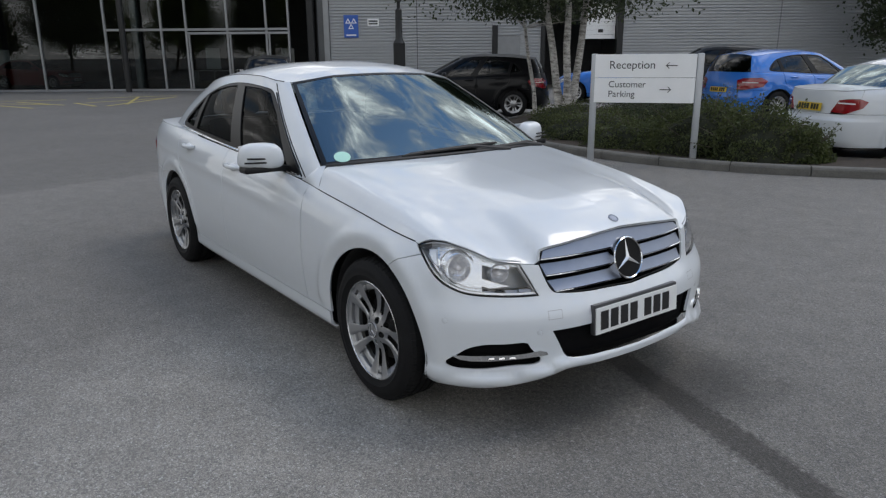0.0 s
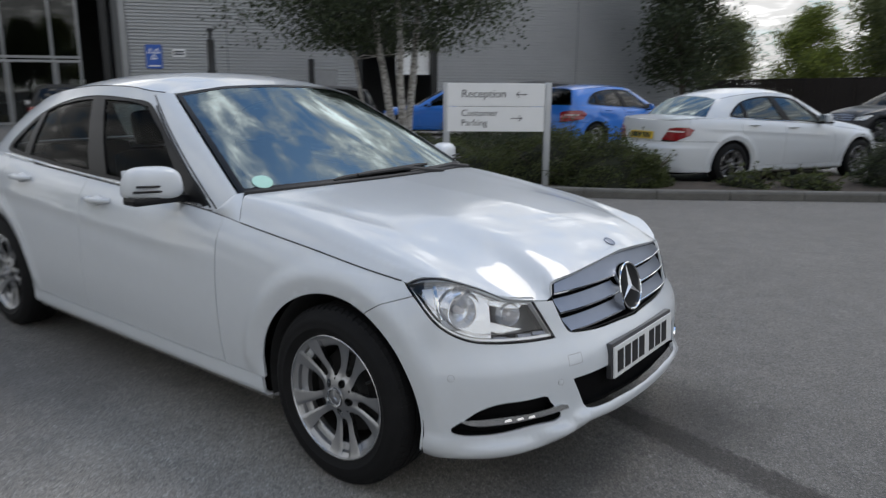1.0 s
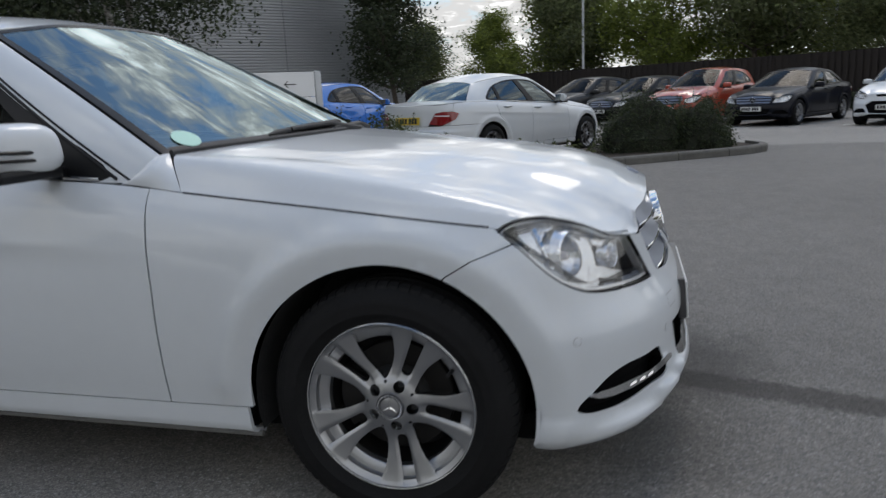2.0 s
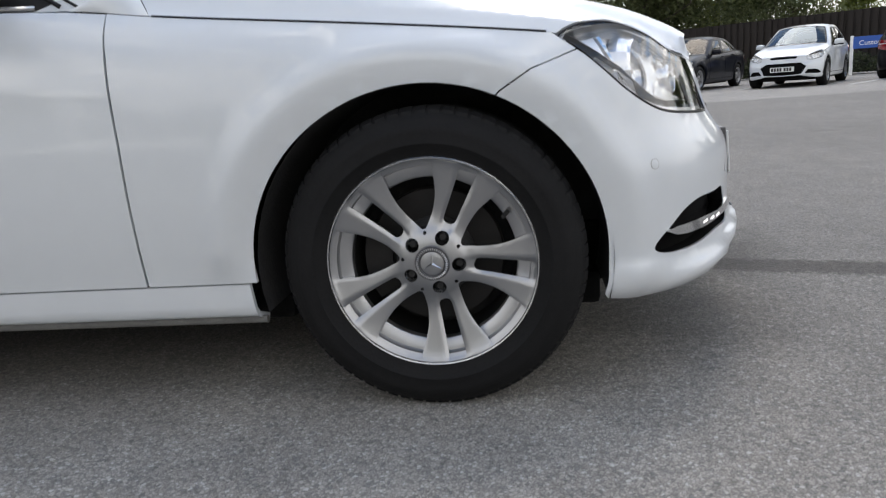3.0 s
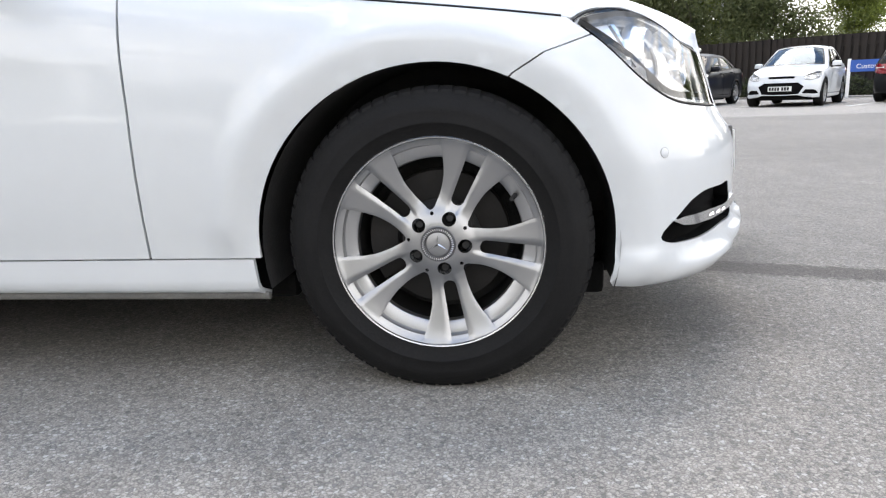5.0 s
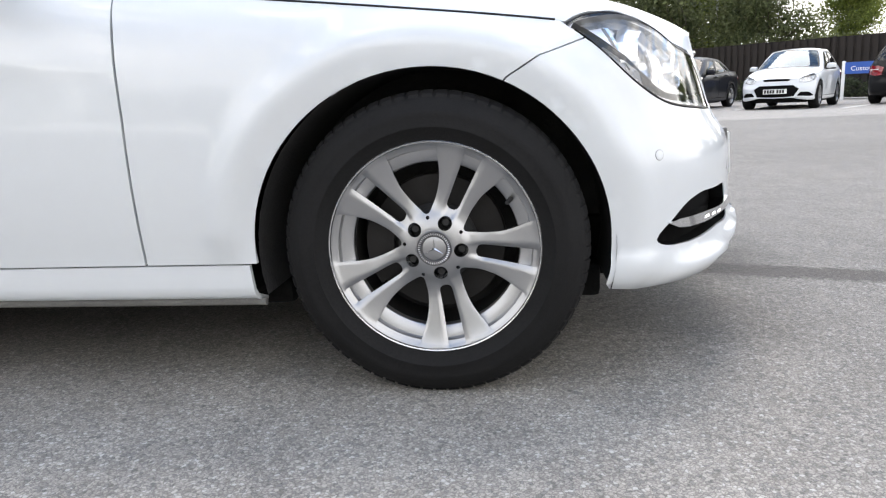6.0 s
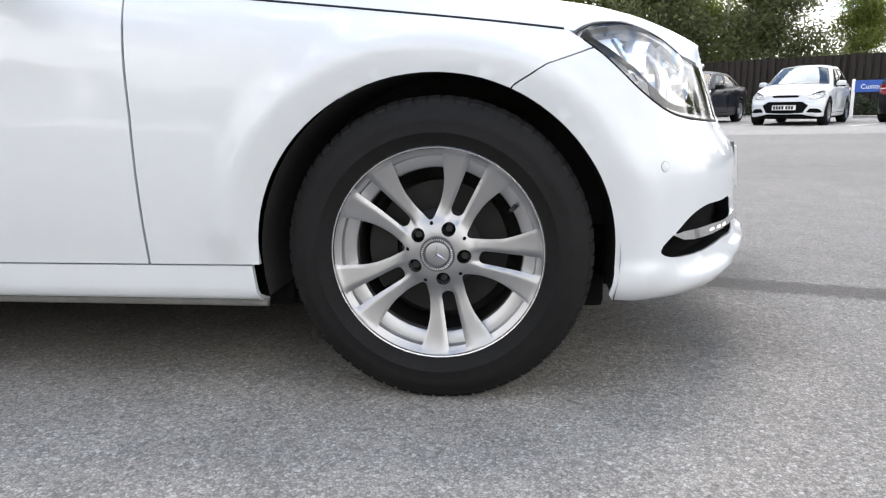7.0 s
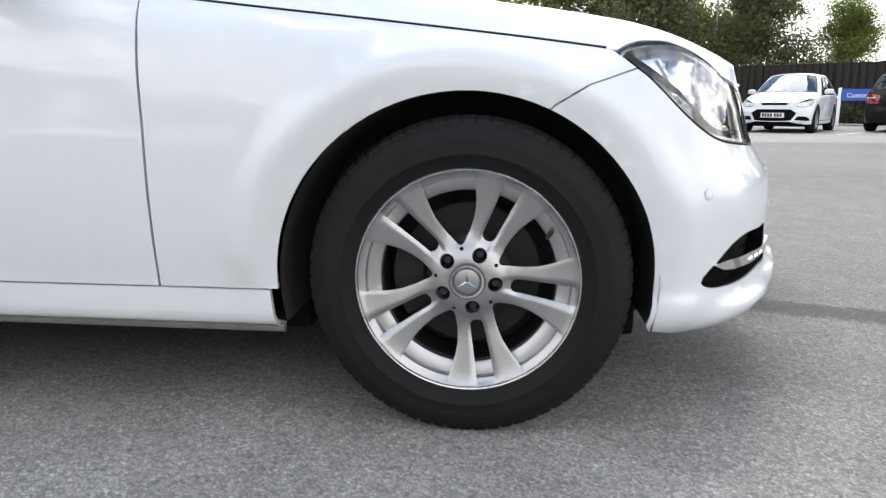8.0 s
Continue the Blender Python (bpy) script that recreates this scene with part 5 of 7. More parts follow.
        box(bm, (-0.032, -0.106, -0.080), (0.064, 0.106, -0.048), 0.012, Matrix.Translation(mc))
        box(bm, (-0.02, -0.075, -0.035), (0.03, 0.075, 0.0), 0.01, Matrix.Translation((-0.945, -s * 0.845, 0.935)) @ Matrix.Rotation(-s * 0.15, 4, "X"))
        bmesh.ops.transform(bm, matrix=Matrix.Diagonal((*b.scale, 1)), verts=bm.verts)
        part("mirror_foot", bm, M_TRIM, car, "black mirror foot")
        if fine:
            for dz, w in ((-0.006, 0.078), (-0.026, 0.095)):
                bm = bmesh.new()
                tube(bm, [mc + Vector((0.072 - 0.018 * abs(t) ** 2, -s * (0.02 + w * t - 0.0), dz + 0.004 * t)) for t in np.linspace(-0.75, 0.9, 9)], 0.0048, 8)
                part("mirror_line", bm, M_TRIM, hs, "", True)
        bm = bmesh.new()
        box(bm, (-0.032, -0.10, -0.055), (-0.026, 0.10, 0.055), 0.0, Matrix.Translation(mc))
        bmesh.ops.transform(bm, matrix=Matrix.Diagonal((*b.scale, 1)), verts=bm.verts)
        part("mirror_glass", bm, M_CHROME, car, "mirror glass")
        # handles
        for hx in (d1 + 0.17, d2 + 0.25):
            hz = float(top(hx)) - 0.075
            bm = bmesh.new()
            pts = [np.array(b.S(s * U(hx + dx), hz + 0.012 * dx, of)) for dx, of in ((0.10, 0.0), (0.085, 0.022), (0.03, 0.032), (-0.03, 0.032), (-0.085, 0.022), (-0.10, 0.0))]
            tube(bm, pts, [0.011, 0.012, 0.0135, 0.0135, 0.012, 0.011], 10)
            part("door_handle", bm, body_mat, car, "", True)
            if fine:
                bm = bmesh.new()
                pts = [np.array(b.S(s * U(hx + dx), hz - 0.004, 0.0008)) for dx in (0.06, 0.0, -0.06)]
                tube(bm, pts, [0.010, 0.026, 0.010], 12)
                part("handle_recess", bm, body_mat, car, "", True)
    # ---- plates
    p = np.array(b.S(0.0, sp["plate_z"])) + (0.004 if fine else 0.012, 0, 0)
    plate("front_plate", car, frame_at(p, (1, 0, 0.06)), M_PLATE_W, (4, 3))
    p = np.array(b.S(b.end, sp["rplate_z"])) - (0.012, 0, 0)
    plate("rear_plate", car, frame_at(p, (-1, 0, 0.10)), M_PLATE_Y, (4, 3))
    if fine:
        front_details(b, car, body_mat)
    # ---- underside, liners, cabin
    bm = bmesh.new()
    k = b.scale
    box(bm, (-wb + 0.42, -0.80, 0.19), (-0.42, 0.80, 0.27), 0.02)
    box(bm, (-wb + 0.36, -0.68, 0.145), (-0.37, 0.68, 0.21), 0.02)
    box(bm, (xe + 0.25, -0.52, 0.165), (0.55, 0.52, 0.32), 0.02)
    box(bm, (0.40, -0.50, 0.205), (0.60, 0.50, 0.24), 0.01)
    box(bm, (0.12, -0.66, 0.15), (0.36, 0.66, 0.23), 0.015)
    bmesh.ops.transform(bm, matrix=Matrix.Diagonal((*k, 1)), verts=bm.verts)
    part("underbody", bm, M_UNDER, car, "black underbody")
    bm = bmesh.new()
    x0, x1, yy, z0, z1 = xe + 0.75, -0.62, 0.735, 0.30, 0.86
    vs = [bm.verts.new(c) for c in ((x0, -yy, z0), (x1, -yy, z0), (x1, yy, z0), (x0, yy, z0), (x0, -yy, z1 + 0.1), (x1, -yy, z1), (x1, yy, z1), (x0, yy, z1 + 0.1))]
    for q in ((0, 1, 2, 3), (0, 1, 5, 4), (1, 2, 6, 5), (2, 3, 7, 6), (3, 0, 4, 7)):
        bm.faces.new([vs[i] for i in q])
    bmesh.ops.transform(bm, matrix=Matrix.Diagonal((*k, 1)), verts=bm.verts)
    part("cabin_lining", bm, M_DASH, car, "dark cabin lining")
    bm = bmesh.new()
    box(bm, (-1.02, -0.70, 0.70), (-0.60, 0.70, 0.915), 0.05)
    box(bm, (-0.72, -0.66, 0.85), (-0.56, 0.66, 0.93), 0.02)
    bmesh.ops.transform(bm, matrix=Matrix.Diagonal((*k, 1)), verts=bm.verts)
    part("dashboard", bm, M_DASH, car, "dark grey dashboard", True)
    for sx, ys in ((-1.62, (-0.37, 0.37)), (-2.42, (-0.38, 0.38))):
        for y in ys:
            bm = bmesh.new()
            box(bm, (sx - 0.02, y - 0.25, 0.35), (sx + 0.50, y + 0.25, 0.53), 0.05)
            box(bm, (-0.07, -0.25, 0.0), (0.07, 0.25, 0.62), 0.055, Matrix.Translation((sx - 0.04, y, 0.45)) @ Matrix.Rotation(radians(-16), 4, "Y"))
            bmesh.ops.transform(bm, matrix=Matrix.Diagonal((*k, 1)), verts=bm.verts)
            st_ = part("car_seat", bm, M_SEAT, car, "dark upholstered seat", True)
            bm = bmesh.new()
            box(bm, (-0.05, -0.13, 0.66), (0.05, 0.13, 0.84), 0.04, Matrix.Translation((sx - 0.04, y, 0.43)) @ Matrix.Rotation(radians(-14), 4, "Y"))
            bmesh.ops.transform(bm, matrix=Matrix.Diagonal((*k, 1)), verts=bm.verts)
            part("headrest", bm, M_SEAT, st_, "", True)
    if fine:
        wm = Matrix.Translation((-1.10, -0.37, 0.80)) @ Matrix.Rotation(radians(-65), 4, "Y")
        bm = bmesh.new()
        tube(bm, [wm @ Vector((0.18 * math.cos(a), 0.18 * math.sin(a), 0)) for a in np.linspace(0, 2 * math.pi, 33)], 0.014, 10, False)
        for a in (0.0, 2.1, 4.2):
            tube(bm, [wm @ Vector((0, 0, -0.02)), wm @ Vector((0.18 * math.cos(a), 0.18 * math.sin(a), 0))], 0.013, 8)
        part("steering_wheel", bm, M_PLASTIC, car, "black steering wheel", True)
        bm = bmesh.new()
        box(bm, (-0.02, -0.11, -0.035), (0.01, 0.11, 0.035), 0.012, Matrix.Translation((-1.20, 0, 1.285)))
        part("inner_mirror", bm, M_PLASTIC, car, "interior mirror", True)
    for xc in (0, -wb):
        for s in (1, -1):
            bm = bmesh.new()
            n = 30
            rr = R + 0.004
            for r0, ya, yb in ((rr, 0.832, 0.50),):
                ring = []
                for i in range(n + 1):
                    a = radians(-14 + 208 * i / n)
                    ring.append((bm.verts.new((xc + xo + rr * math.cos(a), -s * ya, za + rr * math.sin(a))), bm.verts.new((xc + xo + rr * math.cos(a), -s * yb, za + rr * math.sin(a)))))
                for q0, q1 in zip(ring, ring[1:]):
                    bm.faces.new((q0[0], q1[0], q1[1], q0[1]))
                bm.faces.new([q[1] for q in ring])
            bmesh.ops.transform(bm, matrix=Matrix.Diagonal((*k, 1)), verts=bm.verts)
            part("arch_liner", bm, M_LINER, car, "black wheel arch liner", True)
    # ---- wheels
    w = make_wheel("wheel", car, 0.316 * k[2], fine, wheel_mat, fine)
    yw = 0.865 * k[1]
    w.location = (0, -yw, zh * k[2])
    for xc, s in ((-wb, 1), (0, -1), (-wb, -1)):
        c = copy_thing(w, Matrix.Translation((xc * k[0], -s * yw, zh * k[2])) @ (Matrix.Rotation(math.pi, 4, "Z") if s < 0 else Matrix()))
    return car, b


def front_details(b, car, body_mat):
    """Daytime lamps, sensors, covers, wipers, bonnet badge and windscreen sticker."""
    c0 = lambda p: mid_line(p)
    for s in (1, -1):
        lo = [(0.855, 0.344), (0.82, 0.331), (0.782, 0.327), (0.702, 0.327), (0.638, 0.3300), (0.564, 0.3327), (0.505, 0.3350), (0.471, 0.3375)]
        hi = [(0.478, 0.350), (0.505, 0.3575), (0.564, 0.3525), (0.622, 0.3490), (0.703, 0.3505), (0.782, 0.3490), (0.82, 0.3490)]
        poly = [(u * s, z) for u, z in lo + hi]

        def strip(u, z):
            return b.S(u, z, 0.006)
        v, f, nn = panel(poly, [], strip, 0.012, 0.03, centre=c0)
        st = obj("daytime_lamp_strip", v, f, M_CHROME, car, "chrome daytime lamp strip", normals=nn)
        for u0 in (0.712, 0.671, 0.630):
            poly = [(u0 * s, 0.3350), ((u0 - 0.024) * s, 0.3358), ((u0 - 0.021) * s, 0.3415), ((u0 - 0.003) * s, 0.3395)]
            v, f, nn = panel(poly, [], lambda u, z: b.S(u, z, 0.0066), 0.012, 0.003, centre=c0)
            obj("led", v, f, M_LED, st, "lit white light-emitting diode", normals=nn)
        # parking sensors
        for u, z in ((b.U(0.462), 0.487), (b.Uy(0.50), 0.432)):
            p = np.array(b.S(u * s, z))
            e = 0.004
            nrm = np.cross(b.S(u * s + e, z) - p, b.S(u * s, z + e) - p)
            if nrm[0] < 0:
                nrm = -nrm
            lathe_x("sensor_ring", [(0.0005, 0.0006), (0.0110, 0.0006), (0.0110, -0.004)], M_SIGNLINE, car, p, nrm, "", 20)
            lathe_x("parking_sensor", [(0.0005, 0.0009), (0.0096, 0.0009), (0.0101, 0.0007), (0.0101, -0.004)], body_mat, car, p, nrm, "round parking sensor", 20)
        # lamp washer cover
        u0, u1 = b.Uy(0.405), b.Uy(0.465)
        o = [(u0 * s, 0.478), (u1 * s, 0.478), (u1 * s, 0.512), (u0 * s, 0.512)]
        h = [((u0 + 0.0016) * s, 0.4796), ((u1 - 0.0016) * s, 0.4796), ((u1 - 0.0016) * s, 0.5104), ((u0 + 0.0016) * s, 0.5104)]
        v, f, nn = panel(o, [h], lambda u, z: b.S(u, z, 0.0006), 0.01, 0.0, centre=c0)
        obj("washer_cover_joint", v, f, M_SIGNLINE, car, normals=nn)
    # wipers
    for ks, vs, rest in (((0.33, 0.10, -0.34), (0.030, 0.055, 0.075), (-0.38, 0.0)), ((-0.14, -0.40, -0.62), (0.022, 0.030, 0.045), (-0.66, 0.0))):
        bm = bmesh.new()
        tt = np.linspace(0, 1, 12)
        kk = np.interp(tt, (0, 0.5, 1), ks)
        vv = np.interp(tt, (0, 0.5, 1), vs)
        tube(bm, [b.G(float(k), float(v), 0.016) for k, v in zip(kk, vv)], [0.005] + [0.0115] * 10 + [0.005], 8)
        w = part("wiper_blade", bm, M_PLASTIC, car, "black wiper blade", True)
        bm = bmesh.new()
        k1, v1 = 0.5 * (ks[1] + ks[2]), 0.5 * (vs[1] + vs[2])
        tube(bm, [b.G(float(ks[1]) + 0.1, float(vs[1]) - 0.004, 0.028), b.G(k1, v1, 0.030), b.G(rest[0], -0.012, 0.022)], [0.008, 0.011, 0.016], 8)
        part("wiper_arm", bm, M_PLASTIC, w, "", True)
    # scuttle behind the bonnet
    bm = bmesh.new()
    tube(bm, [b.G(float(k), -0.004, 0.006) for k in np.linspace(-0.70, 0.70, 24)], 0.012, 8)
    part("scuttle_strip", bm, M_PLASTIC, car, "black scuttle strip", True)
    # bonnet badge
    q = np.linspace(0, 0.3, 60)
    px = b.B(np.zeros(60), q)
    i = int(np.argmin(np.abs(px[:, 0] - 0.585)))
    d = px[i + 1] - px[i - 1]
    ax = np.cross(d, (0, 1, 0))
    ax = ax if ax[2] > 0 else -ax
    lathe_x("bonnet_badge", [(0.0005, 0.0035), (0.016, 0.0035), (0.017, 0.002), (0.0195, 0.0045), (0.0225, 0.0035), (0.023, -0.003)], M_SATIN, car, px[i], ax, "small round bonnet badge", 28)
    # sticker low on the windscreen, before the driver
    p = np.array(b.G(0.605, 0.075, 0.0005))
    n = np.cross(b.G(0.615, 0.075) - b.G(0.595, 0.075), b.G(0.605, 0.085) - b.G(0.605, 0.065))
    n = n if n[0] > 0 else -n
    lathe_x("windscreen_sticker", [(0.0005, 0.0012), (0.042, 0.0012), (0.0425, 0.0)], M_STICKER, car, p, n, "round pale green sticker", 32)
    # plate holder
    p = np.array(b.S(0.0, 0.440)) + (0.001, 0, 0)
    bm = bmesh.new()
    box(bm, (-0.265, -0.058, -0.02), (0.265, 0.068, 0.002), 0.004)
    bmesh.ops.transform(bm, matrix=frame_at(p, (1, 0, 0.06)), verts=bm.verts)
    part("plate_holder", bm, M_ALLOY_DARK, car, "grey plate holder")


# ---------------------------------------------------------------- ground
def asphalt_material():
    m = bpy.data.materials.new("worn_asphalt")
    m.use_nodes = True
    nt, L = m.node_tree, m.node_tree.links.new
    b = nt.nodes["Principled BSDF"]
    N = nt.nodes.new
    co = N("ShaderNodeTexCoord").outputs["Object"]

    def math_node(op, a, c=None, clamp=False):
        n = N("ShaderNodeMath")
        n.operation, n.use_clamp = op, clamp
        for i, v in ((0, a), (1, c)):
            if v is None:
                continue
            if isinstance(v, (int, float)):
                n.inputs[i].default_value = v
            else:
                L(v, n.inputs[i])
        return n.outputs[0]

    def noise_node(scale, detail=4.0, vec=co):
        n = N("ShaderNodeTexNoise")
        n.inputs["Scale"].default_value, n.inputs["Detail"].default_value = scale, detail
        L(vec, n.inputs["Vector"])
        return n.outputs["Fac"]
    # chippings of about 7 mm, each of its own grey
    CHIP = 140.0
    nz = N("ShaderNodeTexNoise")
    nz.inputs["Scale"].default_value, nz.inputs["Detail"].default_value = 170.0, 2.0
    L(co, nz.inputs["Vector"])
    off = N("ShaderNodeVectorMath")
    off.operation = "MULTIPLY_ADD"
    off.inputs[1].default_value = (0.011, 0.011, 0.0)
    L(nz.outputs["Color"], off.inputs[0])
    L(co, off.inputs[2])
    warped = off.outputs[0]
    vo = N("ShaderNodeTexVoronoi")
    vo.inputs["Scale"].default_value = CHIP
    L(warped, vo.inputs["Vector"])
    sp = N("ShaderNodeSeparateColor")
    L(vo.outputs["Color"], sp.inputs[0])
    rp = N("ShaderNodeValToRGB")
    e = rp.color_ramp.elements
    e[0].position, e[0].color = 0.0, (0.150, 0.148, 0.143, 1)
    e[1].position, e[1].color = 1.0, (0.36, 0.352, 0.338, 1)
    for p, c in ((0.3, 0.215), (0.62, 0.240), (0.86, 0.275)):
        q = e.new(p)
        q.color = (c * 1.10, c * 1.04, c * 0.95, 1)
    L(sp.outputs[0], rp.inputs["Fac"])
    # dark binder in the gaps between the chippings, broad patches of wear
    ve = N("ShaderNodeTexVoronoi")
    ve.feature = "DISTANCE_TO_EDGE"
    ve.inputs["Scale"].default_value = CHIP
    L(warped, ve.inputs["Vector"])
    edge = N("ShaderNodeMapRange")
    for k, v in (("From Min", 0.0), ("From Max", 0.20), ("To Min", 0.50), ("To Max", 1.08)):
        edge.inputs[k].default_value = v
    L(ve.outputs["Distance"], edge.inputs["Value"])
    broad = math_node("MULTIPLY_ADD", noise_node(0.35, 5.0), 0.55)
    broad.node.inputs[2].default_value = 0.60
    mid = math_node("MULTIPLY_ADD", noise_node(5.0, 6.0), 0.5)
    mid.node.inputs[2].default_value = 0.75
    f = math_node("MULTIPLY", math_node("MULTIPLY", broad, mid), edge.outputs["Result"])
    # brightness painted into the ground: paler beside the front wheel, darker further off
    sx = N("ShaderNodeSeparateXYZ")
    L(co, sx.inputs[0])

    def spot(cx, cy, stretch_y, inner, outer, at_inner, at_outer, ragged):
        """A blotch with a ragged edge: at_inner in its middle, at_outer beyond it."""
        dx = math_node("SUBTRACT", sx.outputs["X"], cx)
        dy_ = math_node("MULTIPLY", math_node("SUBTRACT", sx.outputs["Y"], cy), stretch_y)
        r = math_node("SQRT", math_node("ADD", math_node("MULTIPLY", dx, dx), math_node("MULTIPLY", dy_, dy_)))
        mr = N("ShaderNodeMapRange")
        mr.interpolation_type = "SMOOTHSTEP"
        for k, v in (("From Min", inner), ("From Max", outer), ("To Min", at_inner), ("To Max", at_outer)):
            mr.inputs[k].default_value = v
        L(math_node("ADD", r, ragged), mr.inputs["Value"])
        return mr.outputs["Result"]
    wob = math_node("MULTIPLY_ADD", noise_node(3.5, 5.0), 0.16)
    wob.node.inputs[2].default_value = -0.08
    fray = math_node("MULTIPLY_ADD", noise_node(38.0, 3.0), 0.10)
    fray.node.inputs[2].default_value = -0.05
    f = math_node("MULTIPLY", f, spot(-0.25, -1.50, 0.9, 0.4, 1.6, 1.30, 0.87, math_node("MULTIPLY", wob, 5.0)))
    # an old sealed trench that runs ahead from under the car, and a spill beside it
    slope = math_node("MULTIPLY", sx.outputs["X"], 0.29)
    dy = math_node("ABSOLUTE", math_node("SUBTRACT", math_node("ADD", math_node("ADD", sx.outputs["Y"], slope), math_node("MULTIPLY", wob, 0.7)), 0.44))
    band = N("ShaderNodeMapRange")
    band.interpolation_type = "SMOOTHSTEP"
    for k, v in (("From Min", 0.056), ("From Max", 0.112), ("To Min", 0.0), ("To Max", 1.0)):
        band.inputs[k].default_value = v
    L(math_node("ADD", dy, fray), band.inputs["Value"])
    start = N("ShaderNodeMapRange")
    for k, v in (("From Min", 0.15), ("From Max", 0.5), ("To Min", 1.0), ("To Max", 0.0)):
        start.inputs[k].default_value = v
    L(sx.outputs["X"], start.inputs["Value"])
    bandf = math_node("MAXIMUM", band.outputs["Result"], start.outputs["Result"])
    damp = spot(0.80, 0.40, 0.75, 0.10, 0.42, 0.45, 1.0, math_node("ADD", math_node("MULTIPLY", wob, 2.0), math_node("MULTIPLY", fray, 1.5)))
    f = math_node("MULTIPLY", f, damp)
    drips = spot(0.62, -0.28, 0.9, 0.12, 0.40, 0.62, 1.0, math_node("MULTIPLY", fray, 4.5))
    f = math_node("MULTIPLY", f, drips)
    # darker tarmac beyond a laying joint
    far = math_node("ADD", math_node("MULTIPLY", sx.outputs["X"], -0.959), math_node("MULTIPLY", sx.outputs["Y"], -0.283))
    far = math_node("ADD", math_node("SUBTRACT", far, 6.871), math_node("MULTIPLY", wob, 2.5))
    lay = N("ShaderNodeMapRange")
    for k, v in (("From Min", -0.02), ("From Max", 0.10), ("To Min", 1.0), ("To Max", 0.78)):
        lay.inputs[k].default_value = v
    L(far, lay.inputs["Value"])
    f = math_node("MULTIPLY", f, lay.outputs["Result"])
    # paler ground past the end of the bed: sunlit stretch painted into the colour
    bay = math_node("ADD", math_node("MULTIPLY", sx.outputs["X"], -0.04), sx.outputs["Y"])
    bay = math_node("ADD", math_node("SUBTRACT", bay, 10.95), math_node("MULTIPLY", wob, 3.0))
    sunlit_gain = N("ShaderNodeMapRange")
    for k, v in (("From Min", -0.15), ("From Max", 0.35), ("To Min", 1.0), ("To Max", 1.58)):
        sunlit_gain.inputs[k].default_value = v
    L(bay, sunlit_gain.inputs["Value"])
    f = math_node("MULTIPLY", f, sunlit_gain.outputs["Result"])
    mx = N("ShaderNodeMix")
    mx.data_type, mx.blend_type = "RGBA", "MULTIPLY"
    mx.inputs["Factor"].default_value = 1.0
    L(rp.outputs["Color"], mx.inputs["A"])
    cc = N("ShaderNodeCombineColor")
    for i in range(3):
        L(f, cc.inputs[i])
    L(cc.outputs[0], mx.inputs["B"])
    seal = N("ShaderNodeMix")
    seal.data_type = "RGBA"
    L(bandf, seal.inputs["Factor"])
    tar = N("ShaderNodeMix")
    tar.data_type, tar.blend_type = "RGBA", "MULTIPLY"
    tar.inputs["Factor"].default_value = 1.0
    L(mx.outputs["Result"], tar.inputs["A"])
    tar.inputs["B"].default_value = (0.40, 0.39, 0.38, 1)
    L(tar.outputs["Result"], seal.inputs["A"])
    L(mx.outputs["Result"], seal.inputs["B"])
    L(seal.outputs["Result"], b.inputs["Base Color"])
    b.inputs["Roughness"].default_value = 0.78
    bn = N("ShaderNodeBump")
    bn.inputs["Strength"].default_value, bn.inputs["Distance"].default_value = 0.45, 0.004
    hgt = math_node("MINIMUM", math_node("MULTIPLY", ve.outputs["Distance"], 3.0), 0.6)
    L(math_node("ADD", hgt, math_node("MULTIPLY", sp.outputs[1], 0.35)), bn.inputs["Height"])
    L(bn.outputs["Normal"], b.inputs["Normal"])
    return m


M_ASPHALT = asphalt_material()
gv, gf = [], []
xs = [-900, -300, -120, -60, -30, -15, -8, -4, 0, 4, 8, 15, 30, 60, 120, 300, 900]
for y in xs:
    for x in xs:
        gv.append((x, y, 0))
n = len(xs)
for j in range(n - 1):
    for i in range(n - 1):
        gf.append((j * n + i, j * n + i + 1, (j + 1) * n + i + 1, (j + 1) * n + i))
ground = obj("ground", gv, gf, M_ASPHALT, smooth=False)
tagged(ground, "worn grey asphalt car park with a sealed trench", "ground", "", "structure")

M_KERB = material("concrete_kerb", (0.135, 0.130, 0.118), 0.85, vary=0.4, scale=5, bump=0.5, bump_scale=90)
M_SOIL = material("bark_soil", (0.055, 0.04, 0.028), 0.95, vary=0.6, scale=9, bump=1.0, bump_scale=40)
M_LINE = material("white_line_paint", (0.62, 0.62, 0.60), 0.7, vary=0.35, scale=6)
M_YLINE = material("yellow_line_paint", (0.50, 0.40, 0.10), 0.7, vary=0.4, scale=6)

KERB = [(-10.2, 9.6), (-9.2, 7.7), (-7.6, 6.35), (-5.8, 5.75), (-4.05, 5.66), (-2.79, 5.94), (-1.95, 6.36), (-1.15, 6.92), (0.54, 8.13), (1.7, 8.95), (2.45, 9.55), (2.75, 10.1), (2.6, 10.8)]
kt = np.concatenate([[0], np.cumsum(np.linalg.norm(np.diff(np.array(KERB), axis=0), axis=1))])
kerb_curve = cubic(np.column_stack([kt, KERB]))
bed_back = [(1.6, 11.6), (0.4, 11.0), (-0.7, 9.9), (-1.5, 8.1), (-3.3, 7.35), (-5.2, 9.2), (-7.4, 11.2), (-9.4, 11.0)]
ks_ = np.linspace(0.0, kt[-1], 60)
kd = kerb_curve(ks_ + 0.02) - kerb_curve(ks_ - 0.02)
kd /= np.linalg.norm(kd, axis=1)[:, None]
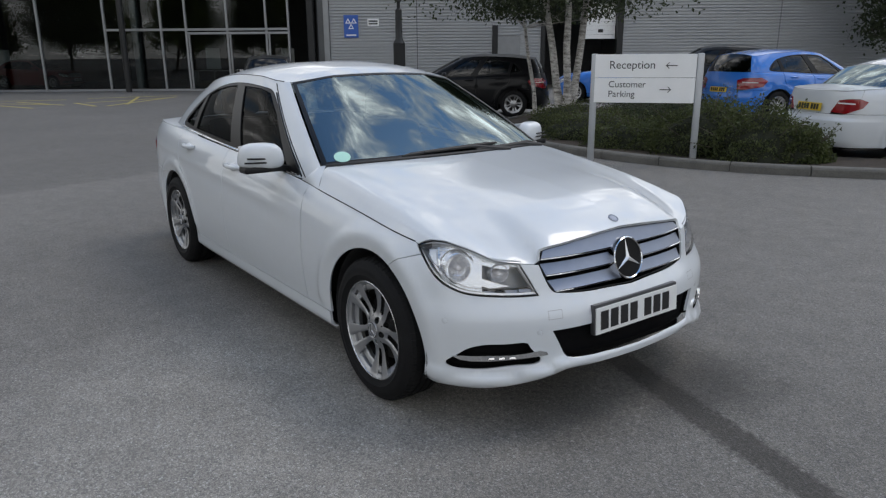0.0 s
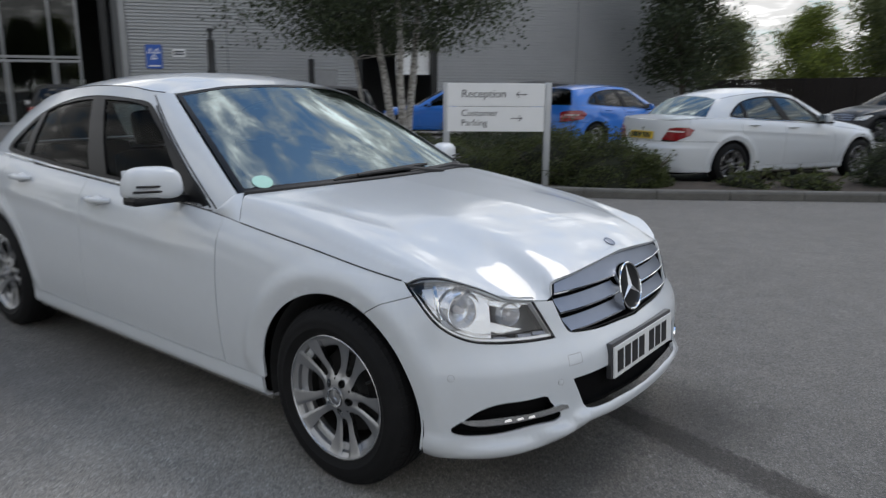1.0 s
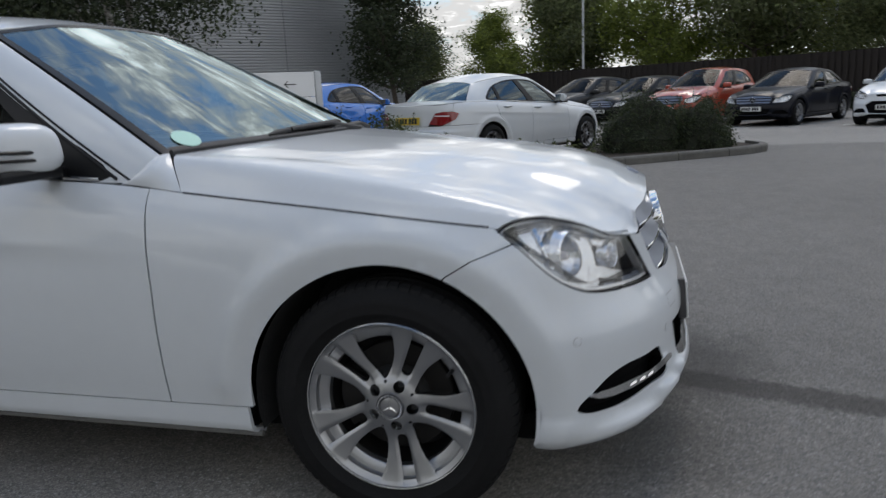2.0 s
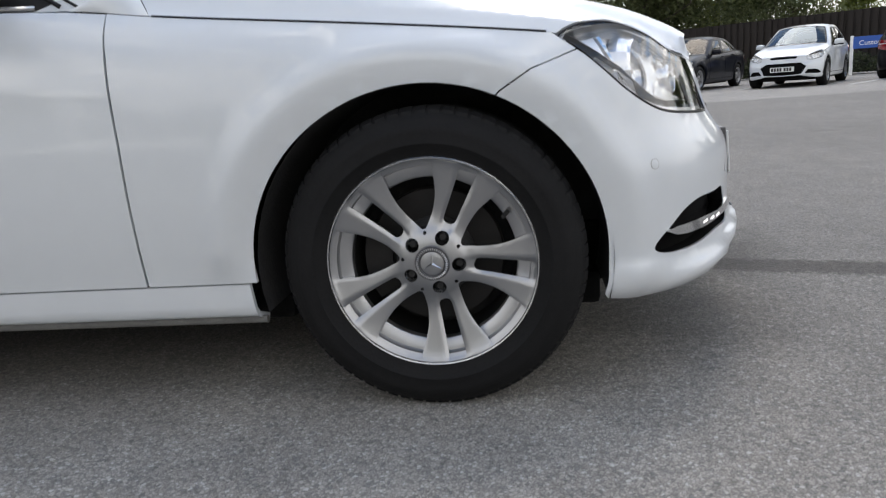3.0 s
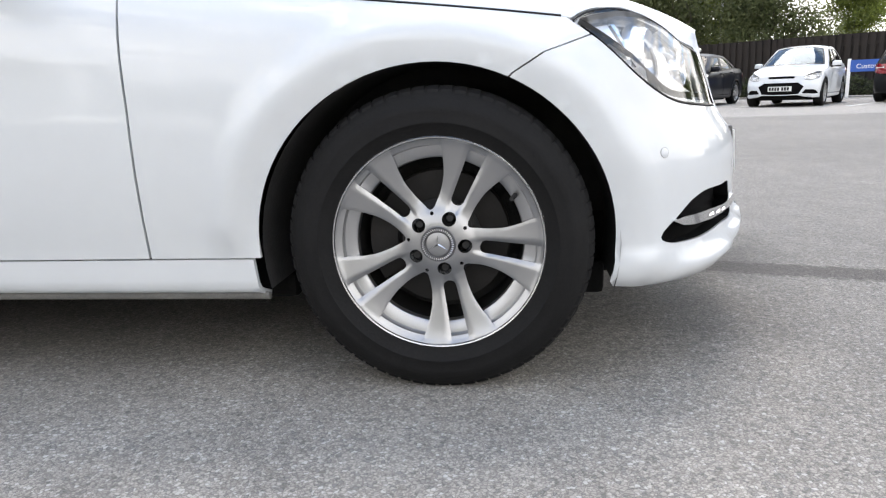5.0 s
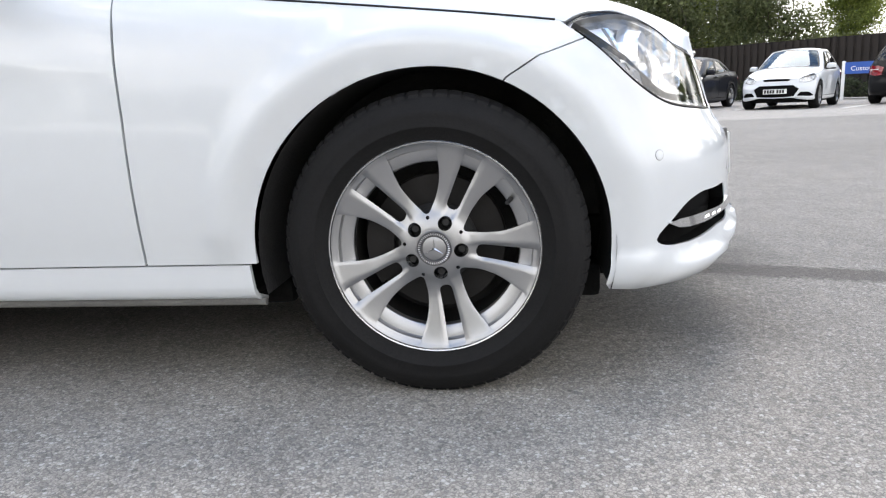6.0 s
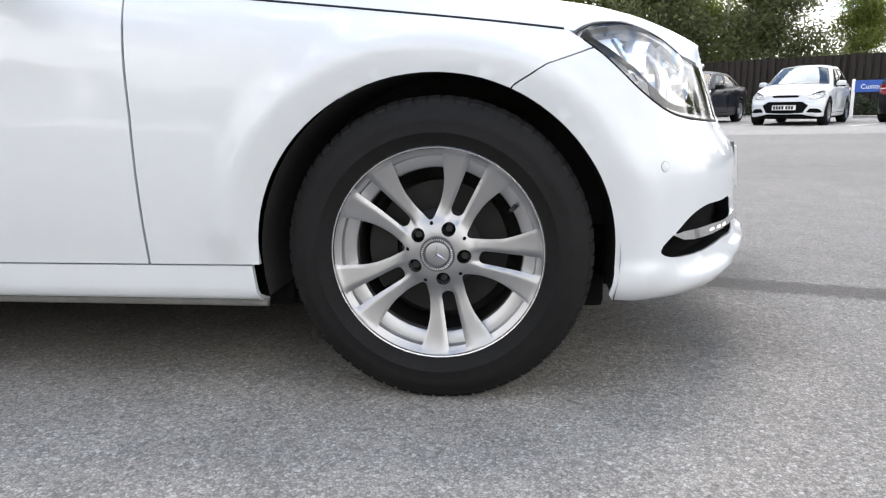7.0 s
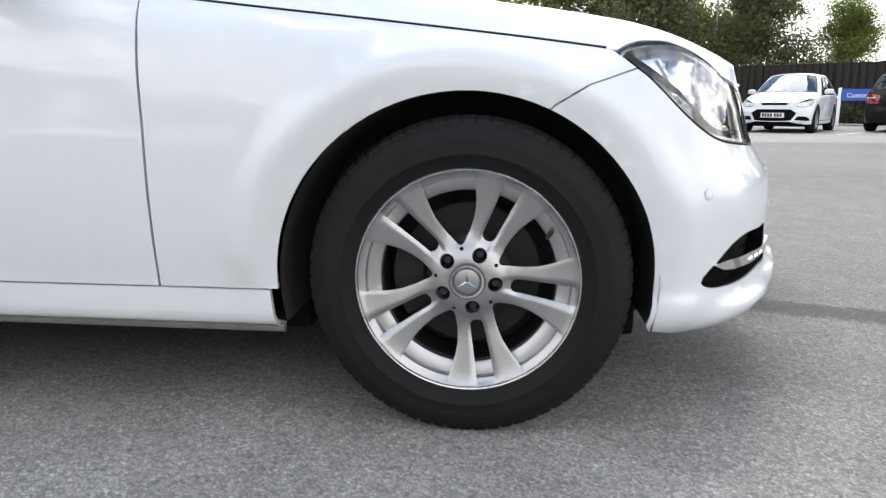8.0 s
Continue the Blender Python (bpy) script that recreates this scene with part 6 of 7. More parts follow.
front = [tuple(p) for p in kerb_curve(ks_) + np.column_stack([-kd[:, 1], kd[:, 0]]) * 0.10]


def bedz(x, y):
    return np.stack([x, y, 0.085 + 0.03 * np.sin(1.7 * x + 0.6) * np.cos(1.3 * y)], -1)


pn = panel(front + bed_back, [], bedz, 0.35, 0.10, centre=lambda p: p - (0, 0, 1))
bed = obj("planting_bed", *pn[:2], M_SOIL, normals=pn[2])
tagged(bed, "dark soil planting bed behind the kerb", "planting bed", "", "structure")

# ---------------------------------------------------------------- planting
def leaf_material(name, color, thin=0.45):
    """A leaf that lets some light through, of a shade of its own."""
    m = material(name, color, 0.55, vary=0.45, scale=1.6, island=0.4)
    nt = m.node_tree
    b = nt.nodes["Principled BSDF"]
    src = b.inputs["Base Color"].links[0].from_socket
    tr = nt.nodes.new("ShaderNodeBsdfTranslucent")
    nt.links.new(src, tr.inputs["Color"])
    ms = nt.nodes.new("ShaderNodeMixShader")
    ms.inputs[0].default_value = thin
    nt.links.new(b.outputs[0], ms.inputs[1])
    nt.links.new(tr.outputs[0], ms.inputs[2])
    nt.links.new(ms.outputs[0], nt.nodes["Material Output"].inputs["Surface"])
    return m


M_LEAF = leaf_material("shrub_leaf", (0.092, 0.115, 0.038))
M_LEAF_Y = leaf_material("yellow_green_leaf", (0.20, 0.25, 0.05), 0.55)
M_LEAF_G = leaf_material("wood_leaf", (0.165, 0.195, 0.085), 0.6)
M_LEAF_D = leaf_material("dark_leaf", (0.058, 0.078, 0.036))
M_CORE = material("shrub_shade_core", (0.02, 0.024, 0.012), 0.95, vary=0.4, scale=8)
M_BARK = material("grey_bark", (0.12, 0.10, 0.08), 0.9, vary=0.5, scale=9, bump=0.8, bump_scale=40)
M_BIRCH = material("birch_bark", (0.66, 0.64, 0.60), 0.8, color2=(0.06, 0.05, 0.045), scale=7, bump=0.5, bump_scale=40, stretch=(1, 1, 3.2))


def leaf_mesh(name, centres, size, mat, parent, rng, droop=0.0, label="", narrow=0.55):
    """Many small bent leaves, one at each centre."""
    n = len(centres)
    a = rng.normal(size=(n, 3))
    a[:, 2] -= droop
    a /= np.linalg.norm(a, axis=1)[:, None]
    b = np.cross(a, rng.normal(size=(n, 3)))
    b /= np.linalg.norm(b, axis=1)[:, None]
    c = np.cross(a, b)
    s = size * rng.uniform(0.6, 1.35, (n, 1))
    p0 = centres - a * s * 0.5
    p2 = centres + a * s * 0.5
    m = centres + c * s * 0.08
    p1, p3 = m + b * s * narrow * 0.5, m - b * s * narrow * 0.5
    v = np.stack([p0, p1, p2, p3], 1).reshape(-1, 3)
    f = np.arange(n * 4).reshape(-1, 4)
    me = bpy.data.meshes.new(name)
    me.from_pydata(v.tolist(), [], f.tolist())
    me.materials.append(mat)
    ob = tagged(new(name, me), kind="stuff")
    ob.parent = parent
    if label:
        tagged(ob, label)
    return ob


def shrub(x, y, rx, ry, h, leaves, size, mat, label, seed, turn=0.0):
    rng = np.random.default_rng(seed)
    e = thing("shrub", Matrix.Translation((x, y, 0.08)) @ Matrix.Rotation(turn, 4, "Z"), label, "shrub", "shrubs in the planting bed")
    # added hull, toned dark for the shade between the leaves
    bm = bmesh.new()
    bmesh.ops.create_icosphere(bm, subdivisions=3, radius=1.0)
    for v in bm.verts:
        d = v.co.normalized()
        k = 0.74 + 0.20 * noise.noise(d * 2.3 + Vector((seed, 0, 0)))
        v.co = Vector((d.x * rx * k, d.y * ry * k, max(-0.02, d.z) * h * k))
    part("shrub_shade_core", bm, M_CORE, e, "", True)
    d = rng.normal(size=(leaves, 3))
    d[:, 2] = np.abs(d[:, 2])
    d /= np.linalg.norm(d, axis=1)[:, None]
    lump = np.array([0.84 + 0.30 * noise.noise(Vector(q) * 2.6 + Vector((seed * 1.7, 3, 0))) + 0.12 * noise.noise(Vector(q) * 8) for q in d])
    r = lump * rng.uniform(0.80, 1.08, leaves)
    c = d * r[:, None] * (rx, ry, h)
    leaf_mesh("foliage", c, size, mat, e, rng)
    # a few shoots that stand out
    bm = bmesh.new()
    tip = []
    for i in range(14):
        q = rng.normal(size=3)
        q[2] = abs(q[2]) + 0.4
        q /= np.linalg.norm(q)
        p = q * (rx, ry, h)
        t = p + q * rng.uniform(0.06, 0.2)
        tube(bm, [p * 0.7, p, t], [0.006, 0.004, 0.002], 4)
        tip += [p + (t - p) * w + rng.normal(size=3) * 0.02 for w in np.linspace(0.2, 1, 7)]
    tagged(part("twig_growth", bm, M_BARK, e), kind="stuff")
    leaf_mesh("shoot_leaves", np.array(tip), size * 1.1, mat, e, rng)
    return e


L_HEDGE = "low dense green shrub in the planting bed"
for i, (x, y, rx, ry, h, mt) in enumerate((
        (-7.4, 8.3, 1.2, 1.0, 0.55, M_LEAF), (-5.9, 7.2, 1.2, 0.9, 0.55, M_LEAF), (-4.7, 6.8, 1.0, 0.8, 0.45, M_LEAF), (-5.1, 8.2, 1.3, 0.9, 0.62, M_LEAF_D),
        (-3.5, 6.85, 0.95, 0.62, 0.80, M_LEAF), (-2.7, 6.90, 0.85, 0.58, 0.75, M_LEAF), (-2.25, 7.05, 0.45, 0.38, 0.50, M_LEAF), (-6.6, 9.6, 1.4, 0.9, 0.6, M_LEAF_D), (-4.3, 7.7, 1.0, 0.7, 0.92, M_LEAF_D))):
    shrub(x, y, rx, ry, h, 9500, 0.040, mt, L_HEDGE, 11 + i, radians(35))
shrub(-1.05, 7.75, 0.35, 0.25, 0.28, 900, 0.055, M_LEAF, "small straggling shrub at the kerb", 31)
shrub(-0.35, 8.35, 0.40, 0.25, 0.22, 900, 0.055, M_LEAF, "small straggling shrub at the kerb", 32)
shrub(0.80, 9.60, 1.00, 0.62, 0.95, 13000, 0.038, M_LEAF_D, "dark rounded evergreen shrub at the end of the bed", 33, radians(36))
shrub(1.65, 9.98, 0.75, 0.52, 0.84, 9500, 0.038, M_LEAF_D, "dark rounded evergreen shrub at the end of the bed", 34, radians(36))


def limb(bm, p, d, length, r, depth, rng, tips, spread=0.7, up=0.25):
    n = 4
    pts, rad = [p], [r]
    for i in range(n):
        d = (d + Vector(rng.normal(size=3)) * 0.16 + Vector((0, 0, up * 0.15))).normalized()
        p = p + d * (length / n)
        pts.append(p)
        rad.append(r * (1 - 0.55 * (i + 1) / n))
        if depth == 0:
            tips.append(p.copy())
    tube(bm, pts, rad, 7 if r > 0.04 else 5)
    tips.append(p.copy())
    if depth > 0:
        for k in range(3 if depth > 1 else 4):
            q = pts[1 + (k % (n - 1)) + 1]
            a = rng.uniform(0, 2 * math.pi)
            nd = (d * 0.5 + Vector((math.cos(a), math.sin(a), 0.15 + up)) * spread).normalized()
            limb(bm, q, nd, length * rng.uniform(0.5, 0.72), r * 0.45, depth - 1, rng, tips, spread, up)


def tree(name, m, label, stems, height, spread, leaves, size, mat, bark, seed, droop=0.0, first=0.3, clump=0.45, group="trees", leans=None, bare=0.16, girth=1.0):
    """Tapered trunks that fork into limbs, with leaves in clumps round the twigs."""
    rng = np.random.default_rng(seed)
    e = thing(name, m, label, "tree", group)
    tips = []
    for s in range(stems):
        bm = bmesh.new()
        a = 2 * math.pi * s / max(1, stems) + rng.uniform(-0.4, 0.4)
        lean = 0.0 if stems == 1 else rng.uniform(0.08, 0.26)
        p = Vector((math.cos(a) * 0.16 * (stems > 1), math.sin(a) * 0.16 * (stems > 1), -0.05))
        d = Vector((math.cos(a) * lean, math.sin(a) * lean, 1)).normalized()
        if leans:
            # stems that fan out across the view of the bed
            la, lb = leans[s]
            p = Vector((0.59, 0.81, 0)) * la * 0.6 + Vector((-0.81, 0.59, 0)) * lb + Vector((0, 0, -0.05))
            d = (Vector((0.59, 0.81, 0)) * la + Vector((-0.81, 0.59, 0)) * lb + Vector((0, 0, 1))).normalized()
        r = height * (0.0120 if stems > 1 else 0.017) * girth
        pts, rad = [p.copy()], [r * 1.25]
        n = 9
        for i in range(n):
            d = (d + Vector((rng.normal() * 0.05, rng.normal() * 0.05, 0.0 if leans else 0.03))).normalized()
            p = p + d * height * 0.9 / n
            pts.append(p.copy())
            rad.append(r * (1 - 0.85 * (i + 1) / n))
        tube(bm, pts, rad, 10)
        part("trunk", bm, bark, e, "", True)
        bm = bmesh.new()
        for i in range(2, n + 1):
            if i / n < first:
                continue
            for k in range(3):
                b = rng.uniform(0, 2 * math.pi)
                up = 0.35 - droop * 0.3
                nd = Vector((math.cos(b), math.sin(b), up + rng.uniform(-0.2, 0.2))).normalized()
                taper = 1.0 - 0.62 * max(0.0, (i / n - 0.45) / 0.55)
                limb(bm, pts[i], nd, spread * taper * rng.uniform(0.65, 1.05), rad[i] * 0.5, 1, rng, tips, 0.7, up)
        tagged(part("branchwork", bm, bark, e, "", True), kind="stuff")
    t = np.array([tuple(q) for q in tips])
    pick = t[rng.integers(0, len(t), leaves)]
    c = pick + rng.normal(size=(leaves, 3)) * clump * np.array([1, 1, 0.8])
    if droop > 0:
        c[:, 2] -= np.abs(rng.normal(size=leaves)) * droop * 0.8
    c = c[c[:, 2] > height * bare]
    leaf_mesh("crown", c, size, mat, e, rng, droop)
    return e


tree("birch_tree", Matrix.Translation((-8.9, 9.55, 0.1)), "multi-stemmed white-barked birch with drooping leaves", 3, 8.0, 2.3, 70000, 0.085, M_LEAF_D, M_BIRCH, 5, droop=0.6, first=0.34, clump=0.30, group="", leans=((-0.19, 0.03), (-0.03, -0.08), (0.13, 0.05)), bare=0.268)
tree("slim_tree", Matrix.Translation((-10.0, 9.62, 0.05)), "slim pale-barked tree with dark hanging leaves beside the birch", 1, 7.0, 1.9, 34000, 0.085, M_LEAF_D, M_BIRCH, 14, droop=0.5, first=0.30, clump=0.30, group="", bare=0.31, girth=0.42)
tree("dark_tree", Matrix.Translation((-10.2, 30.6, 0)) @ Matrix.Scale(0.92, 4), "dense dark-leaved tree beside the clad building", 1, 9.0, 2.0, 15000, 0.20, M_LEAF_D, M_BARK, 8, first=0.2, clump=0.42, group="")
t1 = tree("tree", Matrix.Translation((2.0, 34.5, 0)) @ Matrix.Scale(0.84, 4), "tall green tree behind the timber fence", 1, 10.0, 3.3, 25000, 0.21, M_LEAF_Y, M_BARK, 21, first=0.2, clump=0.55, group="trees behind the fence")
t2 = tree("tree", Matrix.Translation((6.2, 33.0, 0)) @ Matrix.Scale(0.95, 4), "tall green tree behind the timber fence", 1, 9.0, 3.0, 24000, 0.21, M_LEAF_G, M_BARK, 22, first=0.2, clump=0.6, group="trees behind the fence")
t3 = tree("tree", Matrix.Translation((11.4, 31.3, 0)) @ Matrix.Scale(0.72, 4), "tall dark green tree behind the timber fence", 1, 8.0, 3.0, 26000, 0.20, M_LEAF_G, M_BARK, 23, first=0.15, clump=0.6, group="trees behind the fence")
for src, x, y, rz, s in ((t2, -2.6, 37, 40, 0.85), (t1, -8, 42, 100, 0.7), 
                          (t1, 14.7, 31.7, 260, 0.58), (t2, 21, 29, 310, 0.9), (t3, 24.5, 25, 150, 1.0), (t1, 27, 21, 20, 0.9), (t3, -14, 45, 220, 1.0), (t2, -19, 48, 15, 1.1)):
    copy_thing(src, Matrix.Translation((x, y, 0)) @ Matrix.Rotation(radians(rz), 4, "Z") @ Matrix.Scale(s, 4))

t4 = tree("tree", Matrix.Translation((-2.4, 38.5, 0)) @ Matrix.Scale(0.8, 4), "dense dark tree in the wood behind the fence", 1, 9.0, 3.6, 18000, 0.24, M_LEAF_Y, M_BARK, 24, first=0.1, clump=0.7, group="trees behind the fence")
for x, y, a, sc in ((2.2, 39.0, 70, 0.62), (6.6, 37.5, 160, 0.62), (-6.4, 40.0, 250, 0.5), (9.3, 36.0, 20, 0.75)):
    copy_thing(t4, Matrix.Translation((x, y, 0)) @ Matrix.Rotation(radians(a), 4, "Z") @ Matrix.Scale(sc, 4))
# trees on the far side of the car park, which the panes and paint mirror
for i, (src, x, y, a, sc) in enumerate(((t1, -26, -33, 20, 1.0), (t2, -15, -36, 140, 1.1), (t1, -4, -35, 75, 1.05), (t2, 7, -36, 200, 1.0), (t1, 18, -32, 300, 1.1), 
                                        # unseen second row, added to block low sky light from under the car
                                        (t2, -21, -38, 60, 0.9), (t1, -9, -40, 170, 1.15), (t2, 1, -39, 310, 1.0),
                                        (t1, 12, -38, 15, 1.1), (t2, -33, -28, 280, 1.1), (t1, -38, -20, 35, 1.0))):
    o = copy_thing(src, Matrix.Translation((x, y, 0)) @ Matrix.Rotation(radians(a), 4, "Z") @ Matrix.Scale(sc, 4))
    tagged(o, "tall green tree out of view across the car park", "tree", "trees across the car park")

# ---------------------------------------------------------------- clad building with the glazed showroom
M_CLAD = material("grey_profiled_cladding", (0.40, 0.415, 0.43), 0.42, 0.25, vary=0.12, scale=0.8, rvary=0.06)
M_CLAD_D = material("dark_grey_cladding", (0.12, 0.125, 0.13), 0.45, 0.2, vary=0.15, scale=0.8)
M_ALU = material("grey_aluminium", (0.30, 0.31, 0.32), 0.4, 0.6, vary=0.15, scale=4)
M_DARKALU = material("dark_aluminium", (0.02, 0.021, 0.022), 0.45, 0.3, vary=0.2, scale=4)
M_SHOPFLOOR = material("showroom_floor", (0.10, 0.10, 0.10), 0.35, vary=0.25, scale=1.2)
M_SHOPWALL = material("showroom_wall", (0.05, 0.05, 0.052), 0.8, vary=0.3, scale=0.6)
M_BLUESIGN = material("blue_sign", (0.02, 0.10, 0.42), 0.4, vary=0.08, scale=8)
M_WHITESIGN = material("white_sign", (0.83, 0.84, 0.84), 0.45, vary=0.05, scale=5)
M_SIGNGREY = material("grey_sign_post", (0.46, 0.48, 0.50), 0.4, 0.5, vary=0.1, scale=6)
M_TEXT = material("grey_lettering", (0.055, 0.058, 0.062), 0.6, vary=0.1, scale=30)
MB = Matrix(((0.6, 0.8, 0, -33.0), (0.8, -0.6, 0, 5.1), (0, 0, 1, 0), (0, 0, 0, 1)))   # along the wall, out of the wall, up
hall = thing("building", MB, "grey clad commercial building with a glazed showroom", "building", kind="structure")


def bpart(name, lo, hi, mat, label="", bevel=0.0, parent=hall):
    bm = bmesh.new()
    box(bm, lo, hi, bevel)
    return part(name, bm, mat, parent, label)


def ribbed(name, x0, x1, z0, z1, parent=hall):
    """Profiled sheet with level ribs of 0.13 m."""
    prof = []
    z = z0
    while z < z1:
        prof += [(0.0, z), (0.0, z + 0.042), (0.075, z + 0.050), (0.075, z + 0.118)]
        z += 0.13
    v = [(x, y, q) for x in (x0, x1) for y, q in prof]
    k = len(prof)
    f = [(i, k + i, k + i + 1, i + 1) for i in range(k - 1)]
    return obj(name, v, [q[::-1] for q in f], M_CLAD, parent, smooth=False)


for a, b_, z0 in ((10.05, 13.9, 0.0), (13.93, 17.25, 0.0), (17.25, 18.5, 2.3), (18.5, 19.4, 0.0), (19.4, 23.05, 4.1), (23.05, 29.9, 0.0), (29.93, 36.5, 0.0)):
    ribbed("wall_panel", a, b_, z0, 9.2)
bpart("back_wall", (9.5, -0.6, 0), (19.4, -0.02, 9.2), M_CLAD_D)
bpart("back_wall", (23.05, -0.6, 0), (36.5, -0.02, 9.2), M_CLAD_D)
bpart("back_wall", (19.4, -0.6, 4.1), (23.05, -0.02, 9.2), M_CLAD_D)
bpart("end_wall", (36.4, -20, 0), (36.6, 0.05, 9.2), M_CLAD)
bpart("parapet", (9.5, -0.7, 9.2), (36.6, 0.12, 9.5), M_ALU)
bpart("roof", (-30, -20, 9.3), (36.6, -0.6, 9.45), M_CLAD_D)
# recessed workshop entrance
bpart("entrance_back", (19.4, -4.6, 0), (23.05, -4.5, 4.1), M_SHOPWALL)
bpart("entrance_side", (19.3, -4.6, 0), (19.4, -0.62, 4.1), M_SHOPWALL)
bpart("entrance_side", (23.05, -4.6, 0), (23.15, -0.62, 4.1), M_SHOPWALL)
for i in range(9):
    z = 2.15 + 0.185 * i
    bpart("shutter_slat", (21.2, -0.34, z), (22.76, -0.30 + 0.012 * (i % 2), z + 0.180), M_WHITESIGN, "pale slat of a half raised roller shutter", 0.006)
bpart("shutter_notice", (22.0, -0.285, 2.42), (22.22, -0.275, 2.56), M_DARKALU, "small dark notice on the shutter")
bpart("entrance_post", (22.78, -0.3, 0), (23.04, 0.10, 4.2), M_DARKALU, "dark entrance post", 0.01)
bpart("entrance_post", (19.42, -0.3, 0), (19.6, 0.10, 4.2), M_DARKALU, "dark entrance post", 0.01)
bpart("entrance_lintel", (19.4, 0.0, 3.75), (23.05, 0.14, 4.2), M_DARKALU, "dark lintel", 0.01)
bpart("door_post", (17.26, 0.02, 0), (17.5, 0.14, 2.75), M_DARKALU, "dark post beside the steel door", 0.01)
bpart("side_door", (17.5, 0.04, 0), (18.5, 0.09, 2.28), M_ALU, "grey steel door", 0.008)
bpart("door_handle", (18.34, 0.09, 1.0), (18.40, 0.14, 1.16), M_DARKALU, "", 0.008)
# showroom
bpart("showroom_floor", (-30, -14, 0.0), (9.5, -0.05, 0.04), M_SHOPFLOOR)
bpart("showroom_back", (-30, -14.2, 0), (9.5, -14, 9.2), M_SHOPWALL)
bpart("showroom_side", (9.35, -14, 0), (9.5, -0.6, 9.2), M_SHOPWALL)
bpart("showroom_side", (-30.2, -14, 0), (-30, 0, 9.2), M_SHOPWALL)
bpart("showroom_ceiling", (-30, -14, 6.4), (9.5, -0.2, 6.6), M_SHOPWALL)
bpart("showroom_fascia", (-30, -0.2, 6.6), (9.5, 0.15, 9.5), M_CLAD, "grey fascia over the glazing")
bpart("corner_column", (9.10, 0.05, 0), (9.38, 0.40, 9.2), M_DARKALU, "dark column at the glazing's end", 0.02)
bpart("corner_trim", (9.78, 0.02, 0), (10.03, 0.14, 9.2), M_ALU, "pale corner trim", 0.01)
mull = [-26, -23.2, -20.4, -17.6, -14.8, -12, -9.0, -6.0, -3.0, -0.02, 2.5, 3.62, 5.46, 7.2, 8.2]
for i, x in enumerate(mull):
    bpart("mullion", (x - 0.045, -0.10, 0), (x + 0.045, 0.05, 6.6), M_ALU, bevel=0.008)
for a, b_ in zip(mull, mull[1:]):
    for z0, z1 in (((0.10, 6.5),) if b_ < 0.5 else ((0.10, 2.60), (2.72, 6.5))):
        o = bpart("shop_pane", (a + 0.05, -0.045, z0), (b_ - 0.05, -0.025, z1), G_SHOP)
        o.visible_shadow = False
bpart("transom", (0.03, -0.09, 2.61), (8.2, 0.04, 2.71), M_ALU, bevel=0.008)
bpart("bottom_rail", (-26, -0.09, 0.0), (8.2, 0.04, 0.09), M_ALU, bevel=0.008)
for x in (3.74, 5.58, 7.32):
    bpart("door_stile", (x - 0.035, -0.02, 0.09), (x + 0.035, 0.055, 2.5), M_ALU, bevel=0.006)
bpart("door_head", (3.62, -0.02, 2.45), (8.2, 0.055, 2.55), M_ALU, bevel=0.006)
for x in (-18, -9.5, 0.78):
    bm = bmesh.new()
    tube(bm, [(x, -1.4, 0.04), (x, -1.4, 6.4)], 0.20, 20)
    part("showroom_column", bm, M_SIGNGREY, hall, "round pale column inside", True)
for x in (-5.2, 1.15):
    bm = bmesh.new()
    tube(bm, [(x, 0.9, 0.0), (x, 0.9, 6.8)], 0.13, 16)
    part("outer_column", bm, M_DARKALU, hall, "slim dark steel column", True)
# desks and boards on the showroom floor
M_PALE = material("pale_laminate", (0.62, 0.63, 0.64), 0.4, vary=0.08, scale=4)
for x, y, w in ((-14.5, -2.2, 1.8), (-10.6, -3.0, 1.4), (1.6, -6.5, 2.4)):
    bpart("desk_top", (x, y - 0.4, 0.74), (x + w, y + 0.4, 0.79), M_PALE, "pale showroom desk top", 0.008)
    bpart("desk_panel", (x + 0.04, y - 0.3, 0.04), (x + 0.08, y + 0.35, 0.74), M_PALE)
    bpart("desk_panel", (x + w - 0.08, y - 0.3, 0.04), (x + w - 0.04, y + 0.35, 0.74), M_PALE)
for x, y in ((-11.6, -2.0), (-8.2, -5.0), (3.4, -3.0), (6.2, -7.0)):
    bpart("display_board", (x, y, 0.9), (x + 0.7, y + 0.03, 1.9), M_PALE, "pale display board", 0.006)
    bpart("display_leg", (x + 0.32, y, 0.04), (x + 0.38, y + 0.03, 0.9), M_ALU)
# white fleck lights in the showroom
M_SHOPLIGHT = material("showroom_lamp", (1.0, 0.97, 0.9), 0.4, emit=3.0)
for x in range(-22, 9, 5):
    for y in (-4, -9):
        bpart("ceiling_lamp", (x, y, 6.34), (x + 1.2, y + 0.12, 6.38), M_SHOPLIGHT, "small lit ceiling lamp")


def text_mesh(body, size, m, mat, parent, align="LEFT"):
    cu = bpy.data.curves.new("lettering", "FONT")
    cu.body, cu.size, cu.extrude, cu.align_x = body, size, 0.0015, align
    tmp = bpy.data.objects.new("tmp", cu)
    me = bpy.data.meshes.new_from_object(tmp)
    bpy.data.objects.remove(tmp)
    me.materials.clear()
    me.materials.append(mat)
    me.transform(m)
    o = new("lettering", me)
    o.parent = parent
    return o


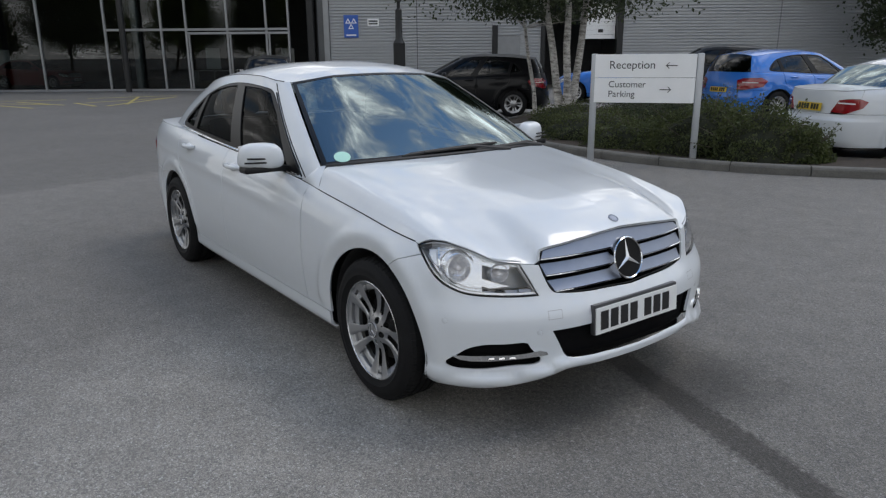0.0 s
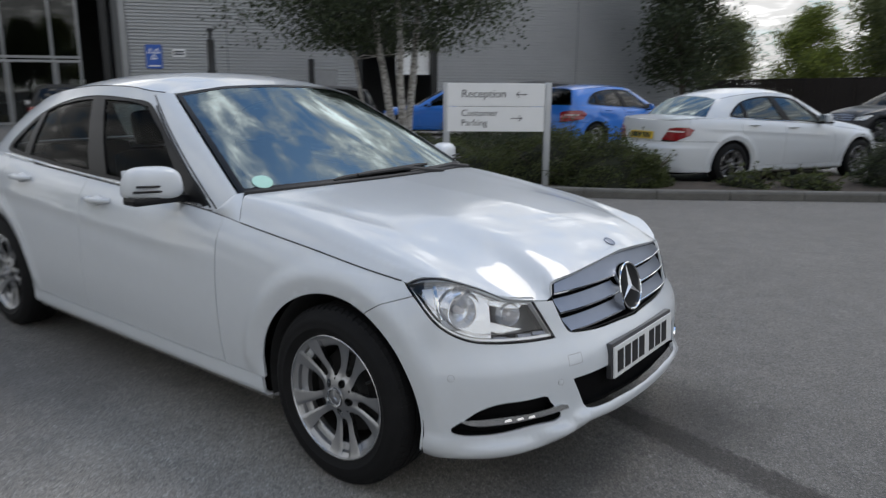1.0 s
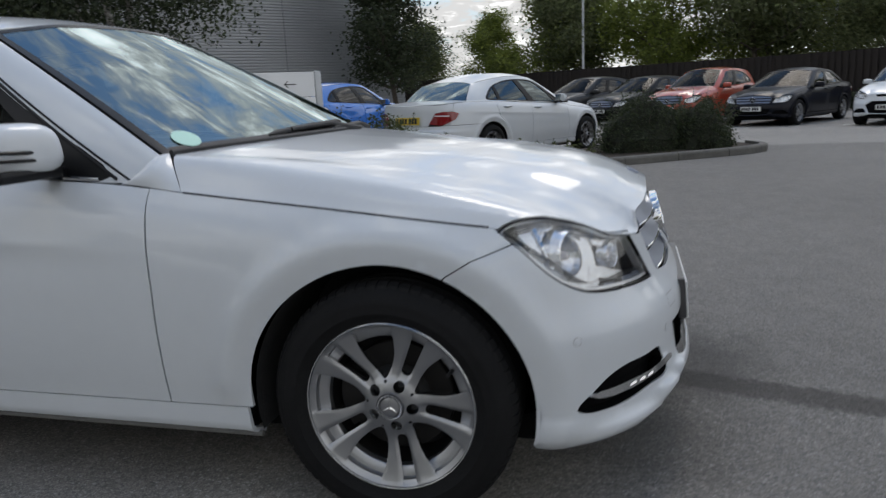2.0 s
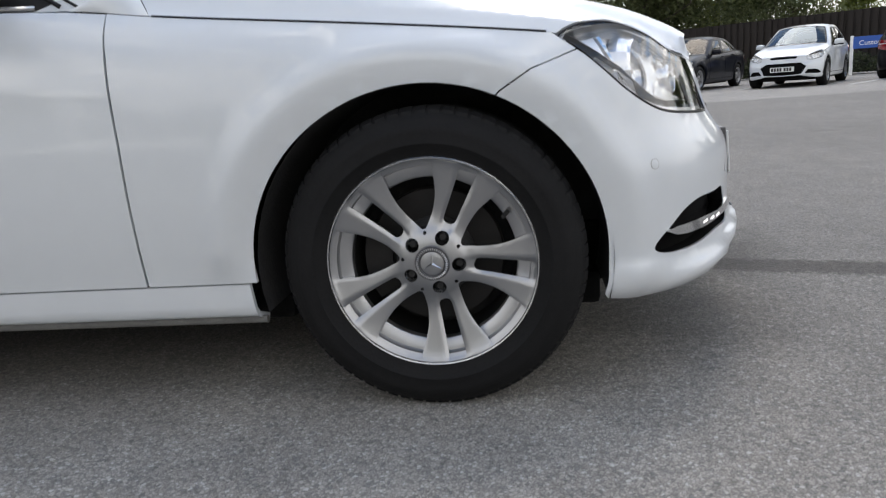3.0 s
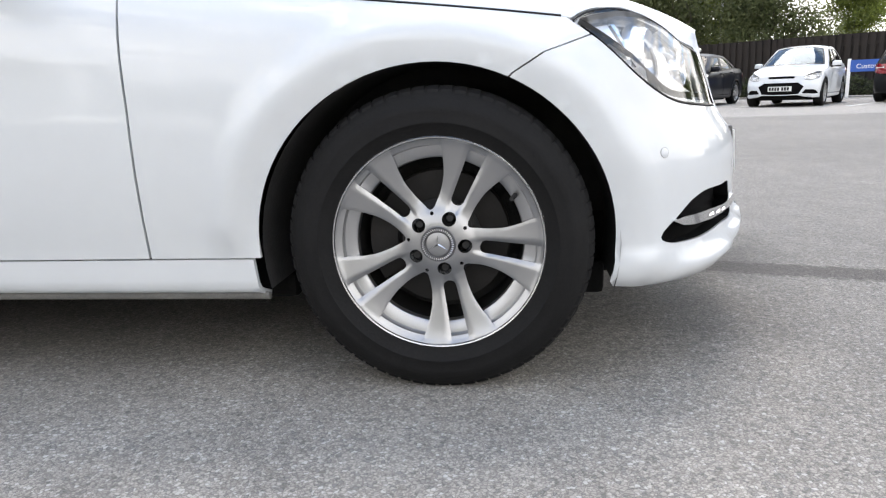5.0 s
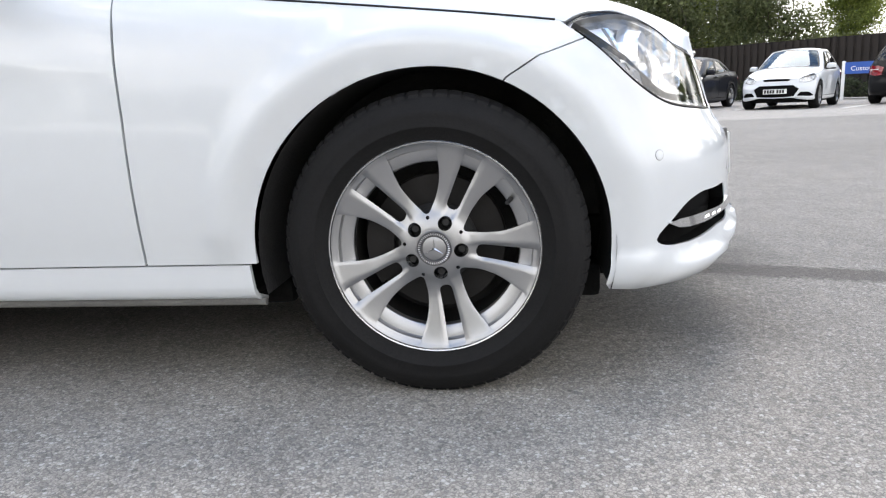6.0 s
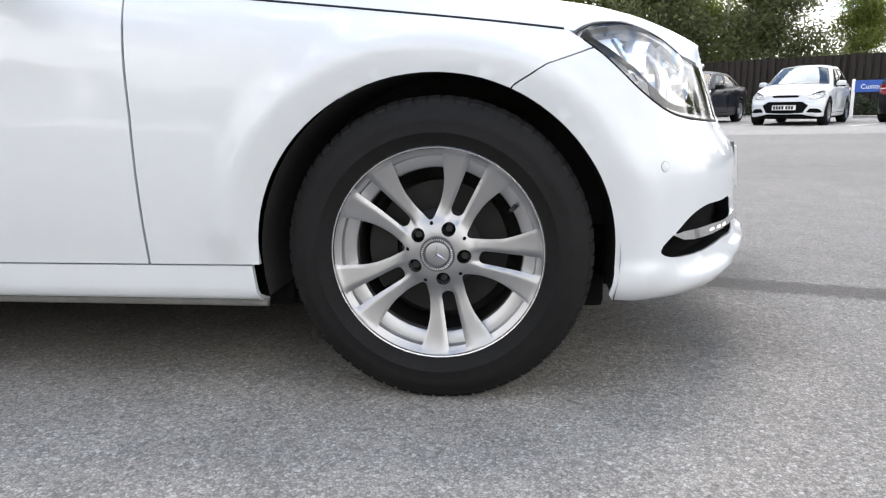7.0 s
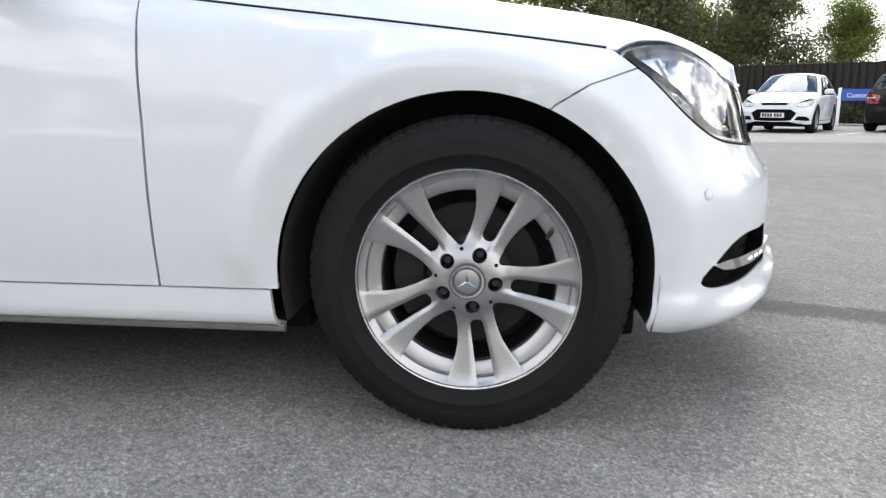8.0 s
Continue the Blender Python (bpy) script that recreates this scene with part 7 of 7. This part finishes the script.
def flat_shape(name, pts, z, mat, parent, m, t=0.003):
    bm = bmesh.new()
    lo = [bm.verts.new((x, y, z)) for x, y in pts]
    hi = [bm.verts.new((x, y, z + t)) for x, y in pts]
    bm.faces.new(lo[::-1])
    bm.faces.new(hi)
    for i in range(len(pts)):
        j = (i + 1) % len(pts)
        bm.faces.new((lo[i], lo[j], hi[j], hi[i]))
    bmesh.ops.transform(bm, matrix=m, verts=bm.verts)
    return part(name, bm, mat, parent)


def arrow(parent, m, x, y, s, sgn, mat):
    w = s * 0.16
    pts = [(-s, -w / 2), (s, -w / 2), (s, w / 2), (-s, w / 2)]
    flat_shape("arrow", [(x + a, y + b_) for a, b_ in pts], 0.004, mat, parent, m)
    h = s * 0.55
    for q in (1, -1):
        pts = [(sgn * s, 0), (sgn * (s - h), q * h), (sgn * (s - h - w * 0.8), q * (h - w * 0.3)), (sgn * (s - w * 1.2), 0)]
        if sgn * q < 0:
            pts = pts[::-1]
        flat_shape("arrow", [(x + a, y + b_) for a, b_ in pts], 0.0045, mat, parent, m)


# test-station sign and a small notice on the cladding
MS = MB @ Matrix(((1, 0, 0, 11.0), (0, 0, 1, 0.08), (0, 1, 0, 2.74), (0, 0, 0, 1)))
# seen from outside, the wall's own x runs to the viewer's right
sg = thing("wall_sign", MS, "blue sign with three white triangles on grey cladding", "sign")
bm = bmesh.new()
box(bm, (-0.32, -0.48, 0), (0.32, 0.48, 0.03), 0.006)
part("sign_panel", bm, M_BLUESIGN, sg)
for cx, cy, fl in ((-0.13, 0.20, 1), (0.13, 0.20, 1), (0.0, -0.03, 1)):
    for k, mt, z in ((0.15, M_WHITESIGN, 0.031), (0.075, M_BLUESIGN, 0.035)):
        flat_shape("triangle", [(cx + k * math.cos(radians(a)), cy + k * math.sin(radians(a))) for a in (90, 210, 330)], z, mt, sg, Matrix())
bm = bmesh.new()
box(bm, (-0.22, -0.40, 0.031), (0.22, -0.34, 0.034))
part("text_bar", bm, M_WHITESIGN, sg)
sg2 = thing("small_notice", MB @ Matrix(((1, 0, 0, 11.98), (0, 0, 1, 0.08), (0, 1, 0, 2.9), (0, 0, 0, 1))), "small white notice on grey cladding", "sign")
bm = bmesh.new()
box(bm, (-0.25, -0.16, 0), (0.25, 0.16, 0.02), 0.005)
part("notice_panel", bm, M_WHITESIGN, sg2)
for y in (0.055, -0.05):
    bm = bmesh.new()
    box(bm, (-0.2, y - 0.035, 0.0205), (0.2, y + 0.035, 0.023))
    part("text_bar", bm, M_TEXT, sg2)

# direction sign on two posts
p0, p1 = Vector((-4.42, 5.42, 0)), Vector((-3.36, 6.26, 0))
ax = (p1 - p0).normalized()
out = Vector((ax.y, -ax.x, 0))
mid = (p0 + p1) / 2
MG = Matrix(((ax.x, 0, out.x, mid.x), (ax.y, 0, out.y, mid.y), (0, 1, 0, 0), (0, 0, 0, 1)))
W = (p1 - p0).length
ds = thing("direction_sign", MG, "white direction sign with grey lettering on two posts", "sign")
for nm, z0, z1 in (("upper_board", 1.165, 1.475), ("lower_board", 0.825, 1.160)):
    bm = bmesh.new()
    box(bm, (-W / 2, z0, 0.02), (W / 2 - 0.02, z1, 0.055), 0.006)
    part(nm, bm, M_WHITESIGN, ds)
for x in (-W / 2 - 0.01, W / 2 + 0.03):
    bm = bmesh.new()
    box(bm, (x - 0.045, 0.0, -0.045), (x + 0.045, 1.485, 0.045), 0.02)
    part("sign_post", bm, M_SIGNGREY, ds, "round-edged grey post", True)
text_mesh("Reception", 0.150, Matrix.Translation((-W / 2 + 0.19, 1.285, 0.057)), M_TEXT, ds)
text_mesh("Customer", 0.122, Matrix.Translation((-W / 2 + 0.19, 1.035, 0.057)), M_TEXT, ds)
text_mesh("Parking", 0.122, Matrix.Translation((-W / 2 + 0.19, 0.905, 0.057)), M_TEXT, ds)
arrow(ds, Matrix.Translation((0, 0, 0.053)), W / 2 - 0.34, 1.325, 0.075, -1, M_TEXT)
arrow(ds, Matrix.Translation((0, 0, 0.053)), W / 2 - 0.40, 1.005, 0.075, 1, M_TEXT)

# dark post with a camera housing
cp = thing("camera_post", Matrix.Translation((-19.29, 11.8, 0)), "slim dark steel post with a thicker foot", "post")
bm = bmesh.new()
tube(bm, [(0, 0, 0), (0, 0, 1.9)], 0.21, 16)
part("post_foot", bm, M_DARKALU, cp, "", True)
bm = bmesh.new()
tube(bm, [(0, 0, 1.9), (0, 0, 2.06), (0, 0, 3.0)], [0.21, 0.125, 0.115], 16)
part("post_shaft", bm, M_DARKALU, cp, "", True)
bm = bmesh.new()
tube(bm, [(0, 0, 3.0), (0, 0, 3.06), (0, 0, 3.28), (0, 0, 3.30), (0, 0, 3.36)], [0.13, 0.06, 0.06, 0.12, 0.10], 16)
part("post_cap", bm, M_DARKALU, cp, "", True)


# ---------------------------------------------------------------- timber fence
M_FENCE = material("dark_stained_boards", (0.022, 0.016, 0.013), 0.8, vary=0.5, scale=3, bump=0.5, bump_scale=30, stretch=(6, 6, 0.6))
FENCE = [(-16, 39.5), (-8, 35.0), (1.5, 30.2), (7.3, 27.4), (12.1, 23.2), (17.0, 18.8), (24, 12.5)]
fence = thing("fence", Matrix(), "tall dark-stained timber board fence", "fence", kind="structure")
bmb = bmesh.new()
box(bmb, (-0.075, -0.011, 0.04), (0.075, 0.011, 2.08), 0.0)
board_me = bpy.data.meshes.new("fence_board")
bmb.to_mesh(board_me)
bmb.free()
board_me.materials.append(M_FENCE)
far_boards = bmesh.new()
for (x0, y0), (x1, y1) in zip(FENCE, FENCE[1:]):
    a = Vector((x0, y0, 0))
    d = Vector((x1 - x0, y1 - y0, 0))
    n = int(d.length / 0.125)
    ang = math.atan2(d.y, d.x)
    nrm = Vector((-d.y, d.x, 0)).normalized()
    for i in range(n):
        p = a + d * ((i + 0.5) / n) + nrm * (0.028 if i % 2 else -0.028)
        near = 4.0 < p.x < 15.0
        mm = Matrix.Translation(p) @ Matrix.Rotation(ang, 4, "Z")
        if near:
            o = new("fence_board", board_me)
            o.parent = fence
            o.matrix_local = mm
        else:
            box(far_boards, (-0.075, -0.011, 0.04), (0.075, 0.011, 2.08), 0.0, mm)
    bm = bmesh.new()
    for z in (0.45, 1.75):
        box(bm, (0, -0.02, z - 0.05), (d.length, 0.02, z + 0.05), 0.0, Matrix.Translation(a) @ Matrix.Rotation(ang, 4, "Z"))
    part("fence_rail", bm, M_FENCE, fence)
    for i in range(int(d.length / 2.4) + 1):
        bm = bmesh.new()
        box(bm, (-0.05, -0.09, 0), (0.05, 0.0, 2.10), 0.006, Matrix.Translation(a + d.normalized() * 2.4 * i) @ Matrix.Rotation(ang, 4, "Z"))
        part("fence_post", bm, M_FENCE, fence)
tagged(part("distant_boards", far_boards, M_FENCE, fence), kind="stuff")

# low planting in front of the fence
for i, (x, y, rx, ry, h) in enumerate(((10.7, 23.3, 1.5, 0.5, 0.7), (13.2, 21.2, 1.6, 0.6, 0.8), (8.6, 25.3, 1.3, 0.5, 0.6), (4.0, 28.2, 2.2, 0.7, 0.9))):
    shrub(x, y, rx, ry, h, 2200, 0.10, M_LEAF_D, "low dark shrub at the foot of the fence", 50 + i, radians(-42))

# ---------------------------------------------------------------- lamp posts and the blue sign
def lamp_post(x, y, h, rz):
    e = thing("lamp_post", Matrix.Translation((x, y, 0)) @ Matrix.Rotation(radians(rz), 4, "Z"), "slim galvanised car park lamp post with two heads", "lamp post", "lamp posts")
    bm = bmesh.new()
    tube(bm, [(0, 0, 0), (0, 0, 1.2), (0, 0, 1.25), (0, 0, h)], [0.085, 0.085, 0.06, 0.045], 12)
    part("pole", bm, M_SIGNGREY, e, "", True)
    for s in (1, -1):
        bm = bmesh.new()
        tube(bm, [(0, 0, h - 0.05), (s * 0.35, 0, h + 0.03)], 0.025, 8)
        part("arm", bm, M_SIGNGREY, e, "", True)
        bm = bmesh.new()
        box(bm, (-0.25, -0.11, -0.04), (0.25, 0.11, 0.04), 0.03, Matrix.Translation((s * 0.58, 0, h + 0.05)))
        part("lamp_head", bm, M_ALU, e, "grey lamp head", True)
    return e


lamp_post(9.2, 33.0, 6.4, 15)
lamp_post(-1.6, 33.0, 7.5, 40)
MQ = Matrix.Translation((10.35, 22.0, 0)) @ Matrix.Rotation(radians(-24), 4, "Z") @ Matrix(((1, 0, 0, 0), (0, 0, -1, 0), (0, 1, 0, 0), (0, 0, 0, 1)))
bs = thing("parking_sign", MQ, "blue sign with white lettering on a white post", "sign")
bm = bmesh.new()
box(bm, (0.0, 0.80, 0.05), (1.5, 1.16, 0.08), 0.006)
part("sign_panel", bm, M_BLUESIGN, bs)
for x in (-0.03, 1.53):
    bm = bmesh.new()
    box(bm, (x - 0.05, 0.0, 0.0), (x + 0.05, 1.20, 0.08), 0.015)
    part("sign_post", bm, M_WHITESIGN, bs, "pale square post", True)
text_mesh("Customer", 0.20, Matrix.Translation((0.16, 0.90, 0.082)), M_WHITESIGN, bs)

# ---------------------------------------------------------------- parked cars
def heading(x, y, deg):
    return Matrix.Translation((x, y, 0)) @ Matrix.Rotation(radians(deg), 4, "Z")


SMALL = hatch(grille=[(0, 0.70), (0.2, 0.698), (0.30, 0.692), (0.31, 0.675), (0.30, 0.662), (0.2, 0.656), (0, 0.655)],
              intake=[(0.40, 0.56), (0.53, 0.47), (0.42, 0.30), (0.2, 0.285), (0, 0.282)],
              lamp=[(1.12, 0.80), (1.0, 0.69), (0.81, 0.630), (0.65, 0.610), (0.555, 0.625)],
              lamp_top=[(0.545, 0.685), (0.61, 0.725), (0.68, 0.745), (0.75, 0.765), (0.83, 0.785), (0.97, 0.805), (1.05, 0.812), (1.12, 0.80)],
              nose=[(0, 0.715), (0.2, 0.712), (0.34, 0.704), (0.47, 0.70), (0.54, 0.694), (0.61, 0.734), (0.68, 0.756), (0.87, 0.80), (1.0, 0.815), (1.05, 0.818), (1.123, 0.803)],
              brow=[(0, 0.72), (0.3, 0.72), (0.6, 0.745), (0.87, 0.80), (1.0, 0.815), (1.123, 0.803)],
              meet=(0.680, [(0.31, 0.69), (0.34, 0.70), (0.47, 0.697), (0.535, 0.691)], (1.03, 0.712), [(1.04, 0.720), (1.123, 0.798)]),
              plate_z=0.42, wb=2.49)
HATCH = hatch()
G_ROW = "cars parked in a row at the fence"
build_car("car", heading(6.52, 16.25, 239), "small white hatchback with a black lower grille", SMALL, M_WHITE, False, (0.96, 0.965, 1.0), G_ROW, M_ALLOY, "slot", False, screen_glass=G_HATCH)
build_car("car", heading(3.95, 17.8, 236), "black saloon with a bright grille", SALOON, M_NAVY, False, (1.03, 1.02, 1.0), G_ROW)
build_car("car", heading(1.95, 19.4, 236), "orange crossover car half hidden by a shrub", HATCH, M_ORANGE, False, (1.0, 1.0, 1.09), G_ROW)
build_car("car", heading(0.1, 20.93, 231), "black hatchback parked at the fence", HATCH, M_BLACK, False, (1.02, 1.0, 1.0), G_ROW)
build_car("car", heading(-1.9, 22.48, 231), "dark grey estate car parked at the fence", HATCH, M_GREY, False, (1.05, 1.02, 1.06), G_ROW)
build_car("car", heading(11.4, 18.85, 51), "dark hatchback seen from behind with red tail lamps", HATCH, M_BLACK, False, (1.0, 1.0, 1.03), G_ROW)
build_car("car", heading(-5.95, 15.95, 74), "bright blue hatchback with red tail lamps", HATCH, M_BLUE, False, (1.12, 1.05, 1.06))
build_car("car", heading(-13.15, 8.2, 225), "black hatchback parked beside the birch", HATCH, M_BLACK, False, (1.05, 1.0, 1.02), "", M_ALLOY)
build_car("car", heading(-11.8, 16.3, 211), "dark grey sport utility car behind the sign", HATCH, M_GREY, False, (1.08, 1.04, 1.17))
build_car("car", heading(-14.0, 15.4, 212), "blue hatchback behind the birch", HATCH, M_BLUE, False)
build_car("car", heading(-21.4, 7.8, 157), "black estate car parked before the showroom", HATCH, M_BLACK, False, (1.05, 1.0, 1.03))
show = build_car("car", MB @ heading(-4.0, -3.5, 10), "dark red display car behind the glazing", SALOON, M_DARKRED, False, group="display cars in the showroom")[0]
copy_thing(show, MB @ heading(4.5, -4.2, 170))
copy_thing(show, MB @ heading(-13.5, -4.0, 20))

# bay lines
def road_line(x0, y0, x1, y1, mat, w=0.1, name="bay_line", label="white painted bay line"):
    a, d = Vector((x0, y0, 0)), Vector((x1 - x0, y1 - y0, 0))
    bm = bmesh.new()
    box(bm, (0, -w / 2, 0.0), (d.length, w / 2, 0.004), 0.0, Matrix.Translation(a) @ Matrix.Rotation(math.atan2(d.y, d.x), 4, "Z"))
    o = part(name, bm, mat)
    return tagged(o, label, "road marking", "bay lines", "structure")


for i in range(-2, 5):
    cx, cy = 7.36 - 1.92 * i, 14.9 + 1.55 * i
    road_line(cx, cy, cx + 0.63 * 4.6, cy + 0.777 * 4.6, M_LINE)
for x0, y0, x1, y1 in ((-25.6, -0.4, -22.6, 0.6), (-26.6, 0.6, -23.6, 1.6), (-26.2, -0.2, -24.0, 1.5), (-22.2, 2.6, -26.1, 5.9), (-24.4, 2.4, -25.6, 5.4), (-22.6, 3.3, -27.2, 4.8), (-27.3, 3.0, -27.0, 6.2), (-28.0, -1.0, -26.9, 2.2), (-22.3, 2.3, -24.6, 2.1)):
    road_line(x0, y0, x1, y1, M_YLINE, 0.11, label="yellow painted hatching before the showroom")

# ---------------------------------------------------------------- the white saloon
main_car, main_body = build_car("car", Matrix(), "white four-door saloon car with silver alloy wheels", SALOON, M_WHITE, True)
build_car("car", heading(-0.95, 11.42, 62), "white saloon car parked behind the planting bed", SALOON, M_WHITE, True, wheel_mat=M_ALLOY_DARK, side_glass=G_SKY)
# ---------------------------------------------------------------- kerb stones
kerb = thing("kerb", Matrix(), "row of weathered concrete kerb stones", "kerb", kind="structure")
ln = kt[-1]
nst = int(ln / 0.914)
for i in range(nst):
    s0, s1 = ln * i / nst + 0.006, ln * (i + 1) / nst - 0.006
    q = kerb_curve(np.linspace(s0, s1, 4))
    bm = bmesh.new()
    rows = []
    for j in range(4):
        t = kerb_curve(min(s1, s0 + (s1 - s0) * j / 3 + 0.01)) - kerb_curve(max(s0, s0 + (s1 - s0) * j / 3 - 0.01))
        t = t / np.linalg.norm(t)
        nrm = np.array((-t[1], t[0]))
        pr = [(0.0, -0.05), (0.0, 0.085), (0.012, 0.108), (0.035, 0.120), (0.125, 0.122), (0.125, -0.05)]
        rows.append([bm.verts.new((q[j][0] + nrm[0] * a, q[j][1] + nrm[1] * a, h)) for a, h in pr])
    for r0, r1 in zip(rows, rows[1:]):
        for k in range(5):
            bm.faces.new((r0[k], r1[k], r1[k + 1], r0[k + 1]))
    bm.faces.new(rows[0])
    bm.faces.new(rows[-1][::-1])
    part("kerb_stone", bm, M_KERB, kerb)
